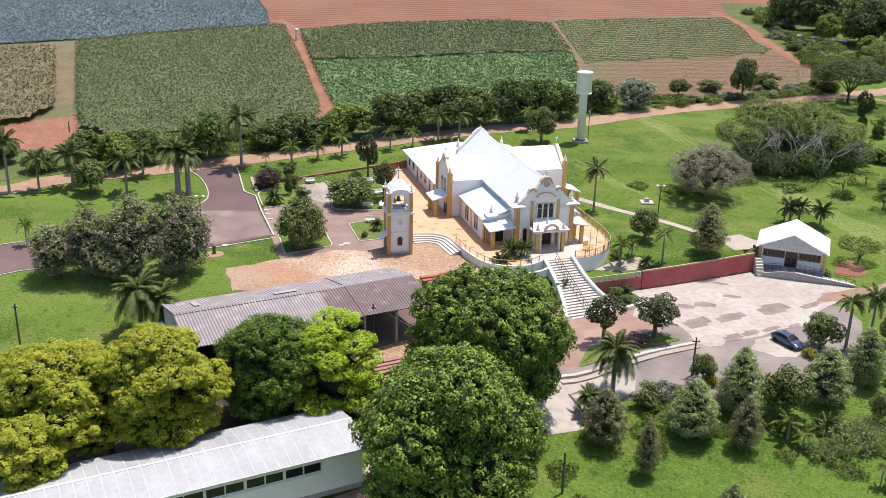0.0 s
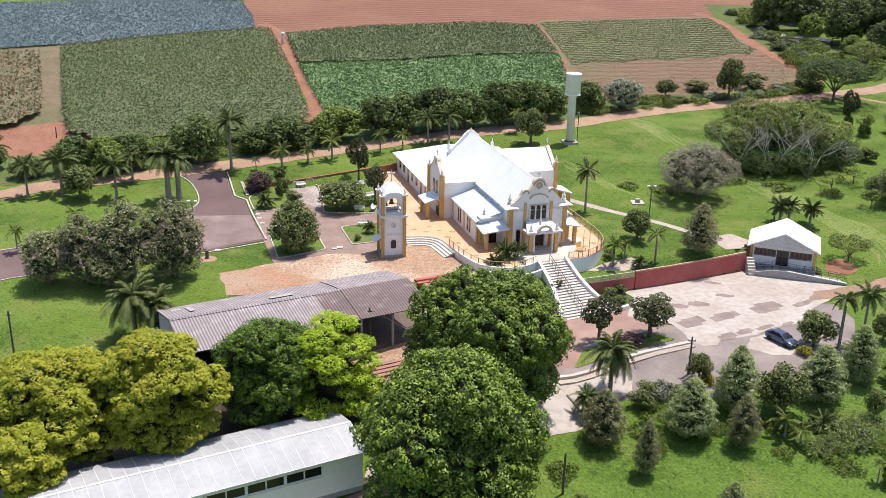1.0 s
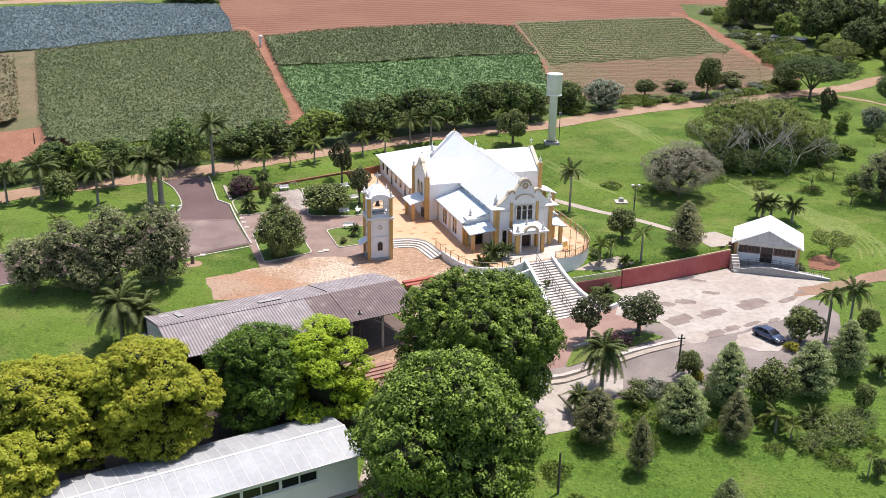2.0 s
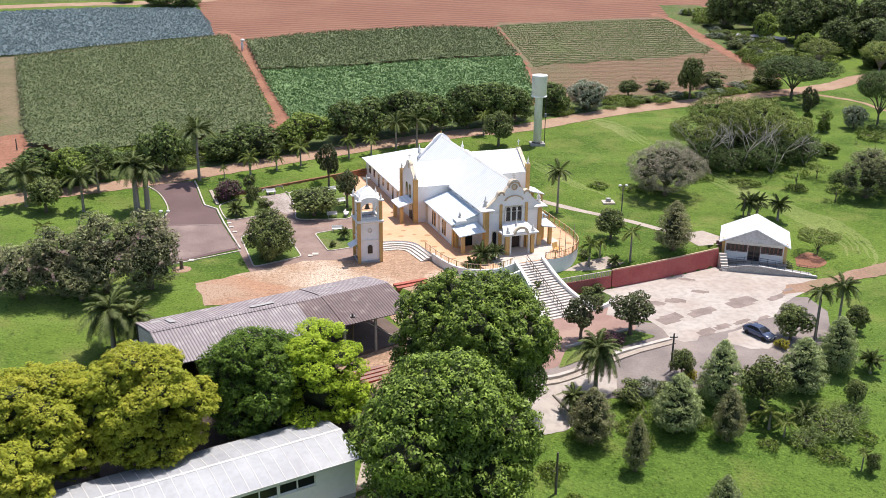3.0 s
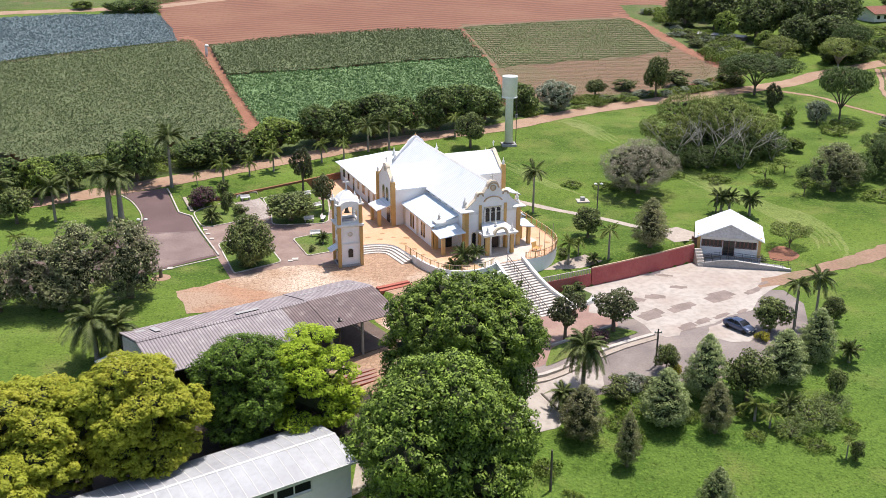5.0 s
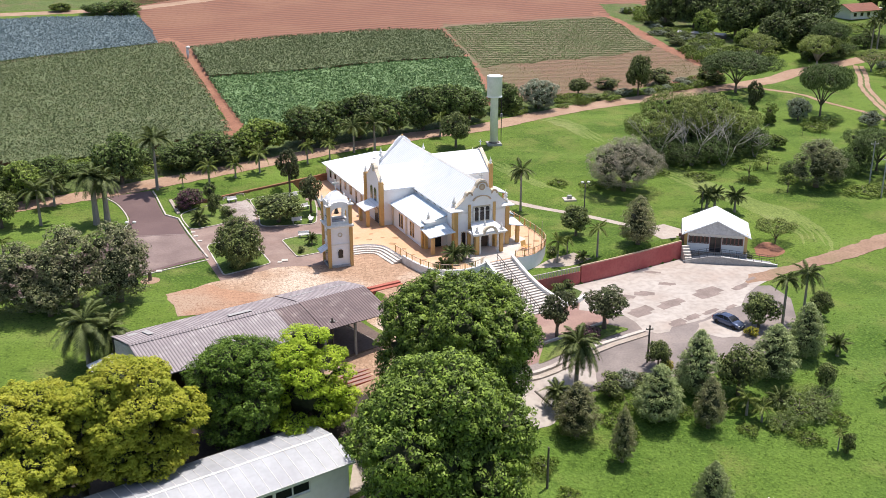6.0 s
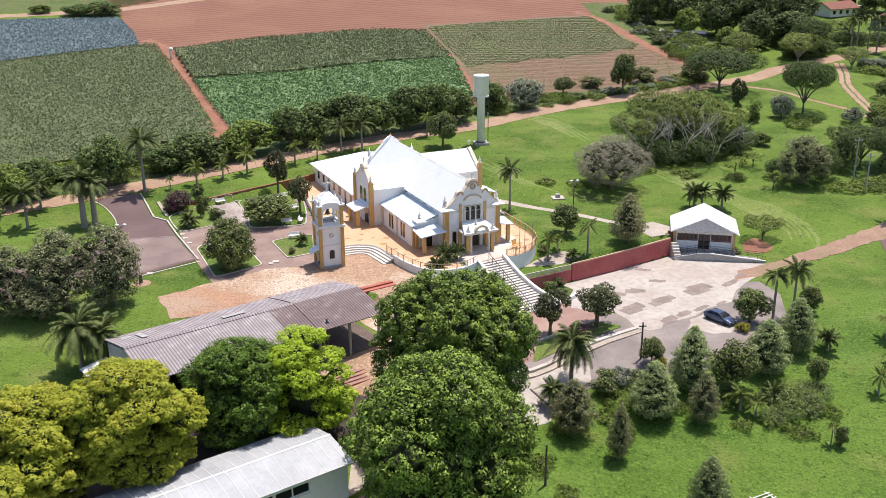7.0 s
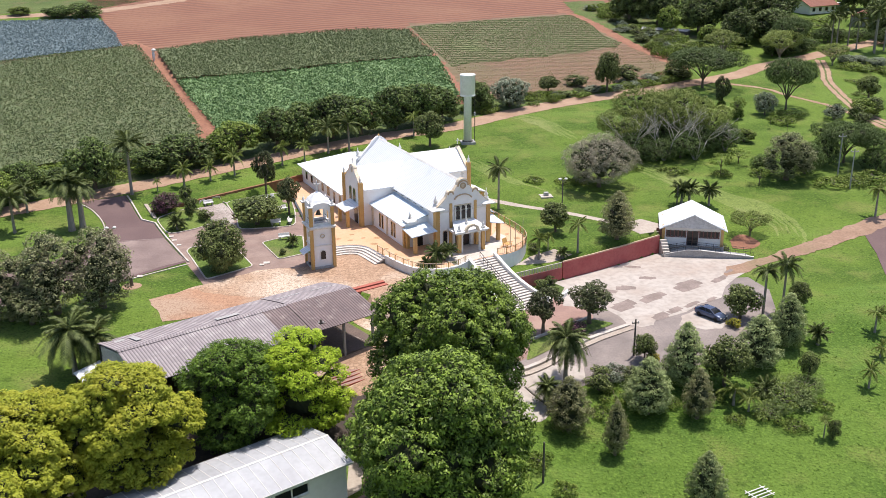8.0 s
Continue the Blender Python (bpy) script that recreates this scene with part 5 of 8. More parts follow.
part("string_course", Geo().box(-h - 0.02, h + 0.02, -h - 0.02, h + 0.02, 2.95, 3.1), TRIMW, tower)
for sx in (-1, 1):
    for sy in (-1, 1):
        part("pilaster", Geo().box(sx * (h - 0.02) - 0.2, sx * (h - 0.02) + 0.2, sy * (h - 0.02) - 0.2, sy * (h - 0.02) + 0.2, 0.0, 5.25), OCHRE, tower, "ochre corner pilaster")
        p2 = part("belfry_pilaster", Geo().box(sx * (h - 0.05) - 0.21, sx * (h - 0.05) + 0.21, sy * (h - 0.05) - 0.21, sy * (h - 0.05) + 0.21, 5.7, 8.2), OCHRE, tower, "ochre belfry pier")
        part("pier_cap", Geo().box(sx * h - 0.36, sx * h + 0.36, sy * h - 0.36, sy * h + 0.36, 8.2, 8.36), TRIMW, p2)
        finial(p2, sx * h, sy * h, 8.36, 0.85)
for k in range(4):
    turn = Matrix.Rotation(radians(90 * k), 4, "Z")
    inner = [(1.0 * math.cos(math.pi * q / 10), 7.15 + 0.75 * math.sin(math.pi * q / 10)) for q in range(11)]
    rim = [((h - 0.2) * math.cos(math.pi * q / 10), 8.15 + 0.5 * math.sin(math.pi * q / 10)) for q in range(11)]
    g = Geo().slab([(1.0, 5.7), (h - 0.2, 5.7)] + rim + [(-h + 0.2, 5.7), (-1.0, 5.7)] + inner[::-1], "y", -h + 0.05, -h + 0.4)
    part("belfry_sill", Geo().box(-0.999, 0.999, -h + 0.1, -h + 0.35, 5.7, 5.98), TRIMW, tower).matrix_basis = turn
    part("belfry_arch", g, WHITE, tower, "white arched belfry opening").matrix_basis = turn
    part("tower_disc", ring(0, 4.3, 0.2, 0.1, -h - 0.02, -h + 0.12, 14), CREAM, tower, "round cream moulding").matrix_basis = turn
    if k in (0, 3):
        part("tower_window", Geo().slab([(s, 1.2 + z) for s, z in arch(0.62, 1.15)], "y", -h - 0.0, -h + 0.12), GLASS, tower, "small dark arched window").matrix_basis = turn
        part("window_surround", ring(0, 2.04, 0.33, 0.1, -h + 0.0, -h + 0.12, 8, 0, math.pi), TRIMW, tower).matrix_basis = turn
part("belfry_floor", Geo().box(-h + 0.3, h - 0.3, -h + 0.3, h - 0.3, 5.6, 5.75), CONCRETE, tower)
part("bell", Geo().lathe(0, 0, [(0.02, 7.55), (0.16, 7.5), (0.22, 7.2), (0.28, 6.95), (0.38, 6.8), (0.36, 6.78)], 14), plain("bronze", (0.14, 0.11, 0.08), 0.5, 0.6), tower, "bronze bell", True)
for k in range(4):
    part("belfry_rail", Geo().tube([(-1.0, -h + 0.22, 6.35), (1.0, -h + 0.22, 6.35)], [0.03, 0.03], 5), IRON, tower).matrix_basis = Matrix.Rotation(radians(90 * k), 4, "Z")
part("bell_beam", Geo().box(-h + 0.2, h - 0.2, -0.08, 0.08, 7.55, 7.7), IRON, tower)
part("cupola", Geo().lathe(0, 0, [(1.98, 8.12), (1.86, 8.45), (1.5, 8.92), (0.9, 9.42), (0.32, 9.72), (0.12, 9.86)], 4), WHITE, tower, "white four-sided cupola")
cross(tower, 0, 0, 9.8, 1.45, 0.07)
part("side_hood", Geo().sheet([(-2.5, -0.9, 2.0), (-2.5, 0.9, 2.0), (-h, 0.9, 2.55), (-h, -0.9, 2.55)], 0.1), ROOF, tower, "little white hood over the tower door")
part("tower_door", Geo().box(-h - 0.02, -h + 0.11, -0.5, 0.5, 0.25, 2.05), GLASS, tower, "dark doorway")

# ---- water tower ----
tank = thing("water_tower", "tall white concrete water tower with a cylindrical tank", "water tower", pose(20.9, 170.8, land(20.9, 170.8)))
part("plinth", Geo().box(-1.3, 1.3, -1.2, 1.2, -0.3, 0.3), CONCRETE, tank, "square concrete footing")
part("foot_ring", Geo().lathe(0, 0, [(0.98, 0.29), (0.98, 0.42), (0.75, 0.5)], 20), POLE, tank, "dark ring round the foot of the stem")
part("stem", Geo().lathe(0, 0, [(0.74, 0.2), (0.7, 8.4), (0.82, 8.5), (0.82, 8.62)], 20), TANK, tank, "slender white stem", True)
part("drum", Geo().lathe(0, 0, [(0.85, 8.5), (1.34, 8.65), (1.36, 12.25), (1.4, 12.3), (1.4, 12.42), (1.34, 12.46), (0.3, 12.56)], 24), TANK, tank, "white cylindrical tank", True)
part("rim", Geo().lathe(0, 0, [(1.35, 8.62), (1.4, 8.66), (1.4, 8.8), (1.35, 8.84)], 24), TANK, tank)
part("ladder", Geo().tube([(1.3, -0.3, 0.2), (1.3, -0.3, 8.8)], [0.035, 0.035]).tube([(1.3, 0.1, 0.2), (1.3, 0.1, 8.8)], [0.035, 0.035]), IRON, tank, "thin iron ladder and pipe")
part("ladder_box", Geo().box(1.15, 1.45, -0.3, 0.1, 5.0, 5.6), CONCRETE, tank)

# ---- parking pavilion ----
kio = thing("pavilion", "small white pavilion with ochre corners and a white gable roof", "building", Matrix.Translation((44.9, 125.2, 0.85)) @ Matrix.Rotation(radians(-20), 4, "Z"))
GABLE = surface("gable_boards", (0.66, 0.65, 0.66), (0.6, 0.59, 0.6), 0.8, 4.0, 0.8)
WINWOOD = surface("dark_window_wood", (0.19, 0.085, 0.07), (0.15, 0.065, 0.055), 2.0, 8.0, 0.6)
kw, kd, ke, kr = 4.05, 2.6, 2.85, 4.8
part("plinth", Geo().box(-kw - 0.3, kw + 0.3, -kd - 0.5, kd + 0.3, -1.2, 0.0), CONCRETE, kio, "concrete base")
part("wall", holed(Geo(), "x", -kd, -kd + 0.2, -kw, kw, 0, ke, [(-3.6, -0.95, 1.25, 2.15), (-0.75, 0.75, 0, 2.15), (0.95, 3.6, 1.25, 2.15)]), WHITE, kio, "white front wall")
for side in (-1, 1):
    x0, x1 = sorted((side * kw, side * (kw - 0.2)))
    part("wall", Geo().box(x0, x1, -kd + 0.2, kd, 0, ke), WHITE, kio)
    part("corner_post", Geo().box(side * kw - 0.2, side * kw + 0.2, -kd - 0.1, -kd + 0.3, 0, ke), OCHRE, kio, "ochre corner post")
    part("veranda_post", Geo().box(side * (kw + 0.0) - 0.12, side * kw + 0.12, kd - 0.3, kd, 0, ke), OCHRE, kio)
    row = part("window_band", Geo().box(*sorted((side * 0.95, side * 3.6)), -kd + 0.05, -kd + 0.1, 1.25, 2.15), GLASS, kio, "row of dark windows")
    for i in range(6):
        xx = side * (0.95 + 2.65 * i / 5)
        part("mullion", Geo().box(xx - 0.08, xx + 0.08, -kd - 0.02, -kd + 0.049, 1.22, 2.18), WINWOOD, row)
    part("sill", Geo().box(*sorted((side * 0.9, side * 3.65)), -kd - 0.06, -kd - 0.003, 1.15, 1.24), WINWOOD, row)
    k = (kr - ke) / kw
    part("roof_sheet", Geo().sheet([(side * (kw + 0.6), -kd - 0.9, ke - 0.6 * k), (side * (kw + 0.6), kd + 1.4, ke - 0.6 * k), (0, kd + 1.4, kr), (0, -kd - 0.9, kr)], 0.12), ROOFX, kio, "white metal roof sheet")
part("wall", Geo().box(-kw, kw, kd - 0.2, kd, 0, ke), WHITE, kio)
part("gable_panel", Geo().slab([(-kw - 0.4, ke - 0.1), (kw + 0.4, ke - 0.1), (0, kr - 0.12)], "y", -kd - 0.75, -kd - 0.65), GABLE, kio, "pale grey gable panel")
part("frieze", Geo().box(-kw - 0.1, kw + 0.1, -kd - 0.08, -kd - 0.002, ke - 0.28, ke - 0.05), OCHRE, kio)
part("glass_door", Geo().box(-0.75, 0.75, -kd + 0.05, -kd + 0.1, 0, 2.15), GLASS, kio, "dark glazed door")
for xx in (-0.75, 0, 0.75):
    part("door_frame", Geo().box(xx - 0.05, xx + 0.05, -kd - 0.01, -kd + 0.05, 0, 2.2), WINWOOD, kio)
part("open_shutter", Geo().box(-kw - 1.0, -kw - 0.22, -kd - 0.06, -kd + 0.02, 0.6, 2.4), WINWOOD, kio, "dark maroon shutter swung open")
part("side_shutter", Geo().box(-kw - 0.06, -kw - 0.003, -kd + 0.5, kd - 0.5, 0.5, 2.3), WINWOOD, kio, "dark maroon shutter")
part("ceiling", Geo().box(-kw + 0.2, kw - 0.2, -kd + 0.2, kd - 0.2, ke - 0.1, ke - 0.02), DARK, kio)
# access ramp with its railing
ramp = thing("access_ramp", "concrete access ramp with a dark tube railing before the pavilion", "ramp", Matrix.Translation((44.8, 126.3, 0.0)) @ Matrix.Rotation(radians(-16), 4, "Z"))
part("ramp_slab", Geo().slab([(-4.2, 0.0), (-4.2, 0.1), (-0.8, 0.75), (0.8, 0.75), (8.3, 0.1), (8.3, 0.0)], "y", -6.3, -4.5), CONCRETE, ramp, "sloping concrete slab")
part("parapet", Geo().slab([(-4.2, 0.0), (-4.2, 0.35), (-0.8, 1.1), (0.8, 1.1), (8.3, 0.35), (8.3, 0.0)], "y", -6.46, -6.303), CONCRETE, ramp, "pale concrete side panel")
part("coping", Geo().slab([(0.8, 1.103), (0.8, 1.19), (8.3, 0.44), (8.3, 0.353)], "y", -6.5, -6.26), TRIMW, ramp, "white coping")
for y in (-6.38, -4.6):
    g = Geo()
    path = [(-4.1, 0.1), (-0.8, 0.75), (0.8, 0.75), (8.2, 0.1)]
    for hgt in (0.35, 0.62, 0.9) if y > -5 else (0.95,):
        g.tube([(s, y, z + hgt) for s, z in path], [0.025] * 4, 5)
    for i in range(13):
        s = -4.1 + 12.3 * i / 12
        z = 0.1 + 0.65 * (s + 4.1) / 3.3 if s < -0.8 else (0.75 if s < 0.8 else 0.75 - 0.65 * (s - 0.8) / 7.4)
        g.tube([(s, y, z - 0.05), (s, y, z + 0.95)], [0.025, 0.025], 5)
    part("ramp_railing", g, IRON, ramp, "dark tube railing")

# ---- long shed ----
A = radians(28.5)
shed = thing("open_shed", "long open shed under a weathered fibre cement roof", "shed", Matrix.Translation((-8.6, 107.6, 1.0)) @ Matrix.Rotation(A, 4, "Z"))
# local x runs from the right end (0) to the left (-31), y from the far eave (0) to the near one
SL, SW, SE, SR = 26.6, 11.0, 3.7, 4.95
SPLIT = -8.0


def arched(y0, y1, lift, n=6):
    """One half of the shed's roof from a ridge or eave at y0 to one at y1, bowed a little, as a slab profile."""
    top = []
    for k in range(n + 1):
        y = y0 + (y1 - y0) * k / n
        q = abs(y + SW / 2) / (SW / 2 + 0.4)
        top.append((y, SE + lift + (SR - SE) * (1 - q**1.15)))
    return top + [(y, z - 0.08) for y, z in top[::-1]]


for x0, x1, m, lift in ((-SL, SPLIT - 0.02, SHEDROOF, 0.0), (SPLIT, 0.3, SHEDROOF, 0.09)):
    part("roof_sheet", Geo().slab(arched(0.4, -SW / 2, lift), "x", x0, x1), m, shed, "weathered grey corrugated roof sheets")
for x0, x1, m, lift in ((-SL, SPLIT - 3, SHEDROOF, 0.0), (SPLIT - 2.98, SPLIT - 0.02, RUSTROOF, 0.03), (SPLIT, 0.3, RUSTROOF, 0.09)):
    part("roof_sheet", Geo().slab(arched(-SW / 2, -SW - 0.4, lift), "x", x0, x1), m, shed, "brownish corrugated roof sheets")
part("ridge_cap", Geo().slab([(-SW / 2 - 0.3, SR + 0.02), (-SW / 2, SR + 0.12), (-SW / 2 + 0.3, SR + 0.02)], "x", -SL, 0.3), SHEDROOF, shed)
for i in range(8):
    x = -SL + 0.4 + (SL - 0.8) * i / 7
    for y in (-0.1, -SW + 0.1):
        part("post", Geo().box(x - 0.12, x + 0.12, y - 0.12, y + 0.12, -1.4, SE), CONCRETE, shed, "slim concrete post")
    part("truss", Geo().tube([(x, -0.1, SE - 0.05), (x, -SW / 2, SR - 0.12), (x, -SW + 0.1, SE - 0.05)], [0.07] * 3, 5), IRON, shed)
SHEDFLOOR = surface("shed_cement", (0.12, 0.085, 0.07), (0.16, 0.115, 0.095), 0.5, 4.0, 0.9)
# The shade under the roof is put into this wall's colour.
part("back_wall", Geo().box(-SL, 0, -0.25, 0.0, -0.5, SE - 0.1), DARK, shed, "near-black back wall with the shed's inner shade put into its colour")
part("end_wall", Geo().slab([(-SW, -0.5), (-0.26, -0.5), (-0.26, SE - 0.1), (-SW / 2, SR - 0.25), (-SW, SE - 0.1)], "x", -SL + 0.1, -SL + 0.25), CONCRETE, shed, "grey rendered end wall")
part("shed_floor", Geo().box(-SL, 0.6, -SW, 0, -0.6, 0.0), SHEDFLOOR, shed, "brown cement floor")
part("skylight", Geo().sheet([(-SL + 1.2, -1.0, SE + 0.36), (-SL + 2.2, -1.0, SE + 0.36), (-SL + 2.2, -1.9, SE + 0.56), (-SL + 1.2, -1.9, SE + 0.56)], 0.2), CONCRETE, shed, "small roof hatch")
for x0, x1, y0, y1 in ((-15.5, -12.9, -3.6, -4.5), (-7.5, -4.5, -2.2, -2.5), (-3.2, -0.5, -2.6, -2.9), (-24, -23.4, -1.5, -3.8)):
    lie = [(y, z + 0.12) for y, z in arched(y0, y1, 0.0, 2)[:3]]
    part("pale_sheet", Geo().slab(lie + [(y, z - 0.02) for y, z in lie[::-1]], "x", x0, x1), CONCRETE, shed, "pale replacement sheet")

part("lean_to_roof", Geo().sheet([(-29.4, -3.5, 1.3), (-26.65, -3.5, 1.9), (-26.65, 0.2, 1.9), (-29.4, 0.2, 1.3)], 0.06), ROOFX, shed, "pale lean-to roof sheet at the end")
for y in (-3.2, -0.1):
    part("lean_to_post", Geo().box(-29.3, -29.18, y - 0.06, y + 0.06, -1.6, 1.28), IRON, shed)

# paved yard and red steps beside the shed
drape("shed_yard", [(-12, 92.6), (-9.4, 96.4), (-2.2, 99.6), (1.8, 99.4), (1.5, 97.5), (-1, 92), (-6, 88.8), (-9.5, 91)], FLAGS, 0.08, "tan paved yard before the shed", "pavement", cell=1.2)
for i in range(4):
    m = Matrix.Translation((-7.5 + 0.12 * i, 92.7 - 0.6 * i, land(-7.5, 92.7 - 0.6 * i) + 0.02)) @ Matrix.Rotation(A, 4, "Z")
    st = solid("yard_step", Geo().box(-1.9, 1.9, -0.3, 0.3, -0.3, 0.14), REDWALK, "tan step with a red painted edge", "step", group="steps beside the shed")
    st.matrix_basis = m
    part("red_edge", Geo().box(-1.9, 1.9, -0.36, -0.302, -0.1, 0.16), REDSTEP, st, "red painted edge")
for i, (x, y) in enumerate(((-3.0, 110.6), (-2.7, 109.9))):
    st = solid("yard_step", Geo().box(-2.2, 2.2, -0.3, 0.3, -0.3, 0.25 - 0.12 * i), REDSTEP, "long red painted step at the yard's edge", "step", group="red steps of the yard")
    st.matrix_basis = Matrix.Translation((x, y, U)) @ Matrix.Rotation(radians(26), 4, "Z")

# ---- long low house ----
house = thing("long_house", "long low white house with a pale metal roof", "house", Matrix.Translation((-11.75, 81.0, -3.0)) @ Matrix.Rotation(radians(28.5), 4, "Z"))
HL, HW, HE, HR = 46.0, 8.1, 4.2, 4.95
part("wall", holed(Geo(), "x", -HW + 0.5, -HW + 0.7, -HL, -0.4, 0, HE, [(-4.2 - 3.4 * i - 3.25, -4.2 - 3.4 * i, 2.65, 3.5) for i in range(11)]), WHITE, house, "white front wall")
part("wall", Geo().box(-HL, -0.4, -0.7, -0.5, 0, HE), WHITE, house)
part("wall", Geo().slab([(-HW + 0.7, 0), (-0.7, 0), (-0.7, HE), (-HW / 2, HR - 0.1), (-HW + 0.7, HE)], "x", -0.6, -0.4), WHITE, house, "white end wall")
part("wall", Geo().slab([(-HW + 0.7, 0), (-0.7, 0), (-0.7, HE), (-HW / 2, HR - 0.1), (-HW + 0.7, HE)], "x", -HL, -HL + 0.2), WHITE, house)
part("plinth_band", Geo().box(-HL, -0.4, -HW + 0.47, -HW + 0.497, 0, 0.5), CONCRETE, house, "grey plinth")
for i in range(11):
    x1 = -4.2 - 3.4 * i
    wn2 = part("window", Geo().box(x1 - 3.25, x1, -HW + 0.58, -HW + 0.62, 2.65, 3.5), GLASS, house, "wide dark window")
    for xx in (x1 - 3.25, x1 - 1.62, x1):
        part("window_frame", Geo().box(xx - 0.05, xx + 0.05, -HW + 0.46, -HW + 0.579, 2.5, 3.6), TRIMW, wn2)
    part("window_sill", Geo().box(x1 - 3.3, x1 + 0.05, -HW + 0.4, -HW + 0.497, 2.45, 2.54), TRIMW, wn2)
prof = [(0.0, HE - 0.02), (-HW * 0.25, HE + 0.4), (-HW / 2, HR), (-HW * 0.75, HE + 0.4), (-HW, HE - 0.02)]
rf = Geo().slab(prof + [(y, z - 0.09) for y, z in prof[::-1]], "x", -HL - 0.3, 0)
roof = part("roof", rf, HOUSEROOF, house, "pale galvanised metal roof")
part("ridge_cap", Geo().slab([(-HW / 2 - 0.12, HR + 0.02), (-HW / 2, HR + 0.06), (-HW / 2 + 0.12, HR + 0.02)], "x", -HL - 0.3, 0), TRIMW, roof)
for i in range(43):
    x = -0.6 - 1.06 * i
    part("roof_seam", Geo().tube([(x, y, z + 0.015) for y, z in prof], [0.028] * 5, 4), TRIMW, roof, "raised pale seam")
part("gutter", Geo().tube([(-HL, 0.05, HE - 0.1), (0, 0.05, HE - 0.1)], [0.09, 0.09], 6), IRON, house, "dark gutter")
part("fascia", Geo().box(-HL, 0.0, -HW - 0.06, -HW - 0.005, HE - 0.2, HE - 0.02), TRIMW, house)
part("front_hood", Geo().sheet([(-HL, -HW - 1.6, 2.9), (-17.5, -HW - 1.6, 2.9), (-17.5, -HW + 0.45, 3.5), (-HL, -HW + 0.45, 3.5)], 0.08), HOUSEROOF, house, "lower lean-to roof")
part("hood_post", Geo().box(-17.8, -17.65, -HW - 1.5, -HW - 1.35, 0, 2.9), TRIMW, house)
drape("house_path", strip([(-40, 55), (-12, 71), (-6.5, 74.2), (-6, 77)], 1.6), REDWALK, 0.07, "reddish paved path along the house", "path", cell=1.2)
drape("house_apron", [(-7.9, 79.6), (-6.6, 78.4), (-7.2, 75.4), (-8.6, 74.6)], PATHGREY, 0.09, "pale concrete pad at the end of the house", "pavement", cell=1.0)
part("end_hood", Geo().sheet([(0.9, -4.6, 3.0), (0.9, -2.9, 3.0), (-0.38, -2.9, 3.3), (-0.38, -4.6, 3.3)], 0.08), TRIMW, house, "small white hood over the end door")
part("end_door", Geo().box(-0.4, -0.34, -4.3, -3.2, 0, 2.3), DARK, house, "dark end door")
# Ground patch coloured dark to stand for the shade of the trees.
drape("tree_shade_patch", [(-45, 64), (-30, 72), (-11, 83), (-6, 79), (-2, 82), (-4.5, 88), (-9, 91), (-20, 88), (-34, 80), (-48, 72)], surface("painted_tree_shade", (0.045, 0.032, 0.024), (0.07, 0.05, 0.035), 0.8, 4.0), 0.05, "brown ground under the trees with their shade put into its colour", "soil", cell=2, wander=0.6)

# ---- car ----


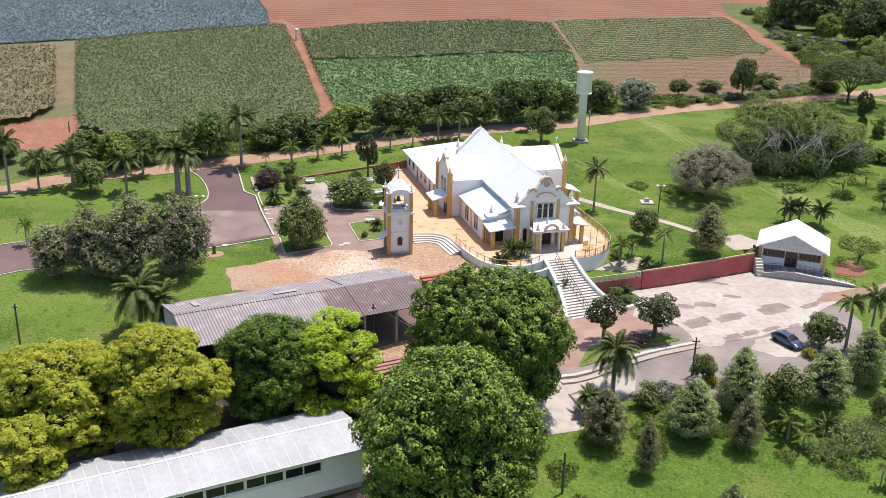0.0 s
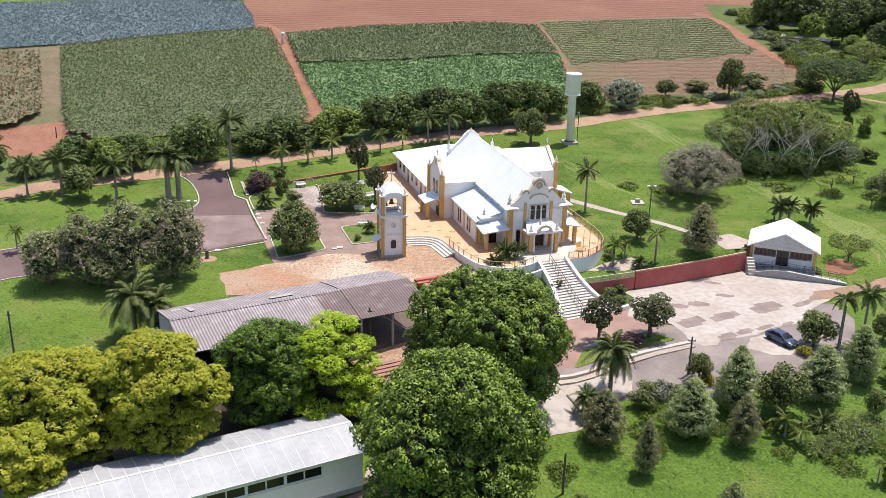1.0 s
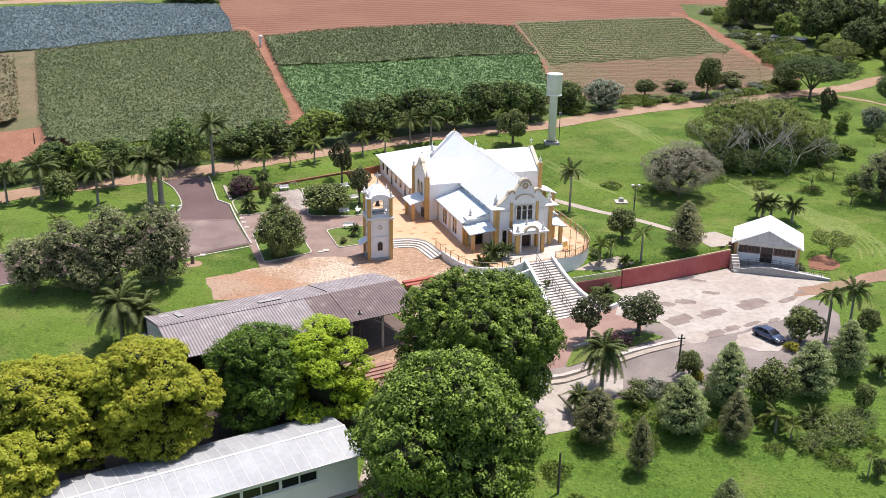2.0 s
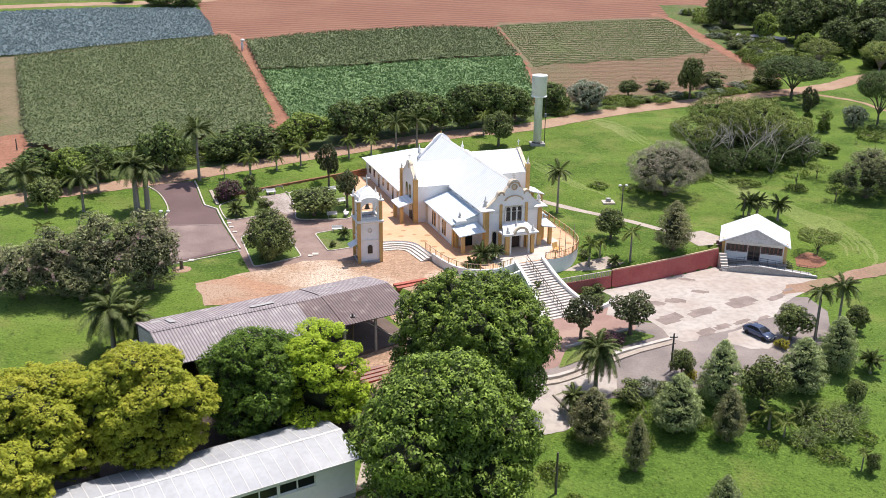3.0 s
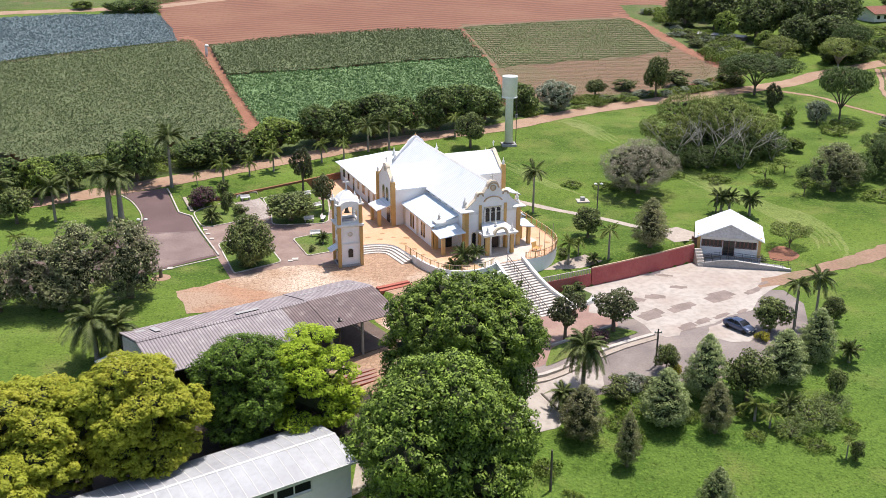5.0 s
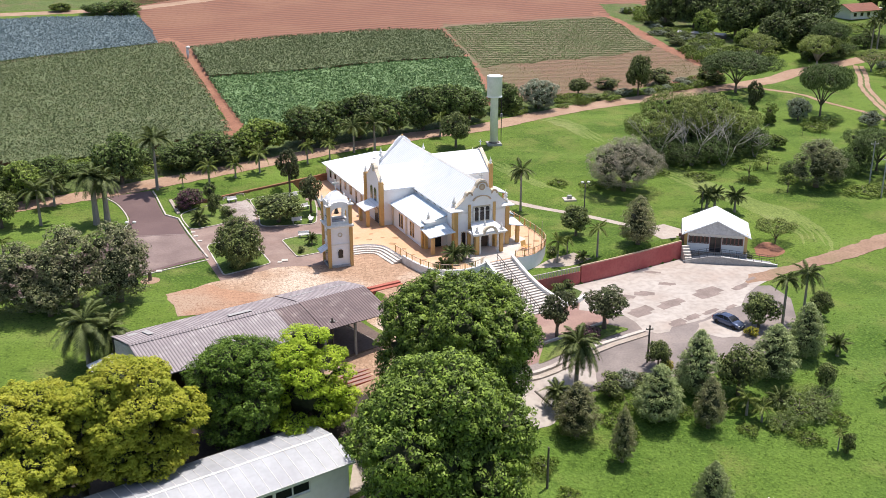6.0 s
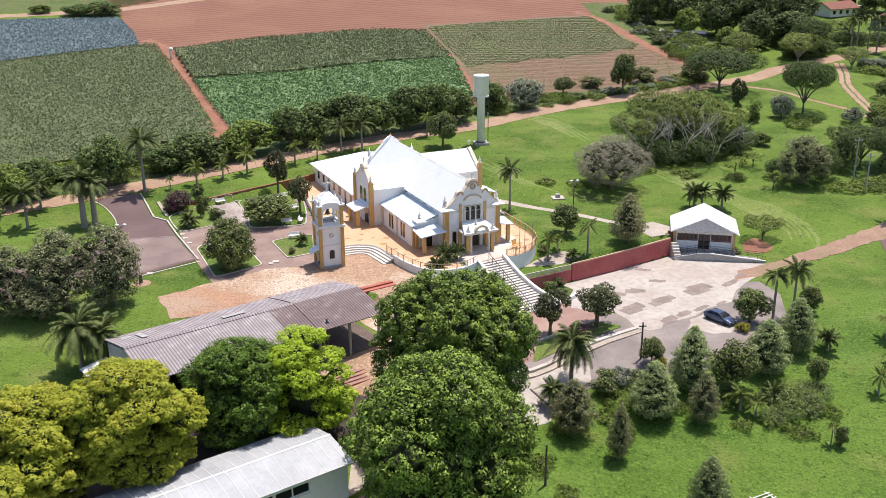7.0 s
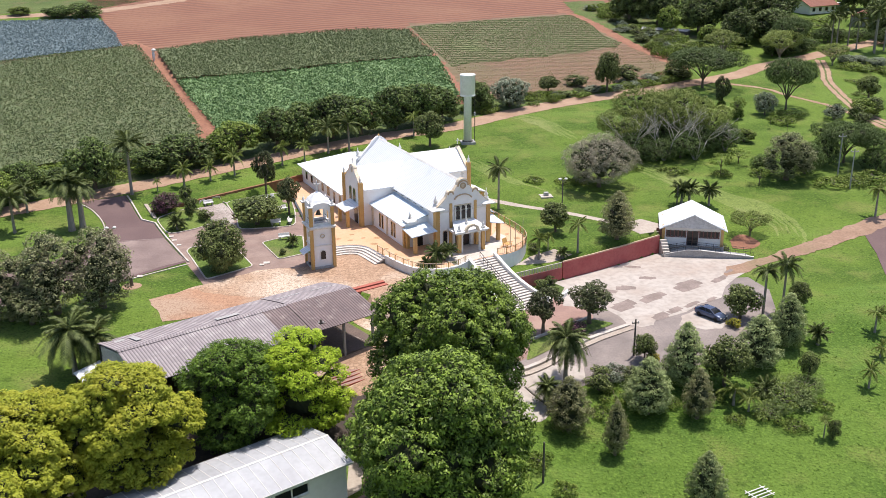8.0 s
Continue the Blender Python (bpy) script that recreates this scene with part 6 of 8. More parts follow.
def build_car(m):
    car = thing("car", "dark blue-grey parked sedan on the parking lot", "car", m)
    paint = plain("car_paint", (0.1, 0.13, 0.215), 0.2, 0.5)
    def loft(rows):
        g = Geo()
        n = len(rows[0])
        g.v = [p for r in rows for p in r]
        for j in range(len(rows) - 1):
            g.f += [(j * n + i, j * n + (i + 1) % n, (j + 1) * n + (i + 1) % n, (j + 1) * n + i) for i in range(n)]
        g.f += [tuple(range(n))[::-1], tuple(range(len(g.v) - n, len(g.v)))]
        return g

    hull = []
    for x, w, z in ((-2.22, 0.62, 0.84), (-2.15, 0.74, 0.95), (-1.9, 0.81, 1.01), (-1.5, 0.85, 1.02), (-0.5, 0.87, 0.99), (0.9, 0.86, 0.98), (1.5, 0.83, 0.9), (1.95, 0.77, 0.8), (2.15, 0.68, 0.7), (2.22, 0.55, 0.6)):
        half = [(w * 0.93, 0.27), (w, 0.5), (w * 0.99, z - 0.14), (w * 0.93, z - 0.04), (w * 0.75, z), (w * 0.3, z + 0.02)]
        hull.append([(x, -y, k) for y, k in half] + [(x, y, k) for y, k in half[::-1]])
    part("body", loft(hull), paint, car, "dark blue-grey body", True)
    cabin = []
    for x, w, z in ((-1.75, 0.7, 0.99), (-1.35, 0.65, 1.24), (-0.95, 0.61, 1.4), (-0.3, 0.6, 1.44), (0.2, 0.61, 1.41), (0.65, 0.66, 1.2), (1.08, 0.72, 0.97)):
        half = [(0.79, 0.94), (w, z - 0.03), (w * 0.8, z), (w * 0.3, z + 0.02)]
        cabin.append([(x, -y, k) for y, k in half] + [(x, y, k) for y, k in half[::-1]])
    part("windows", loft(cabin), GLASS, car, "dark tinted glass")
    top = []
    for x, w, z in ((-1.15, 0.6, 1.345), (-0.95, 0.63, 1.415), (-0.3, 0.63, 1.46), (0.2, 0.63, 1.43), (0.32, 0.6, 1.38)):
        half = [(w, z - 0.06), (w * 0.82, z), (w * 0.3, z + 0.02)]
        top.append([(x, -y, k) for y, k in half] + [(x, y, k) for y, k in half[::-1]])
    g = loft(top)
    for side in (-1, 1):
        g.tube([(1.08, side * 0.77, 0.97), (0.68, side * 0.69, 1.2), (0.22, side * 0.62, 1.4)], [0.045] * 3, 5)
        g.tube([(-1.77, side * 0.76, 0.98), (-1.38, side * 0.68, 1.24), (-0.97, side * 0.62, 1.39)], [0.07] * 3, 5)
        g.tube([(-0.35, side * 0.8, 0.97), (-0.4, side * 0.62, 1.41)], [0.04, 0.04], 5)
    part("roof", g, paint, car)
    rubber, rim = plain("rubber", (0.015, 0.015, 0.015), 0.9), plain("wheel_rim", (0.4, 0.4, 0.42), 0.35, 0.8)
    for x in (-1.35, 1.38):
        for side in (-1, 1):
            ty = part("tyre", Geo().lathe(0, 0, [(0.22, -0.1), (0.31, -0.1), (0.325, -0.04), (0.325, 0.06), (0.31, 0.1), (0.22, 0.1)], 18), rubber, car, "black tyre", True)
            ty.matrix_basis = pose(x, side * 0.78, 0.325, 90 * side, 0, 0)
            part("rim", Geo().lathe(0, 0, [(0.22, -0.09), (0.2, -0.06), (0.06, -0.09)], 12), rim, ty)
    for side in (-1, 1):
        part("headlight", Geo().box(2.12, 2.21, side * 0.62 - 0.16, side * 0.62 + 0.16, 0.6, 0.72), LAMPWHITE, car)
        part("tail_light", Geo().box(-2.2, -2.11, side * 0.62 - 0.16, side * 0.62 + 0.16, 0.68, 0.84), plain("red_lens", (0.3, 0.02, 0.02), 0.3), car)
        part("mirror", Geo().box(0.62, 0.78, *sorted((side * 0.86, side * 1.0)), 0.95, 1.08), paint, car)
    part("front_plate", Geo().box(2.2, 2.235, -0.2, 0.2, 0.42, 0.54), TRIMW, car)
    return car


build_car(pose(36.75, 100.1, 0.06, 0, 0, -61) @ Matrix.Scale(0.87, 4))

# ---- lamps, poles, benches and slabs ----


def lamp_post(x, y, high, label="dark lamp post with a pale double head"):
    ob = thing("lamp_post", label, "lamp post", pose(x, y, land(x, y)), "lamp posts")
    part("pole", Geo().lathe(0, 0, [(0.14, -0.2), (0.1, 0.6), (0.075, high - 0.1)], 8), IRON, ob, "", True)
    part("arm", Geo().tube([(-0.45, 0, high - 0.05), (0, 0, high - 0.2), (0.45, 0, high - 0.05)], [0.04] * 3, 5), IRON, ob)
    for side in (-1, 1):
        part("lamp_head", Geo().lathe(side * 0.45, 0, [(0.1, high - 0.12), (0.24, high), (0.26, high + 0.1), (0.1, high + 0.2)], 10), LAMPWHITE, ob, "pale lamp head", True)
    return ob


lamp_post(28.1, 133.9, 5.6)
lamp_post(-33.6, 118.0, 7.0)


def utility_pole(x, y, high, arm=0.0, label="weathered wooden utility pole in the grass", wood=POLE):
    ob = thing("utility_pole", label, "pole", pose(x, y, land(x, y)), "poles")
    part("shaft", Geo().lathe(0, 0, [(0.13, -0.3), (0.12, 0.5), (0.09, high)], 8), wood, ob)
    if arm:
        part("arm", Geo().box(-arm, arm, -0.05, 0.05, high - 0.5, high - 0.4), wood, ob)
        for s in (-1, 1):
            part("insulator", Geo().lathe(s * arm * 0.85, 0, [(0.05, high - 0.4), (0.06, high - 0.28), (0.02, high - 0.22)], 6), LAMPWHITE, ob)
    return ob


utility_pole(-46.5, 92.2, 5.6, 0.25, "leaning weathered pole with a small box in the grass")
utility_pole(9.3, 74.2, 4.2, 0.0)
utility_pole(24.6, 92.9, 4.4, 0.4)
utility_pole(43.0, 99.2, 5.0)
utility_pole(-9.4, 95.3, 4.9, 0.25, "short weathered pole with a service cable before the shed")
ob = thing("service_cable", "thin pale cable slung down from a pole", "cable")
part("cable", Geo().tube([(-9.4, 95.3, 5.35), (-6.2, 95.9, 3.2), (-2.9, 96.6, 0.95)], [0.025] * 3, 4), KERB, ob)
utility_pole(79.1, 145.0, 7.2, 0.7, "pale grey utility pole in the grass", CONCRETE)
utility_pole(77.8, 139.0, 6.6, 0.7, "pale grey utility pole in the grass", CONCRETE)
utility_pole(-70, 168, 2.0)
utility_pole(46.4, 134.5, 3.4)


def bench(x, y, turn):
    ob = thing("garden_bench", "plain white concrete garden bench", "bench", pose(x, y, land(x, y) + 0.12, 0, 0, turn), "garden benches")
    part("seat", Geo().box(-0.75, 0.75, -0.22, 0.22, 0.38, 0.46), BENCH, ob)
    part("backrest", Geo().slab([(0.22, 0.46), (0.28, 0.46), (0.36, 0.82), (0.3, 0.82)], "x", -0.75, 0.75), BENCH, ob)
    for s in (-1, 1):
        part("leg", Geo().box(s * 0.56 - 0.07, s * 0.56 + 0.07, -0.18, 0.18, 0, 0.38), CONCRETE, ob)


for x, y, turn in ((-24.2, 148.6, 25), (-14.8, 149.8, 20), (-12.9, 143.4, 35), (-14.0, 137.0, 5), (-12.9, 130.3, 5), (-11.9, 137.6, 80)):
    bench(x, y, turn)


def low_slab(x, y, size, label):
    ob = thing("ground_slab", label, "slab", pose(x, y, land(x, y)))
    part("pad", Geo().box(-size, size, -size, size, -0.2, 0.12), KERB, ob)
    if size > 0.5:
        part("block", Geo().box(-size * 0.35, size * 0.35, -size * 0.35, size * 0.35, 0.12, 0.65), CONCRETE, ob)


low_slab(28.2, 143.2, 0.95, "small concrete slab with a block on the lawn")
low_slab(-15.3, 121.2, 0.4, "low pale marker stone on the path")
for x, y in ((-28.6, 134.6), (-28.0, 132.8), (-27.2, 130.6), (-15.9, 120.6)):
    low_slab(x, y, 0.3, "small pale stepping stone on the garden path")
low_slab(-31.0, 119.2, 0.35, "low white marker on the grass verge")
ob = thing("tree_stump", "short dark stump in a bare ring of soil", "stump", pose(-31.6, 116.0, land(-31.6, 116.0)))
part("stump", Geo().lathe(0, 0, [(0.3, -0.1), (0.24, 0.3), (0.22, 1.2), (0.1, 1.25)], 9), BARK, ob)
part("soil_ring", Geo().lathe(0, 0, [(1.2, 0.02), (1.1, 0.07), (0.3, 0.1)], 16), DIRT, ob)
for i, (x, y) in enumerate(((17.3, 118.7), (18.6, 119.9), (16.3, 117.4))):
    ob = thing("flagpole", "slender metal flagpole on the terrace edge", "flagpole", pose(x, y, TER - 0.6))
    part("pole", Geo().lathe(0, 0, [(0.05, 0), (0.035, 4.2), (0.05, 4.25)], 6), RAIL, ob)
ob = thing("wooden_chair", "small brown slatted chair on the terrace", "chair", pose(16.4, 119.4, TER + 0.03, 0, 0, 40))
for i in range(4):
    part("slat", Geo().box(-0.45, 0.45, -0.4 + 0.2 * i, -0.25 + 0.2 * i, 0.42, 0.46), OCHRE, ob)
part("backrest", Geo().slab([(0.38, 0.45), (0.44, 0.45), (0.62, 1.1), (0.56, 1.1)], "x", -0.45, 0.45), OCHRE, ob)
for sx in (-1, 1):
    for sy in (-1, 1):
        part("leg", Geo().box(sx * 0.4 - 0.03, sx * 0.4 + 0.03, sy * 0.35 - 0.03, sy * 0.35 + 0.03, 0, 0.42), OCHRE, ob)
ob = thing("scrap_frame", "pale metal frame lying on the grass", "frame", pose(28.7, 70.6, land(28.7, 70.6), 0, 0, 20))
for i in range(4):
    part("bar", Geo().tube([(-1.2, -0.6 + 0.4 * i, 0.2), (1.2, -0.7 + 0.4 * i, 0.25)], [0.05, 0.05], 5), TRIMW, ob)
for s in (-1, 1):
    part("rail", Geo().tube([(s * 0.9, -0.9, 0.22), (s * 0.9, 0.9, 0.22)], [0.05, 0.05], 5), TRIMW, ob)

# ---- far farmhouse and sheds ----
fh = thing("farmhouse", "far white farmhouse with a red tiled roof", "house", Matrix.Translation((146.5, 275.5, land(146.5, 275.5) - 0.2)) @ Matrix.Rotation(radians(20), 4, "Z") @ Matrix.Scale(0.8, 4))
part("wall", Geo().box(-7, 7, -4, 4, 0, 3.2), WHITE, fh)
for side in (-1, 1):
    part("roof", Geo().sheet([(-7.8, side * 4.9, 2.9), (7.8, side * 4.9, 2.9), (7.8, 0, 5.2), (-7.8, 0, 5.2)], 0.15), TILE, fh, "red tiled roof")
part("gable", Geo().slab([(-4, 3.2), (4, 3.2), (0, 4.9)], "x", -7, 7), WHITE, fh)
for i in range(4):
    part("window", Geo().box(-5.6 + 3.4 * i, -4.2 + 3.4 * i, -4.05, -4.002, 1.0, 2.3), GLASS, fh)
part("satellite_dish", Geo().lathe(8.4, -3.5, [(0.05, 1.6), (0.06, 3.2), (0.9, 3.5), (0.95, 3.55)], 12), TRIMW, fh)
fs = thing("farm_shed", "low farm shed with a brown tiled roof among the palms", "shed", Matrix.Translation((151, 257, land(151, 257) - 0.2)) @ Matrix.Rotation(radians(50), 4, "Z"))
part("wall", Geo().box(-4, 4, -2.6, 2.6, 0, 2.6), CONCRETE, fs)
for side in (-1, 1):
    part("roof", Geo().sheet([(-4.6, side * 3.3, 2.4), (4.6, side * 3.3, 2.4), (4.6, 0, 4.2), (-4.6, 0, 4.2)], 0.15), TILE, fs, "brown tiled roof")
ls = thing("low_greenhouse", "long low pale roof at the edge of the woods", "shed", Matrix.Translation((91, 253, land(91, 253))) @ Matrix.Rotation(radians(-42), 4, "Z"))
part("roof", Geo().slab([(-1.3, 1.0), (0, 1.5), (1.3, 1.0)], "x", -6.5, 6.5), CONCRETE, ls)
part("wall", Geo().box(-6.4, 6.4, -1.1, 1.1, 0, 1.0), POLE, ls)

mark = thing("field_marker", "tall white marker post with a bulging hood at the field corner", "marker", pose(-41.3, 240.2, land(-41.3, 240.2)))
part("post", Geo().lathe(0, 0, [(0.22, 0), (0.3, 0.8), (0.34, 1.6), (0.25, 2.2), (0.15, 2.3)], 8), TRIMW, mark, "", True)
part("hood", Geo().lathe(0.15, 0, [(0.2, 2.2), (0.5, 2.4), (0.55, 2.7), (0.2, 2.95)], 8), TRIMW, mark, "white hood", True)

# ---- plants ----


def leaf_cards(points, normals, size, slim, rng, fold=0.18):
    """Vertices and faces of small folded leaf cards at points, each facing roughly along its normal."""
    n = len(points)
    r = rng.normal(size=(n, 3))
    t = np.cross(normals, r)
    t /= np.linalg.norm(t, axis=1, keepdims=True) + 1e-9
    b = np.cross(normals, t)
    s = size * rng.uniform(0.65, 1.35, (n, 1))
    v = np.empty((n, 4, 3))
    v[:, 0] = points + t * s * 0.5
    v[:, 1] = points + b * s * slim * 0.5 - normals * s * fold
    v[:, 2] = points - t * s * 0.5
    v[:, 3] = points - b * s * slim * 0.5 - normals * s * fold
    return v.reshape(-1, 3), np.arange(4 * n).reshape(-1, 4)


def lump(c, r, rng, nu=12, nv=8):
    """A rough closed core that keeps a clump from being seen through; it carries the painted gap shade."""
    vs = [(c[0], c[1], c[2] - r[2])]
    for j in range(1, nv):
        for k in range(nu):
            a = math.pi * (j + rng.uniform(-0.3, 0.3)) / nv
            b = 2 * math.pi * (k + rng.uniform(-0.35, 0.35)) / nu
            q = rng.uniform(0.72, 1.2)
            vs.append((c[0] + q * r[0] * math.sin(a) * math.cos(b), c[1] + q * r[1] * math.sin(a) * math.sin(b), c[2] - q * r[2] * math.cos(a)))
    vs.append((c[0], c[1], c[2] + r[2]))
    fs = [(0, 1 + (k + 1) % nu, 1 + k) for k in range(nu)]
    for j in range(nv - 2):
        a = 1 + j * nu
        for k in range(nu):
            p, q, u, v = a + k, a + (k + 1) % nu, a + nu + (k + 1) % nu, a + nu + k
            fs += [(p, q, u), (p, u, v)]
    a = 1 + (nv - 2) * nu
    fs += [(a + k, a + (k + 1) % nu, len(vs) - 1) for k in range(nu)]
    return vs, fs


def crown_mesh(name, blobs, cores, cards, size, slim, material, seed, up=0.4, rough=0.6, low=-0.6, crisp=0.5):
    """A crown of leaf clumps. blobs: (centre, radii, share) of the clumps that carry leaves; cores: inner masses,
    coloured dark for the shade in the gaps.
    Leaves are shaded as parts of their clump, so that clumps read as soft forms."""
    rng = np.random.default_rng(seed)
    area = np.array([k * (r[0] * r[1] + r[0] * r[2]) for _, r, k in blobs])
    counts = np.maximum(4, (cards * area / area.sum()).astype(int))
    mid = np.mean([c for c, _, _ in blobs], axis=0)
    wide = np.max([np.abs(np.array(c) - mid) + np.array(r) for c, r, _ in blobs], axis=0)
    pts, nor, soft = [], [], []
    vs, fs, ns = [], [], []
    for (c, r, _), n in zip(blobs, counts):
        d = rng.normal(size=(int(n * 1.7) + 2, 3))
        d /= np.linalg.norm(d, axis=1, keepdims=True)
        d = d[d[:, 2] > low][:n]
        p = np.array(c) + d * np.array(r) * (1 - rng.uniform(-0.1, 0.62, (len(d), 1)) ** 2 * 1.2)
        out = (p - mid) / wide
        m = d + 0.5 * out + rng.normal(size=d.shape) * rough
        m[:, 2] += up
        s = d + 0.2 * out + rng.normal(size=d.shape) * 0.3 + crisp * m
        s[:, 2] += 0.1 + 0.5 * max(0.0, up - 0.5)
        pts.append(p)
        nor.append(m / np.linalg.norm(m, axis=1, keepdims=True))
        soft.append(s / np.linalg.norm(s, axis=1, keepdims=True))
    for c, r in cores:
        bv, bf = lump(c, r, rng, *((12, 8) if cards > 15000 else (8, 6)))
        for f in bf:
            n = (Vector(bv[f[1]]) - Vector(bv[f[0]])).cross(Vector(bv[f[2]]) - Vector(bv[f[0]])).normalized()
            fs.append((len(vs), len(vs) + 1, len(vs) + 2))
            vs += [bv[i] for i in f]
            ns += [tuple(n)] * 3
    v, f = leaf_cards(np.concatenate(pts), np.concatenate(nor), size, slim, rng)
    me = bpy.data.meshes.new(name)
    me.from_pydata(vs + v.tolist(), [], fs + (f + len(vs)).tolist())
    me.materials.append(material)
    me.materials.append(CORESHADE)
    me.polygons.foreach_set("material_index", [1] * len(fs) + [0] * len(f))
    me.polygons.foreach_set("use_smooth", [True] * len(me.polygons))
    me.normals_split_custom_set_from_vertices(ns + np.repeat(np.concatenate(soft), 4, axis=0).tolist())
    return me


def rosettes(w, h0, h1, seed, big=11, flat=0.75, reach=0.62, spacing=0.8, tall=1.0, core=0.56, deep=-0.45):
    """An uneven crown: some large masses inside a rounded outline, each set all over with tufts of leaves that stand clear of one another."""
    r = random.Random(seed)
    mid, half = (h0 + h1) / 2, (h1 - h0) / 2
    masses, blobs, cores = [], [], []
    for i in range(big):
        z = 1 - 1.8 * (i + 0.5) / big
        a = i * 2.39996 + r.uniform(-0.6, 0.6)
        q = math.sqrt(max(0.05, 1 - z * z))
        r1 = w * 0.5 * r.uniform(0.28, 0.46)
        k = reach * r.uniform(0.75, 1.25)
        c = Vector((w / 2 * q * k * math.cos(a), w / 2 * q * k * math.sin(a), mid + (half - r1 * flat * 0.9) * z * r.uniform(0.85, 1.08)))
        masses.append((c, r1, r1 * flat * tall))
    for i, (c, r1, rz) in enumerate(masses):
        cores.append((tuple(c), (r1 * core, r1 * core, rz * core)))
        out = Vector((c.x, c.y, (c.z - mid) * 0.9 + 0.25 * half)).normalized()
        n = max(5, int(4 * math.pi * r1 * (r1 + rz) / 2 / spacing**2))
        turn = r.uniform(0, 6.28)
        for k in range(n):
            z = 1 - 2 * (k + 0.5) / n
            q = math.sqrt(1 - z * z)
            a = turn + k * 2.39996 + r.uniform(-0.35, 0.35)
            d = Vector((q * math.cos(a), q * math.sin(a), z))
            if d.dot(out) < deep:
                continue
            s = r.uniform(0.9, 1.12)
            p = Vector((c.x + d.x * r1 * s, c.y + d.y * r1 * s, c.z + d.z * rz * s))
            if p.z < h0 * 0.5 + 0.05 or any(((p.x - e.x) / e1) ** 2 + ((p.y - e.y) / e1) ** 2 + ((p.z - e.z) / ez) ** 2 < 0.6 for j, (e, e1, ez) in enumerate(masses) if j != i):
                continue
            r2 = spacing * r.uniform(0.46, 0.8)
            blobs.append((tuple(p), (r2, r2, r2 * (0.55 + 0.3 * flat)), 1.0))
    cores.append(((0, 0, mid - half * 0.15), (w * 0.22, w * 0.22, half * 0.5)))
    return blobs, cores


def cone(w, h0, h1, count, seed, blunt=2.3):
    """A pointed crown of drooping clumps in loose tiers."""
    r = random.Random(seed)
    blobs, cores = [], []
    for i in range(count):
        t = (i + 0.5) / count
        q = (1 - t**blunt) ** 0.8 * w / 2 * (0.6 + 0.4 * min(1.0, 5 * t))
        a = i * 2.39996 + r.uniform(-0.6, 0.6)
        s = (0.06 + 0.05 * (1 - t)) * w * r.uniform(0.65, 1.3)
        k = max(0.0, q - s * 0.3) * r.uniform(0.75, 1.15)
        blobs.append(((k * math.cos(a), k * math.sin(a), h0 + (h1 - h0) * t + r.uniform(-0.2, 0.2)), (s * 1.2, s * 1.2, s * 0.7), 1.0))
    for t in (0.18, 0.42, 0.66):
        q = (1 - t**blunt) ** 0.9 * w * 0.33
        cores.append(((0, 0, h0 + (h1 - h0) * t), (q, q, (h1 - h0) * 0.17)))
    return blobs, cores


def trunk_geo(w, h, seed, forks=5, thick=None, fork_at=0.35):
    """A tapered trunk with limbs that reach into the crown."""
    r = random.Random(seed)
    k = thick or 0.03 * h + 0.05
    g = Geo()
    top = h * fork_at
    g.tube([(0, 0, -0.4), (0.02 * h * r.uniform(-1, 1), 0.02 * h * r.uniform(-1, 1), top * 0.5), (0, 0, top), (0.03 * w, 0.02 * w, h * 0.75)], [k * 1.35, k, k * 0.85, k * 0.25], 8)
    for i in range(forks):
        a = i * 2 * math.pi / forks + r.uniform(-0.4, 0.4)
        q = w * r.uniform(0.26, 0.42)
        z = h * r.uniform(0.6, 0.85)
        g.tube([(0, 0, top * r.uniform(0.75, 1.0)), (q * 0.4 * math.cos(a), q * 0.4 * math.sin(a), (top + z) / 2), (q * math.cos(a), q * math.sin(a), z)], [k * 0.6, k * 0.4, k * 0.12], 6)
    return g


PROTO = {}


def plant_kind(kind, name, label, category, w, h, crowns, bark, forks=5, fork_at=0.35, thick=None):
    """Two or three forms of one kind of tree, built once and set aside for copying."""
    PROTO[kind] = [name, label, category, w, h, [(mesh_of("trunk", trunk_geo(w, h, 11 + i, forks, thick, fork_at), bark, True), c) for i, c in enumerate(crowns)], 0]


def plant(kind, x, y, h, w, turn=None, sink=0.05, group=""):
    name, label, category, w0, h0, forms, used = PROTO[kind]
    PROTO[kind][6] += 1
    trunk, crown = forms[used % len(forms)]
    r = random.Random(int(x * 31 + y * 17))
    m = pose(x, y, land(x, y) - sink, 0, 0, r.uniform(0, 360) if turn is None else turn) @ Matrix.Diagonal((w / w0, w / w0, h / h0, 1))
    ob = thing(name, label, category, m, group)
    part("trunk", trunk, None, ob)
    part("crown", crown, None, ob)
    return ob


def crowns(kind, w, h0, h1, big, tuft, cards, size, slim, material, seeds, flat=0.75, reach=0.62, core=1.0, pointed=0, tall=1.0, low=-0.6, up=0.4, crisp=0.3):
    """The crowns of one kind, one for each seed; pointed: the clumps of a conifer."""
    made = []
    for s in seeds:
        blobs, inner = cone(w, h0, h1, pointed, s) if pointed else rosettes(w, h0, h1, s, big, flat, reach, w * tuft, tall)
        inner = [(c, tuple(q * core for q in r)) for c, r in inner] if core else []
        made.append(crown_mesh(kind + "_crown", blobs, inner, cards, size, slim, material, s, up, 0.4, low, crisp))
    return made


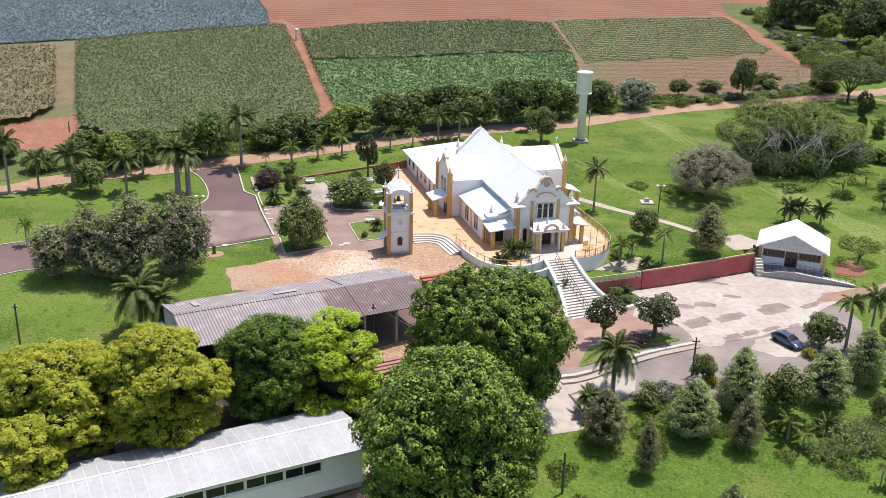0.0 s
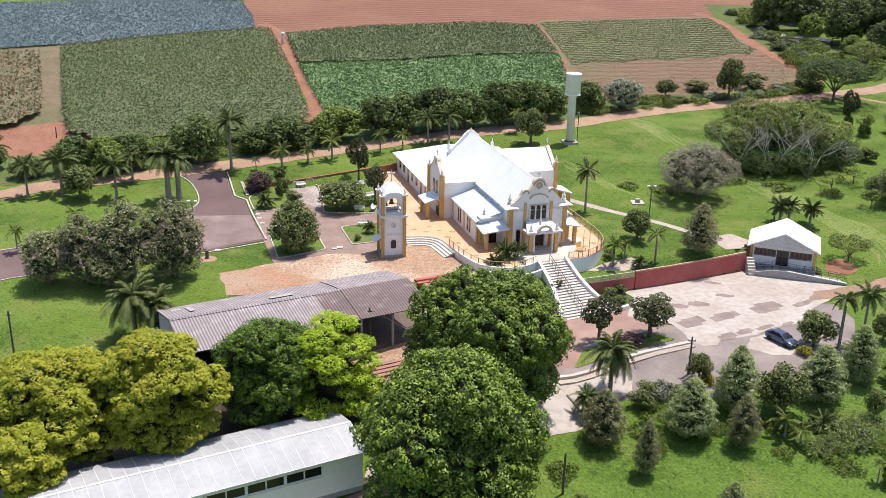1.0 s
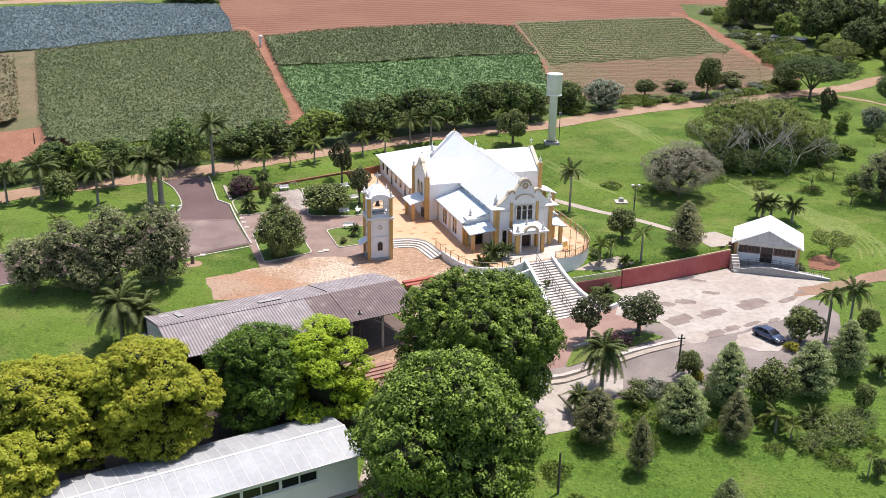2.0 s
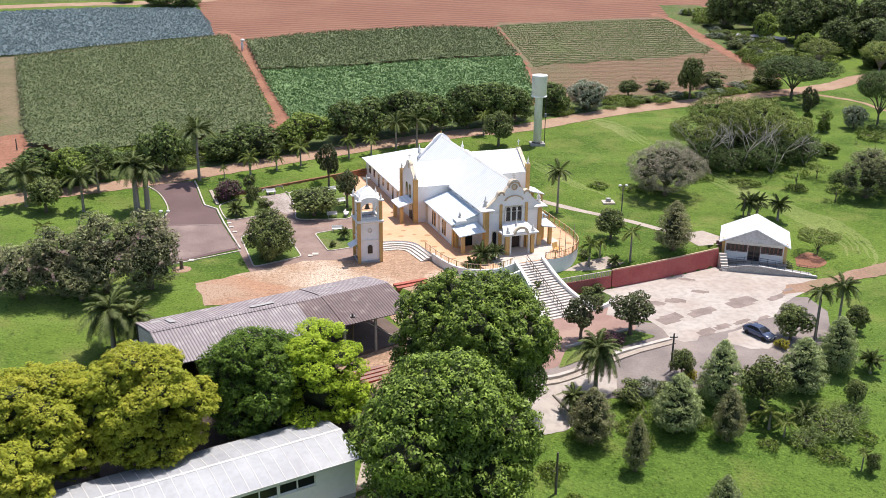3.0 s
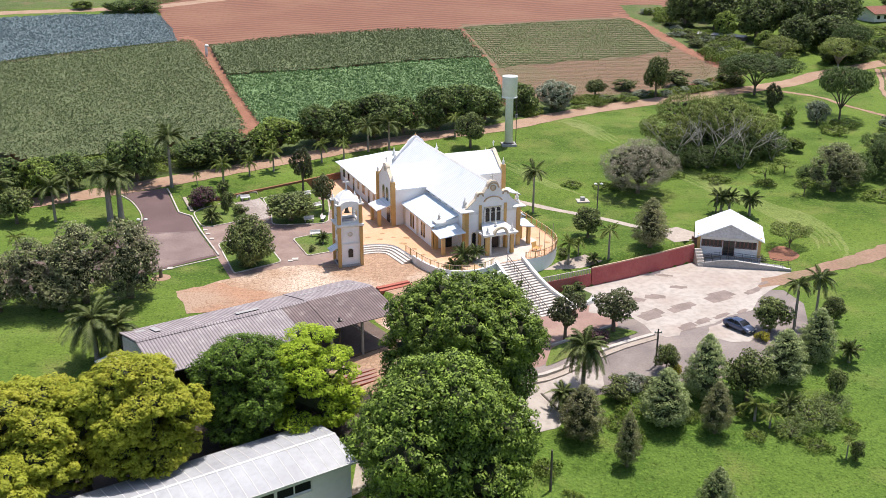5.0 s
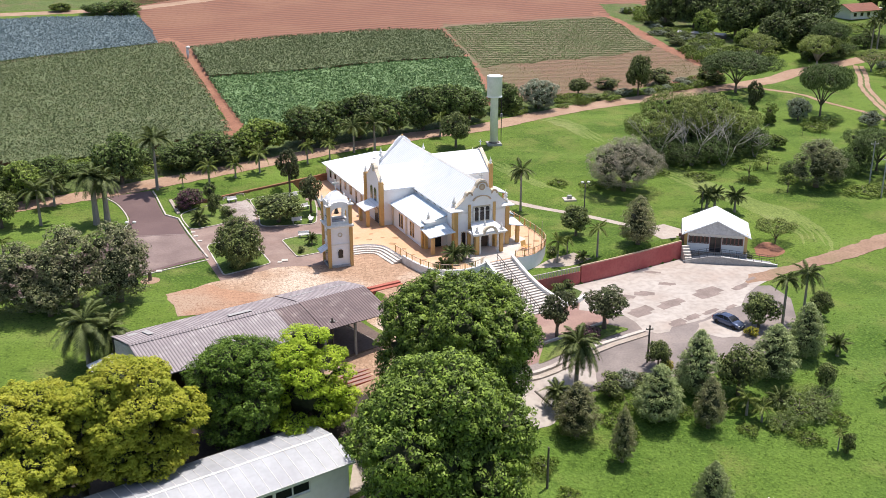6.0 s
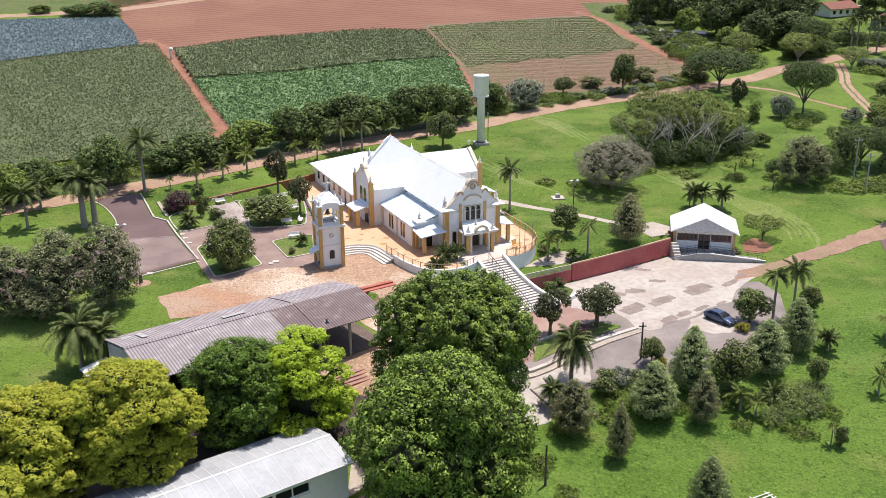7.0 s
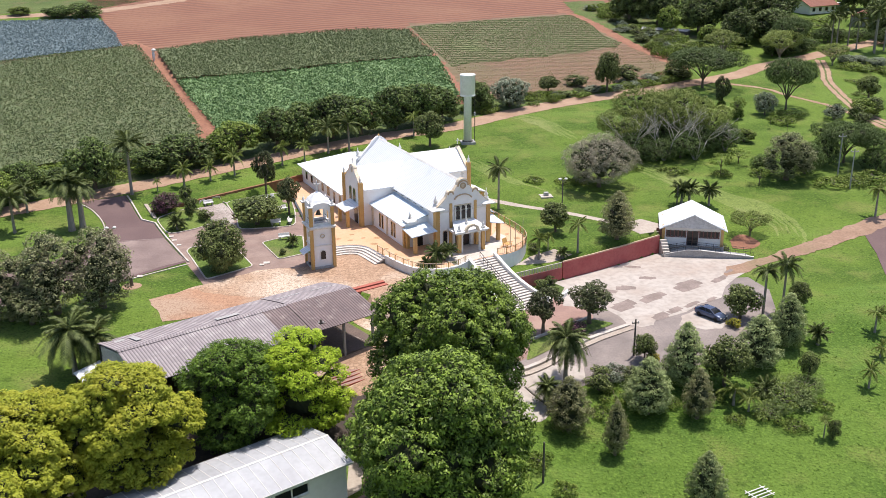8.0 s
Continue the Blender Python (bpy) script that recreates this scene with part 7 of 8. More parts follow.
plant_kind("dec", "tree", "leafy green tree with a rounded crown", "tree", 5, 5, crowns("tree", 5, 0.9, 5, 12, 0.1, 4500, 0.25, 0.6, L_DEC, (1, 2, 3)), BARK)
plant_kind("airy", "street_tree", "slim green tree with a loose crown beside the parking lot", "tree", 4.5, 5.4, crowns("tree", 4.5, 1.6, 5.4, 9, 0.1, 3600, 0.24, 0.55, L_DARK, (32, 33), core=0.75), BARK, 6, 0.3)
plant_kind("mound", "garden_tree", "dense grey-green tree that is leafy down to the ground", "tree", 7, 6.4, crowns("mound", 7, 0.0, 6.4, 22, 0.1, 9000, 0.26, 0.55, L_DEC, (31,)), BARK)
plant_kind("hedge", "hedge_tree", "dark green bushy tree along the dirt road", "tree", 7, 7, crowns("hedge", 7, 0.1, 7, 14, 0.1, 4800, 0.36, 0.6, L_HEDGE, (4, 5, 6)), BARK)
plant_kind("light", "hedge_tree", "light green bushy tree along the dirt road", "tree", 7, 7, crowns("hedge", 7, 0.1, 7, 14, 0.1, 4800, 0.36, 0.6, L_LIGHT, (7, 8)), BARK)
plant_kind("wood", "woodland_tree", "tall dark woodland tree", "tree", 11, 12, crowns("wood", 11, 0.6, 12, 18, 0.1, 5600, 0.54, 0.6, L_WOOD, (9, 10, 34)), BARK)
plant_kind("jac", "shade_tree", "greyish green shade tree with a loose crown", "tree", 6, 9, crowns("shade", 6, 0.2, 9, 22, 0.1, 8000, 0.24, 0.5, L_JAC, (12, 13, 14), core=0.85, reach=0.74, tall=1.2), BARK, 7)
plant_kind("con", "conifer", "soft green conifer with drooping branches", "conifer", 5, 7, crowns("conifer", 5, 0.7, 7, 0, 0, 9800, 0.25, 0.4, L_CON, (15, 16, 17), pointed=260, up=0.5, crisp=0.3, low=-0.25), BARK, 3)
plant_kind("cyp", "cypress", "brownish green cypress with a dense pointed crown", "conifer", 5, 8, crowns("cypress", 5, 1.0, 8, 0, 0, 7000, 0.25, 0.42, L_CYP, (18, 19), pointed=240, up=0.2, crisp=0.3), BARK, 3)
plant_kind("umb", "umbrella_tree", "wide flat-topped green tree on bare limbs", "tree", 15, 8, crowns("umbrella", 15, 4.2, 8, 30, 0.07, 22000, 0.26, 0.45, L_THICKET, (20, 21), flat=0.4, core=0.5, reach=0.74, low=-0.3), BARK, 9, 0.25)
plant_kind("scrub", "scrub_tree", "sprawling light green tree with bare pale branches", "tree", 12, 9, crowns("scrub", 12, 3.4, 9, 18, 0.085, 15000, 0.25, 0.45, L_SCRUB, (22, 23, 35), flat=0.5, core=0.4, reach=0.78, low=-0.4), PALEBARK, 12, 0.15)
plant_kind("thicket", "thicket_tree", "dark green bushy tree that is leafy to the ground", "tree", 8, 6, crowns("thicket", 8, 0.0, 6, 18, 0.085, 10000, 0.22, 0.5, L_THICKET, (39, 40, 49), core=0.7, reach=0.74), BARK, 6, 0.15)
plant_kind("sapling", "sapling", "slender young tree with a sparse crown", "tree", 2.4, 4, crowns("sapling", 2.4, 1.6, 4, 7, 0.16, 900, 0.18, 0.5, L_LIGHT, (50, 51), core=0, reach=0.75), BARK, 5, 0.4, 0.06)
plant_kind("parasol", "small_tree", "small tree with a light flat crown beside the bare soil", "tree", 5, 3.4, crowns("parasol", 5, 1.5, 3.4, 14, 0.08, 5200, 0.17, 0.4, L_SCRUB, (52,), flat=0.5, core=0.3, reach=0.76, low=-0.3), BARK, 8, 0.2, 0.09)
plant_kind("grey", "dry_tree", "dry greyish tree with a dense twiggy crown", "tree", 10, 8.5, crowns("dry", 10, 0.4, 8.5, 26, 0.08, 34000, 0.28, 0.13, L_GREY, (24,), core=0.8, reach=0.7), BARK, 10, 0.25)
plant_kind("silver", "silver_shrub", "pale silvery shrub beside the road", "shrub", 7, 6, crowns("silver", 7, 0.1, 6, 14, 0.1, 4600, 0.34, 0.45, L_SILVER, (25,), core=0.8), BARK)
plant_kind("bush", "bush", "small rounded green bush", "bush", 3, 3, crowns("bush", 3, 0.05, 3, 9, 0.1, 1800, 0.2, 0.5, L_DEC, (26, 27)), BARK, 4, 0.2)
plant_kind("weed", "weed_clump", "low bright green clump of weeds in the grass", "weeds", 3, 1.2, crowns("weed", 3, 0.0, 1.2, 9, 0.1, 1400, 0.22, 0.4, L_LIGHT, (36, 37), flat=0.5, core=0.5, reach=0.8), BARK, 3, 0.1)
plant_kind("purple", "flowering_shrub", "rounded shrub covered in purple flowers", "shrub", 4.5, 3.4, crowns("flower", 4.5, 0.05, 3.4, 12, 0.1, 2600, 0.2, 0.6, L_PURPLE, (28,)), BARK, 5, 0.2)
plant_kind("yellow", "flowering_bush", "small yellow flowering bush", "bush", 2, 1.4, crowns("flower", 2, 0.05, 1.4, 8, 0.1, 700, 0.16, 0.6, L_FLOWER, (29,)), BARK, 4, 0.2)
plant_kind("feather", "feathery_shrub", "spreading feathery light green shrub on the lawn", "shrub", 6, 2.6, crowns("feathery", 6, 0.0, 2.6, 16, 0.1, 3000, 0.3, 0.22, L_FEATHER, (38,), flat=0.6, core=0.3, reach=0.8), BARK, 8, 0.15)
plant_kind("pale", "pale_shrub", "pale yellowish green shrub", "bush", 3, 2.4, crowns("bush", 3, 0.05, 2.4, 9, 0.1, 1500, 0.2, 0.5, L_SILVER, (30,), core=0.8), BARK, 4, 0.2)

for kind, rows in (
    ("jac", ((-48.2, 107.2, 6.8, 5.6), (-43.6, 108.0, 8.2, 6.6), (-38.9, 108.8, 9.4, 6.8), (-34.0, 109.6, 9.6, 7.0), (-41.2, 106.8, 5.0, 5.0), (69.6, 144.6, 7.8, 7.2))),
    ("dec", ((-56.2, 140.2, 5.4, 5.4), (-16.7, 138.0, 4.3, 7.2), (13.8, 169.7, 6.4, 5.3), (44.2, 200.8, 3.7, 4.4), (57, 200, 8.6, 5.4), (25, 126.6, 4.4, 4.4), (109.8, 186.2, 5.2, 4.6), (41.8, 86.2, 3.3, 2.1), (32.3, 86.4, 5.4, 5.0), (40, 99.1, 4.3, 4.3), (25.4, 91.7, 3.3, 2.6), (48.6, 101, 3.4, 2.8))),
    ("airy", ((15.95, 99.2, 5.6, 4.2), (21.95, 100.9, 5.3, 5.2))),
    ("weed", ((42.5, 164.5, 0.5, 4.5),)),
    ("weed", ((20, 85.6, 1.0, 2.6), (24.5, 87.4, 0.9, 2.4), (18, 83.4, 0.8, 2.4), (25.5, 84, 0.7, 2), (30.3, 84.6, 0.8, 2.2), (19.2, 80.8, 1.4, 1.6), (11, 73, 1.0, 2.2), (9.4, 76.5, 1.2, 2.4))),
    ("weed", ((34.5, 80.5, 0.9, 2.6), (37, 82.5, 1.1, 3), (39.5, 84.5, 0.9, 2.8), (36.5, 78.8, 0.7, 2.4), (41, 81.5, 0.8, 2), (31, 80.6, 0.7, 1.8), (28, 150, 0.7, 3), (36, 148.5, 0.8, 4), (33, 148.6, 0.7, 3.4), (45, 153, 0.9, 4), (52, 150.5, 0.9, 4), (60, 148, 0.9, 3))),
    ("bush", ((-26.7, 142.2, 3.4, 1.5), (-26.4, 146.3, 2.4, 2.2), (-27.6, 148.6, 2.8, 1.9), (-24.2, 141.0, 1.9, 2.3), (-13.2, 124.1, 1.0, 1.1), (-21.4, 118.8, 1.0, 2.2), (52, 205.2, 2.7, 5.6), (39.4, 76.8, 2.4, 1.5), (18.9, 87.6, 2.6, 3.6), (19.4, 112.6, 1.5, 2.0), (20.4, 110.9, 1.0, 1.5), (20.9, 113.9, 1.3, 1.6), (27.5, 89, 2.2, 2.4), (22.5, 88.5, 1.8, 2.2), (48.5, 122.5, 0.9, 2.2), (20.3, 120.8, 1.2, 1.8))),
    ("bush", ((100.5, 175.3, 3, 4), (104, 176, 4, 5), (97.2, 177, 2.6, 3), (98.2, 169.4, 3, 4), (79.1, 183.4, 2.2, 1.5))),
    ("bush", ((76.3, 208.1, 4.0, 7.0), (86, 224, 3, 4), (83, 238, 2.4, 4), (82, 250, 2.4, 4), (64, 207, 4, 6), (29, 192, 3, 4), (5.2, 114, 1.2, 1.8), (8.3, 114.4, 1.2, 1.5), (6.4, 78, 2.5, 2.5))),
    ("purple", ((-30.3, 145.6, 3.4, 4.7), (19.7, 99.0, 1.3, 3.0))),
    ("feather", ((37.3, 82.8, 1.9, 5.6), (40.4, 84.4, 1.6, 4.0), (34.8, 81.2, 1.3, 3.2))),
    ("pale", ((20.7, 88.6, 2.2, 2.8), (28.8, 89.8, 1.8, 2.2))),
    ("yellow", ((26.2, 91.3, 1.4, 1.6), (38.2, 96.9, 1.2, 1.8))),
    ("mound", ((-21.0, 119.8, 6.6, 6.3),)),
    ("airy", ((-15.4, 152.4, 7.4, 3.6), (-12.0, 141.6, 6.0, 3.4))),
    ("cyp", ((32.5, 121.9, 6.9, 4.9), (13.9, 81.8, 5.8, 4.3), (17.3, 77.6, 5.9, 2.3), (27.3, 81.7, 5.6, 3.1))),
    ("hedge", ((-74.8, 151.7, 4.8, 5.1), (-61, 151.2, 6, 7.3), (-52.5, 154, 6, 6.3), (-42.2, 156.8, 8.3, 7.6), (-34, 163, 4.2, 7), (-28.9, 164.8, 5.7, 9.5), (-13.3, 172.4, 7.8, 8.4), (-8.8, 174.4, 7.3, 7.8), (-3.2, 176.6, 8.3, 8.9), (2.2, 178.3, 7.2, 7.9), (8.9, 180.4, 8.2, 8), (14, 182.6, 8.2, 8.1), (18.5, 184.5, 6.7, 7.1), (26.5, 190, 6, 6.2), (-67.5, 149, 3.4, 5), (-47, 159, 3, 6))),
    ("light", ((-56, 151.2, 6.2, 7.2), (-22.9, 167.6, 4.9, 6), (-20.3, 169.4, 6.5, 8.1))),
    ("hedge", ((-64.5, 158.5, 2.4, 6), (-58, 158.6, 2.6, 6), (-52, 161, 2.2, 6), (-46, 163.5, 2.4, 6), (-40, 166, 2.6, 6), (-35.5, 170, 2.4, 6), (-31, 173.2, 2.2, 6))),
    ("weed", ((-54, 164, 1.8, 7), (-48.5, 165, 1.6, 6), (-43.5, 166.5, 1.8, 6), (-38, 163, 1.2, 5), (-46, 158, 1.1, 4), (-40, 161, 1.0, 4))),
    ("silver", ((33.7, 191.8, 6.0, 7.6), (83.0, 179.3, 4.6, 4.6), (124.6, 214.6, 2.2, 5), (127.4, 211.5, 2.4, 5), (122.4, 217, 2, 4), (131, 209, 2.4, 5))),
    ("thicket", ((-20.5, 76.0, 2.6, 4.4), (-24.5, 73.6, 3.2, 5), (-29.5, 71.2, 3.4, 5), (-16.4, 79.6, 2.8, 4), (-12.5, 81.4, 2.4, 3.6), (-36, 68.6, 3.4, 5))),
    ("umb", ((78.8, 200.2, 8.2, 14), (88.9, 182.0, 10.0, 9.6), (83.6, 150.9, 6.8, 9.4), (88.2, 149.6, 5.8, 7.5))),
    ("scrub", ((47.2, 162.5, 7.6, 8.5), (52.6, 164.5, 10.4, 10.5), (58.2, 163.0, 10.2, 10.5), (62.8, 162.0, 8.2, 8))),
    ("thicket", ((47.4, 158.8, 4.2, 6.5), (51.6, 156.6, 4.0, 6.4), (56.4, 157.6, 4.8, 6.6), (60.8, 159.6, 5.2, 6.6), (66, 161.6, 4.6, 6.6), (54.5, 162.5, 6.2, 8), (60, 165, 6.4, 8), (50, 162.5, 5.4, 7))),
    ("thicket", ((74.2, 146.8, 5.2, 5.6), (66.8, 147.8, 3.4, 3.8), (79.6, 150.6, 5.4, 5.4), (87, 146.4, 4.0, 5.0))),
    ("sapling", ((76.4, 177.7, 4.6, 2.6), (65.2, 153.2, 2.8, 3.6), (59.7, 148.2, 4.0, 3.4), (64, 142.8, 3.0, 3.0), (80, 171, 3.4, 0.9), (82, 168, 3.2, 0.9), (70.5, 166, 3.6, 1.0))),
    ("airy", ((75.2, 182.6, 7.2, 3.0),)),
    ("weed", ((84, 240, 1.0, 5), (86, 233, 1.1, 6), (88, 246, 1.2, 6), (90, 238, 1.2, 6), (92, 230, 1.3, 6), (95, 235, 1.2, 6), (97, 229, 1.4, 6), (100, 234, 1.3, 6), (85, 252, 1.0, 5), (87, 260, 1.2, 6))),
    ("parasol", ((54.2, 125.6, 3.6, 4.8),)),
    ("pale", ((95.4, 174.6, 3.0, 4.4),)),
    ("weed", ((84.2, 173.8, 1.2, 5), (88, 178, 1.0, 5), (76, 141, 1.2, 5), (80, 141.5, 1.2, 5), (84, 143, 1.3, 5))),
    ("wood", ((150, 246, 11, 10), (157, 252, 13, 12), (161, 264, 12, 12), (146, 240, 8, 8), (155, 240, 10, 10), (128, 262, 12, 11), (131, 272, 12, 12), (158, 285, 12, 12), (166, 275, 13, 12))),
    ("thicket", ((114.5, 236.5, 5, 6), (117.5, 229.5, 3.6, 5), (121, 231.5, 2.6, 4.5), (128.5, 237.8, 4.0, 5), (133, 238, 3.4, 5), (138, 237, 3.6, 5), (143, 233, 4.5, 6), (124, 246, 3, 5), (118, 240, 6, 6))),
    ("weed", ((121, 211, 1.3, 6), (124, 208, 1.4, 6), (127, 205.6, 1.4, 6), (123.5, 213, 1.2, 6), (115, 200, 0.6, 4), (111, 190, 0.7, 4), (108, 184, 1.0, 4.5), (124, 240, 1.2, 7), (130, 246, 1.2, 7), (136, 255, 1.2, 7), (138, 246, 1.2, 7), (133, 263, 1.4, 7), (141, 262, 1.2, 7))),
    ("umb", ((112.8, 226.4, 8.5, 9),)),
    ("grey", ((37.8, 146, 8.4, 10.4),)),
    ("wood", ((86, 268, 11, 10), (93, 264, 12, 11), (100, 252, 12, 11), (104, 238, 9, 9), (113, 238, 9, 10), (109.6, 252, 13, 12), (98, 278, 13, 12), (106, 266, 12, 11), (120, 252, 11, 11), (116, 278, 13, 12), (160, 277, 10, 10), (122, 243, 6, 7), (90, 280, 11, 11), (112, 228, 7, 8))),
    ("hedge", ((104, 237, 6, 7), (108, 225.8, 4, 6), (111.5, 225.4, 3.4, 6), (115.5, 228, 3.6, 6), (112, 246, 6, 8), (119, 247, 7, 9))),
    ("light", ((92, 254, 7, 6), (117, 232, 6, 7), (98, 242, 4.5, 5))),
    ("scrub", ((108, 222, 7, 9), (96, 228, 6, 8), (118, 215, 5, 6))),
    ("con", ((22.6, 83.2, 6.2, 4.7), (28.0, 87, 7.2, 4.2), (37.4, 89.2, 6.0, 4.8), (42.4, 92.4, 6.4, 4.0), (23, 69.6, 5.8, 3.4))),
):
    for x, y, h, w in rows:
        plant(kind, x, y, h, w)


def big_tree(name, label, x, y, top, w, material, seed, cards, size, slim, blobs=30, skirt=0.25, flat=0.75, reach=0.68, spacing=0.85, bark=BARK, up=0.4):
    """One large tree of its own, with a heavy limbed trunk."""
    z = land(x, y)
    h = top - z
    ob = thing(name, label, "tree", pose(x, y, z))
    part("trunk", trunk_geo(w * 0.9, h, seed, 8, 0.4, 0.28), bark, ob, "", True)
    bl, inner = rosettes(w, h * skirt, h, seed, blobs, flat, reach, spacing)
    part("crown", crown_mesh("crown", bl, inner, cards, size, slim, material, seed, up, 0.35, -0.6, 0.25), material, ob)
    return ob


big_tree("mango_tree", "large dense dark green mango tree", -0.7, 70.5, 12.0, 13.2, L_MANGO, 41, 80000, 0.3, 0.5, 40, 0.03, 0.8, 0.74, 0.92)
big_tree("mango_tree", "large dense dark green mango tree beside the stairs", 2.6, 85.0, 14.1, 12.8, L_MANGO, 42, 80000, 0.3, 0.5, 40, 0.03, 0.8, 0.74, 0.92)
big_tree("poinciana_tree", "wide yellow-green tree over the house", -26.6, 76.2, 10.9, 9.0, L_YEL, 43, 80000, 0.24, 0.5, 50, 0.16, 0.42, 0.78, 0.62, up=1.0)
big_tree("poinciana_tree", "wide yellow-green tree over the house", -35.0, 74.2, 10.0, 10.2, L_YEL, 44, 76000, 0.24, 0.5, 40, 0.2, 0.42, 0.8, 0.66, up=1.0)
big_tree("poinciana_tree", "low yellow-green tree beside the house", -35.4, 68.0, 6.6, 6.2, L_YEL, 48, 36000, 0.24, 0.5, 26, 0.15, 0.42, 0.8, 0.7, up=1.0)
big_tree("poinciana_tree", "small yellow-green tree between two larger ones", -31.0, 74.6, 9.0, 5.6, L_YEL, 53, 24000, 0.24, 0.5, 20, 0.3, 0.42, 0.78, 0.62, up=1.0)
big_tree("shade_tree", "dense mid-green tree beside the shed", -18.4, 82.4, 9.9, 8.5, L_MID, 45, 48000, 0.22, 0.5, 34, 0.02, 0.42, 0.76, 0.66, up=0.7)
big_tree("lime_tree", "bright lime-green tree beside the shed", -11.9, 83.4, 9.2, 8.0, L_LIME, 46, 42000, 0.22, 0.5, 34, 0.05, 0.42, 0.78, 0.62, up=1.3)
big_tree("shade_tree", "low green tree between the mango trees", -4.6, 79.2, 4.2, 4.0, L_MID, 47, 6000, 0.26, 0.5, 16, 0.1, 0.6, 0.6, 0.7)


DRYWOOD = surface("bare_pale_wood", (0.42, 0.39, 0.34), (0.5, 0.46, 0.4), 2.0, 8.0, 0.9)


def bare_tree(x, y, h, w, seed):
    """A leafless tree of pale forking limbs that rises out of the scrub."""
    r = random.Random(seed)
    g = Geo()

    def limb(p, d, long, k, depth):
        q = p + d * long * 0.5 + Vector((r.uniform(-0.1, 0.1), r.uniform(-0.1, 0.1), 0)) * long
        e = p + d * long
        g.tube([p, q, e], [k, k * 0.8, k * 0.6], 5)
        if depth:
            for _ in range(3 if depth > 1 else 2):
                n = (d + Vector((r.gauss(0, 0.5), r.gauss(0, 0.5), r.gauss(0.1, 0.25)))).normalized()
                limb(e, n, long * r.uniform(0.5, 0.75), k * 0.6, depth - 1)

    for i in range(4):
        a = i * 1.57 + r.uniform(-0.5, 0.5)
        limb(Vector((0, 0, -0.3)), Vector((math.cos(a) * w / h * 0.55, math.sin(a) * w / h * 0.55, 1)).normalized(), h * 0.5, 0.12, 3)
    ob = thing("bare_tree", "leafless tree with pale forking branches in the scrub", "tree", pose(x, y, land(x, y)))
    part("trunk", g, DRYWOOD, ob, "", True)


for i, (x, y, h, w) in enumerate(((47.5, 158.5, 8, 6), (53, 156.5, 8.6, 7), (58.5, 156, 8.4, 7), (65.8, 159.8, 4.4, 4.5))):
    bare_tree(x, y, h, w, 100 + i)


def frond_mesh(long, droop, leaflets, wide, seed, material=L_PALM):
    """One feathered palm frond along +x, rising and then drooping."""
    r = random.Random(seed)
    vs, fs = [], []
    pts = []
    for k in range(9):
        t = k / 8
        pts.append(Vector((long * (t - 0.12 * t * t), 0, long * (0.42 * t - droop * t * t))))
    for k in range(8):
        n = len(vs)
        w = 0.035 * (1 - k / 9)
        vs += [tuple(pts[k] + Vector((0, -w, 0))), tuple(pts[k] + Vector((0, w, 0))), tuple(pts[k + 1] + Vector((0, w * 0.8, 0.01))), tuple(pts[k + 1] + Vector((0, -w * 0.8, 0.01)))]
        fs.append((n, n + 1, n + 2, n + 3))
    for i in range(leaflets):
        t = 0.1 + 0.88 * i / (leaflets - 1)
        j = min(7, int(t * 8))
        p = pts[j].lerp(pts[j + 1], t * 8 - j)
        d = (pts[j + 1] - pts[j]).normalized()
        q = wide * (math.sin(math.pi * (0.15 + 0.8 * t)) ** 0.7) * r.uniform(0.85, 1.1)
        for side in (-1, 1):
            tip = p + Vector((d.x * q * 0.55, side * q * 0.75, d.z * q * 0.3 - q * r.uniform(0.25, 0.75)))
            b = d * wide * 0.05
            mid = p.lerp(tip, 0.5) + Vector((0, 0, q * 0.1))
            n = len(vs)
            vs += [tuple(p - b), tuple(p + b), tuple(mid + b), tuple(tip), tuple(mid - b)]
            fs.append((n, n + 1, n + 2, n + 3, n + 4))
    me = bpy.data.meshes.new("frond")
    me.from_pydata(vs, [], fs)
    me.materials.append(material)
    return me


def palm_kind(name, label, long, fronds, thick, seed, droop=0.62, bark=PALEBARK, material=L_PALM):
    """The shared forms of one kind of palm."""
    meshes = [frond_mesh(long, droop, 44, long * 0.21, seed, material), frond_mesh(long * 0.95, droop * 1.3, 44, long * 0.2, seed + 1, material), frond_mesh(long * 0.85, droop * 0.65, 44, long * 0.21, seed + 2, material)]
    g = Geo().lathe(0, 0, [(thick * 1.5, -0.1), (thick * 1.15, 0.08), (thick, 0.4), (thick * 0.8, 0.95), (thick * 0.5, 1.02)], 9)
    return name, label, long, fronds, meshes, mesh_of("trunk", g, bark, True), seed


def palms(kind, rows):
    name, label, long, fronds, meshes, trunk, seed = kind
    for x, y, h, w in rows:
        r = random.Random(int(seed + x * 7 + y * 3))
        k = w / (2 * long * 0.8)
        ob = thing(name, label, "palm", pose(x, y, land(x, y), 0, 0, r.uniform(0, 360)))
        high = max(0.25, h - 0.16 * w)
        part("trunk", trunk, None, ob).scale = (max(0.6, min(k, 1.3)), max(0.6, min(k, 1.3)), high)
        for i in range(fronds):
            f = part("frond", meshes[i % 3], None, ob)
            f.matrix_basis = pose(0, 0, high, r.uniform(-8, 8), r.uniform(-55, -8) if i % 3 == 2 else r.uniform(-20, 36), i * 137.5 + r.uniform(-14, 14)) @ Matrix.Scale(k * r.uniform(0.85, 1.1), 4)


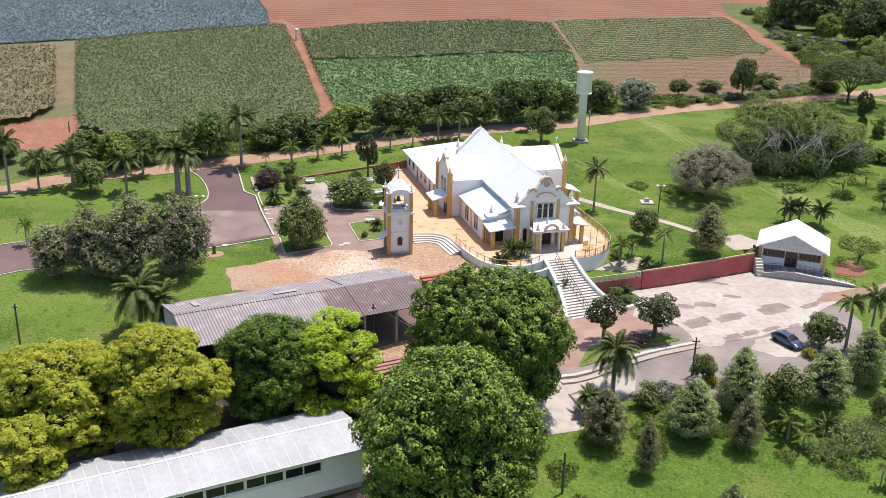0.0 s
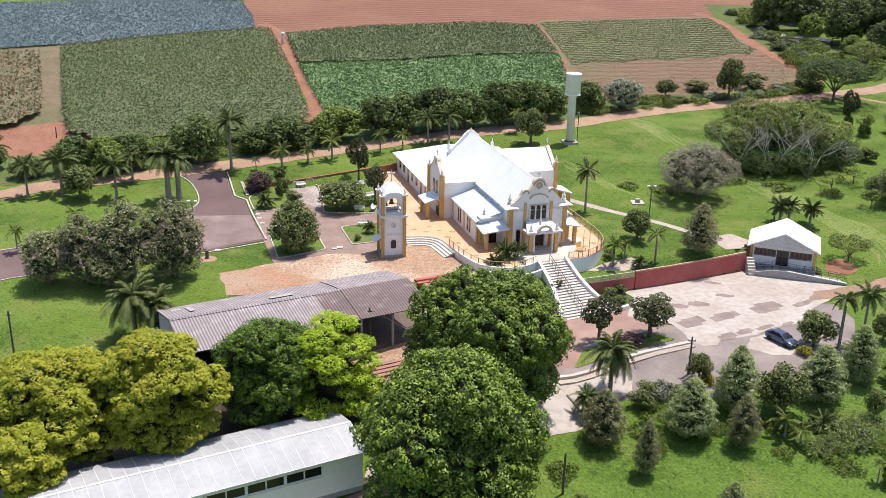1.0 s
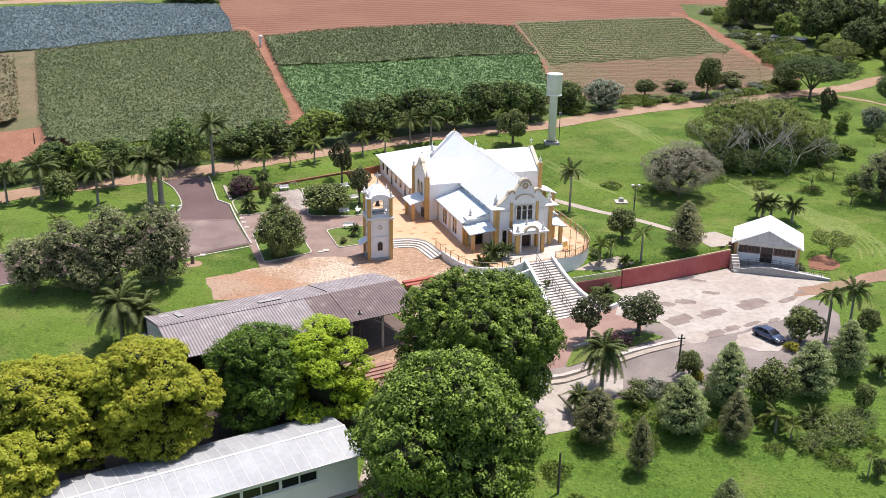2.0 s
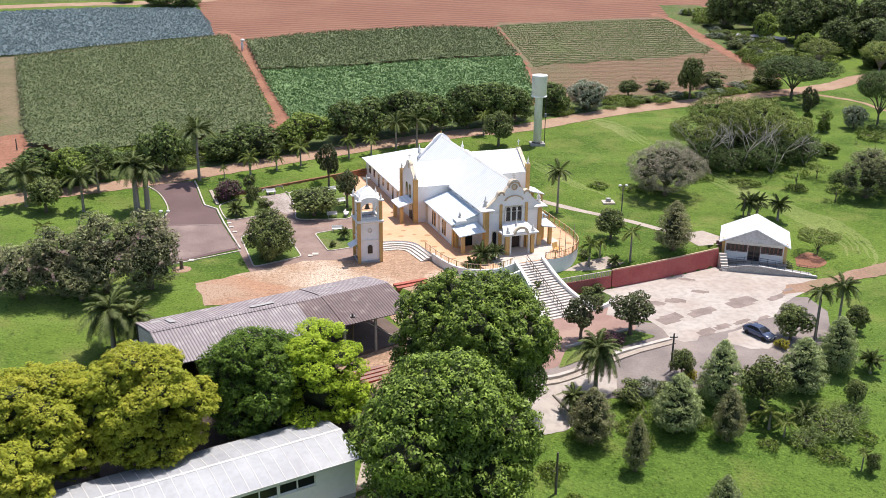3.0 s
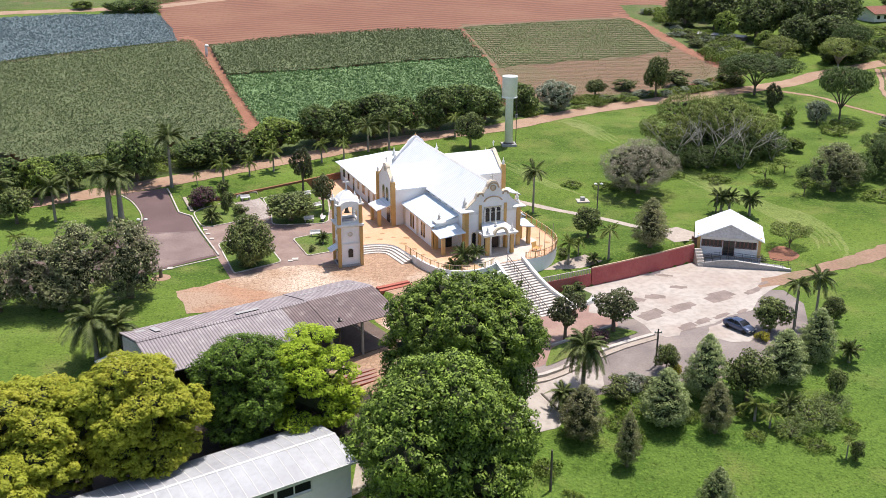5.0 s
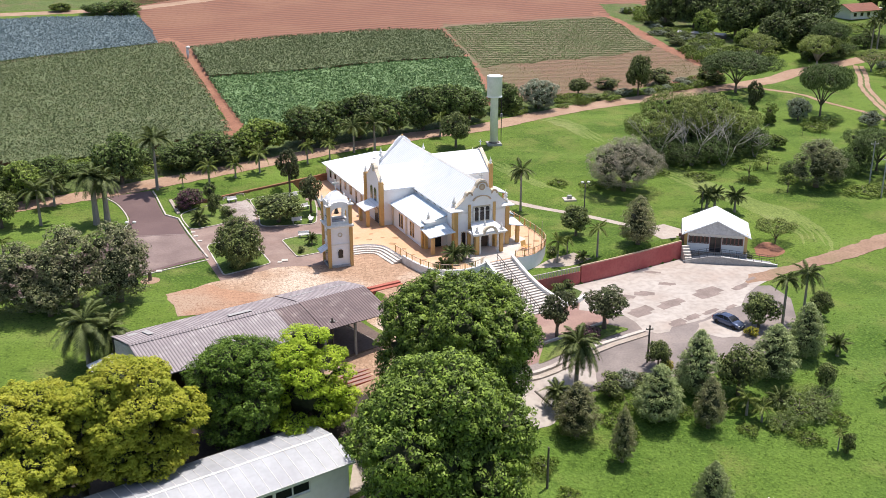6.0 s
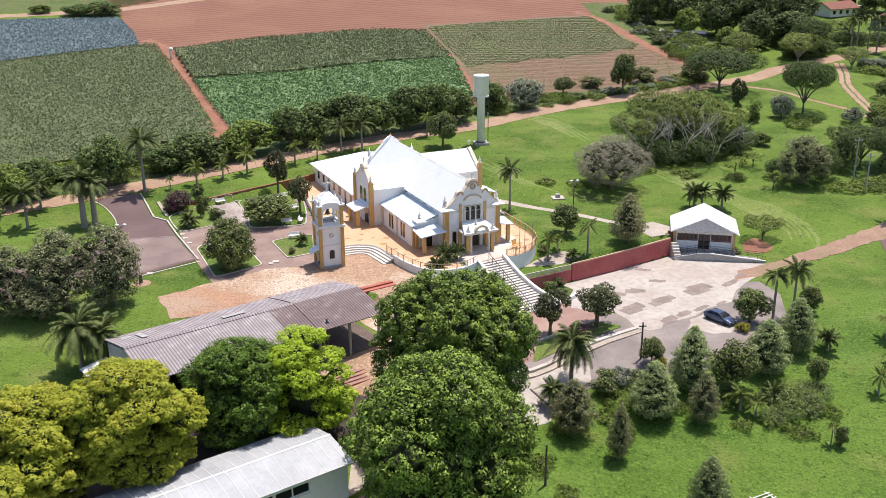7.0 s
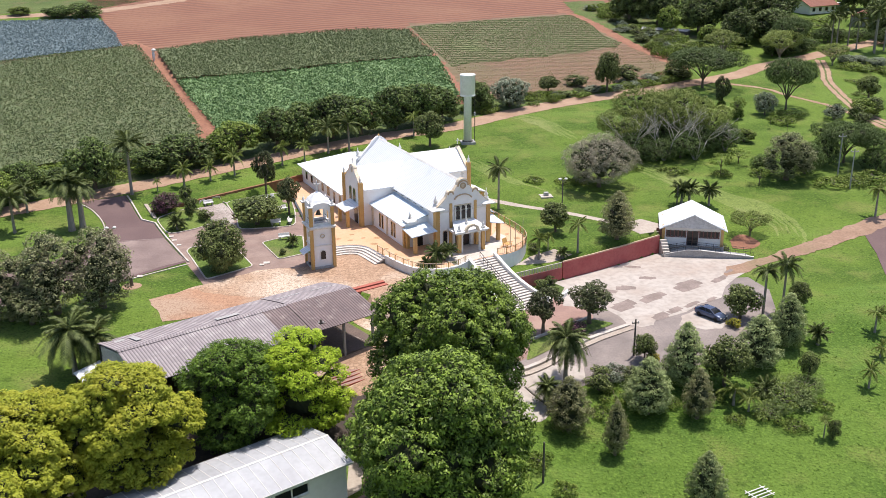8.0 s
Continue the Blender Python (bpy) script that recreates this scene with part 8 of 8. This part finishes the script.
palms(palm_kind("palm_tree", "tall feather palm with a grey trunk", 3.0, 20, 0.17, 61), ((-36.2, 153.4, 9.2, 6.4), (-68.2, 139.1, 9.1, 5.6), (-64.4, 140.8, 5.7, 4.7), (-59.9, 142.7, 6.2, 6.2), (-50.7, 148.0, 4.8, 4.4), (-50.9, 140.6, 6.1, 5.4), (-4.5, 168.6, 5.4, 4.8), (-0.8, 169.3, 5.8, 5.4), (127.0, 231.6, 8.6, 5), (129.6, 233.4, 9.2, 5.4), (134.8, 224.6, 11.4, 5.6), (139.0, 227.2, 10.8, 5.4), (129.8, 238, 4.4, 4.6), (132.5, 233, 9.5, 5), (132.6, 229.2, 8, 5), (135.7, 226.4, 12, 5), (19.6, 139.1, 7.1, 4.4), (42.7, 98.8, 6.6, 3.4), (45.6, 99.6, 7.0, 4.2)))
palms(palm_kind("queen_palm", "dense drooping dark green palm", 3.1, 42, 0.2, 71, 0.9), ((-35.0, 96.6, 5.8, 6.4), (-32.8, 96.9, 4.8, 5.6), (15.7, 89.2, 6.0, 5.4), (12.8, 85.8, 2.6, 3.0)))
palms(palm_kind("royal_palm", "stout palm with a thick grey trunk and full crown", 3.4, 40, 0.42, 81, 0.95), ((-43.0, 140.3, 8.0, 5.4), (-41.6, 141.0, 7.2, 5.0)))
palms(palm_kind("young_palm", "young yellowish green feather palm on the lawn", 1.7, 15, 0.11, 91, material=L_YOUNG), ((-56.1, 117, 3.3, 2.7), (-51.6, 125.4, 3.3, 2.9), (-28.3, 155.4, 3.6, 3.8), (-24.3, 157.7, 2.9, 3.2), (-20.5, 159.7, 3.9, 4.0), (-12.6, 163.4, 3.8, 3.4), (-8.8, 165.0, 3.3, 3.0), (-32.3, 154.0, 2.0, 1.6), (11.7, 175.8, 4.3, 3.2), (26.2, 119.6, 4.6, 3.2), (20.6, 118.9, 3.6, 3.4), (75.3, 127.7, 5, 3.7), (54, 93.5, 3.0, 3.0), (47.5, 83.9, 2.6, 2.6), (38.6, 77.1, 2.2, 1.5), (51.9, 88.9, 1.6, 2.0), (31.9, 83.2, 2.4, 3.3), (33, 82, 2, 2.4), (22.5, 121.3, 2.4, 2.4)))
palms(palm_kind("cluster_palm", "low clump of arching palm leaves beside the terrace", 1.6, 30, 0.14, 95, 0.42), ((6.2, 115.6, 2.6, 3.4), (7.9, 116.4, 2.4, 2.8), (47.6, 135.6, 3.2, 4.0), (49.2, 136.4, 3.0, 3.4), (52.1, 135.6, 3.2, 3.6), (4.9, 113.9, 1.6, 3.0), (-28.0, 137.8, 1.7, 3.2), (-11.8, 127.2, 1.3, 2.0), (12.2, 111.2, 1.8, 3.0), (24, 119, 1.2, 2.2), (46.1, 92.1, 2.0, 3.0), (36, 84.5, 1.2, 3.0), (39, 82, 1.0, 2.6)))


def crop(name, poly, label, material, high, per_m2, size, slim, seed, canopy=0.8, rows=0.9, turn=0.0):
    """A field of standing crop: a broken canopy and many leaf blades over it, in rows."""
    rng = np.random.default_rng(seed)
    xs, ys = np.array([p[0] for p in poly]), np.array([p[1] for p in poly])
    area = 0.5 * abs(np.dot(xs, np.roll(ys, 1)) - np.dot(ys, np.roll(xs, 1)))
    box = (xs.max() - xs.min()) * (ys.max() - ys.min())
    n = int(per_m2 * box)
    p = np.stack([rng.uniform(xs.min(), xs.max(), n), rng.uniform(ys.min(), ys.max(), n)], 1)
    c, s = math.cos(radians(turn)), math.sin(radians(turn))
    q = p[:, 0] * -s + p[:, 1] * c
    off = (np.round(q / rows) * rows - q) * (0.75 if canopy else 0.45) + (0 if canopy else 1) * rng.normal(size=n) * 0.3
    p += off[:, None] * np.array([-s, c])
    ok = np.zeros(n, bool)
    j = len(poly) - 1
    for i in range(len(poly)):
        (x0, y0), (x1, y1) = poly[i], poly[j]
        cut = (y0 > p[:, 1]) != (y1 > p[:, 1])
        with np.errstate(divide="ignore", invalid="ignore"):
            ok ^= cut & (p[:, 0] < (x1 - x0) * (p[:, 1] - y0) / (y1 - y0 + 1e-12) + x0)
        j = i
    p = p[ok]
    z = np.array([land(x, y) for x, y in p])
    # patches where the crop stands taller or lower
    swell = np.array([noise.noise((x * 0.12, y * 0.12, seed)) for x, y in p])
    pts = np.column_stack([p, z + high * (0.86 + 0.16 * swell + rng.uniform(-0.14, 0.14, len(p)))])
    nor = rng.normal(size=(len(p), 3)) * 0.75
    nor[:, 2] += 1.0
    nor /= np.linalg.norm(nor, axis=1, keepdims=True)
    v, f = leaf_cards(pts, nor, size, slim, rng, 0.25)
    # skirt and canopy
    cell = 1.0
    g0 = {}
    cv, cf = [], []
    x = xs.min()
    while x < xs.max():
        y = ys.min()
        while y < ys.max():
            if canopy and all(inside(poly, x + u, y + w) for u in (0, 1) for w in (0, 1)):
                idx = []
                for dx, dy in ((0, 0), (1, 0), (1, 1), (0, 1)):
                    key = (round(x + dx, 2), round(y + dy, 2))
                    if key not in g0:
                        g0[key] = len(cv)
                        cv.append((key[0], key[1], land(*key) + high * canopy * (0.85 + 0.3 * noise.noise((key[0] * 0.9, key[1] * 0.9, seed)))))
                    idx.append(g0[key])
                cf.append(tuple(idx))
            y += cell
        x += cell
    me = bpy.data.meshes.new(name)
    me.from_pydata(cv + v.tolist(), [], cf + (f + len(cv)).tolist())
    me.materials.append(material)
    return tagged(new(name, me), label, "crop", kind="stuff")


L_SPARSE = leaf_mat("yellowing_corn_leaf", (0.11, 0.12, 0.05), (0.22, 0.2, 0.11), (0.25, 0.17, 0.1))
CORN_L = [(-91, 228), (-72.6, 178), (-68.2, 168), (-60, 163), (-44, 168), (-26.3, 178.5), (-34.5, 211), (-45.8, 250.6), (-49, 251), (-73, 239)]
crop("corn_field", CORN_L, "tall green corn in a dense field", L_CORN, 1.9, 14.0, 0.52, 0.32, 3, turn=30)
crop("corn_field", [(-41.6, 247.5), (-34.6, 219.5), (-13, 223.5), (7, 230), (25.4, 233.5), (24, 247), (22.5, 262), (10, 264), (-5, 261.5), (-20, 257.5), (-31, 253)], "tall grey-green corn in a dense field", L_TALL, 1.5, 14.0, 0.55, 0.32, 4, turn=30)
crop("leafy_crop", [(-34.6, 220), (-31, 206), (-23.6, 180), (0, 190), (22, 196), (25, 200), (25.6, 234), (7, 231), (-13, 224.5)], "low bright green leafy crop in rows", L_GREEN, 0.9, 10.0, 0.56, 0.6, 5, rows=1.1, turn=12)
crop("cabbage_field", [(-150, 210), (-108.4, 228), (-91, 235), (-73, 245.5), (-50.5, 255.5), (-54, 270), (-61, 290), (-88, 290), (-150, 275)], "blue-grey cabbage crop in a wide field", L_BLUE, 0.6, 8.0, 0.52, 0.8, 6, rows=1.0, turn=27)
crop("corn_field", [(-140, 148), (-95, 160), (-78.5, 173), (-77.2, 181), (-93.8, 223.5), (-108, 222), (-150, 203)], "sparse yellowing corn", L_SPARSE, 1.7, 4.5, 0.8, 0.28, 7, turn=30)
L_ROW = leaf_mat("row_crop_leaf", (0.13, 0.18, 0.07), (0.21, 0.27, 0.11), (0.2, 0.21, 0.1))
crop("row_crop", [(27.6, 225), (33, 228.4), (39.6, 228), (45, 231.8), (51, 231), (56, 234.6), (61.3, 234), (67, 238.4), (72.4, 239), (75.6, 244), (73.5, 251), (74.5, 268), (72.5, 280), (43, 275), (30, 272), (24, 270), (25.6, 250)], "low mottled green crop in long rows", L_ROW, 0.14, 20.0, 0.34, 0.6, 8, 0, 2.3, -6)
crop("row_crop", [(30, 194), (56, 206), (73, 214), (79, 222), (77, 238), (72, 242), (61, 238), (51, 235), (39, 233), (27.6, 229)], "sparse dry crop remains in rows", leaf_mat("dry_stalk", (0.24, 0.19, 0.1), (0.32, 0.26, 0.14), (0.18, 0.2, 0.075), 0.3, deep=1.0), 0.1, 6.0, 0.28, 0.5, 9, 0, 1.9, -6)
L_BLADE = leaf_mat("grass_blades", (0.1, 0.17, 0.028), (0.16, 0.235, 0.042), (0.19, 0.225, 0.06), 0.5, deep=1.0)
for name, poly, dense in (
    ("meadow_tufts", [(12, 64), (12, 80), (18, 85), (30, 86.5), (41, 91), (49, 101), (60, 106), (63, 100), (62, 92), (72, 84), (84, 70), (76, 60), (22, 58)], 2.2),
):
    crop(name, poly, "scattered tufts of longer grass", L_BLADE, 0.1, dense, 0.36, 0.3, 12, 0, 0.6, 20)
wild = random.Random(77)
for i in range(46):
    y = wild.uniform(226, 288)
    x = 79.5 + wild.uniform(0.5, 12) * (1.0 if y < 262 else 0.7)
    plant(("weed", "weed", "bush", "pale")[i % 4], x, y, wild.uniform(0.8, 2.4), wild.uniform(2.5, 5.5))
for i in range(54):
    x = wild.uniform(23, 80)
    y = 183.6 + (x - 23) * 0.4 + wild.uniform(0.2, 5.5) + 1.5
    plant(("weed", "bush", "weed", "pale", "weed")[i % 5], x, y, wild.uniform(0.6, 1.7), wild.uniform(1.8, 4.0))
for x, y, h, w in ((75.2, 182.5, 2.6, 2.0), (76.4, 177.7, 2.4, 2.6), (71.4, 164.2, 2.6, 4.0), (102.1, 175.6, 3.6, 5.5)):
    plant("light", x, y, h, w)
plant("hedge", -66, 294, 4.2, 10)
plant("hedge", -73, 295, 3.4, 8)
plant("light", -84, 300, 2.5, 6)
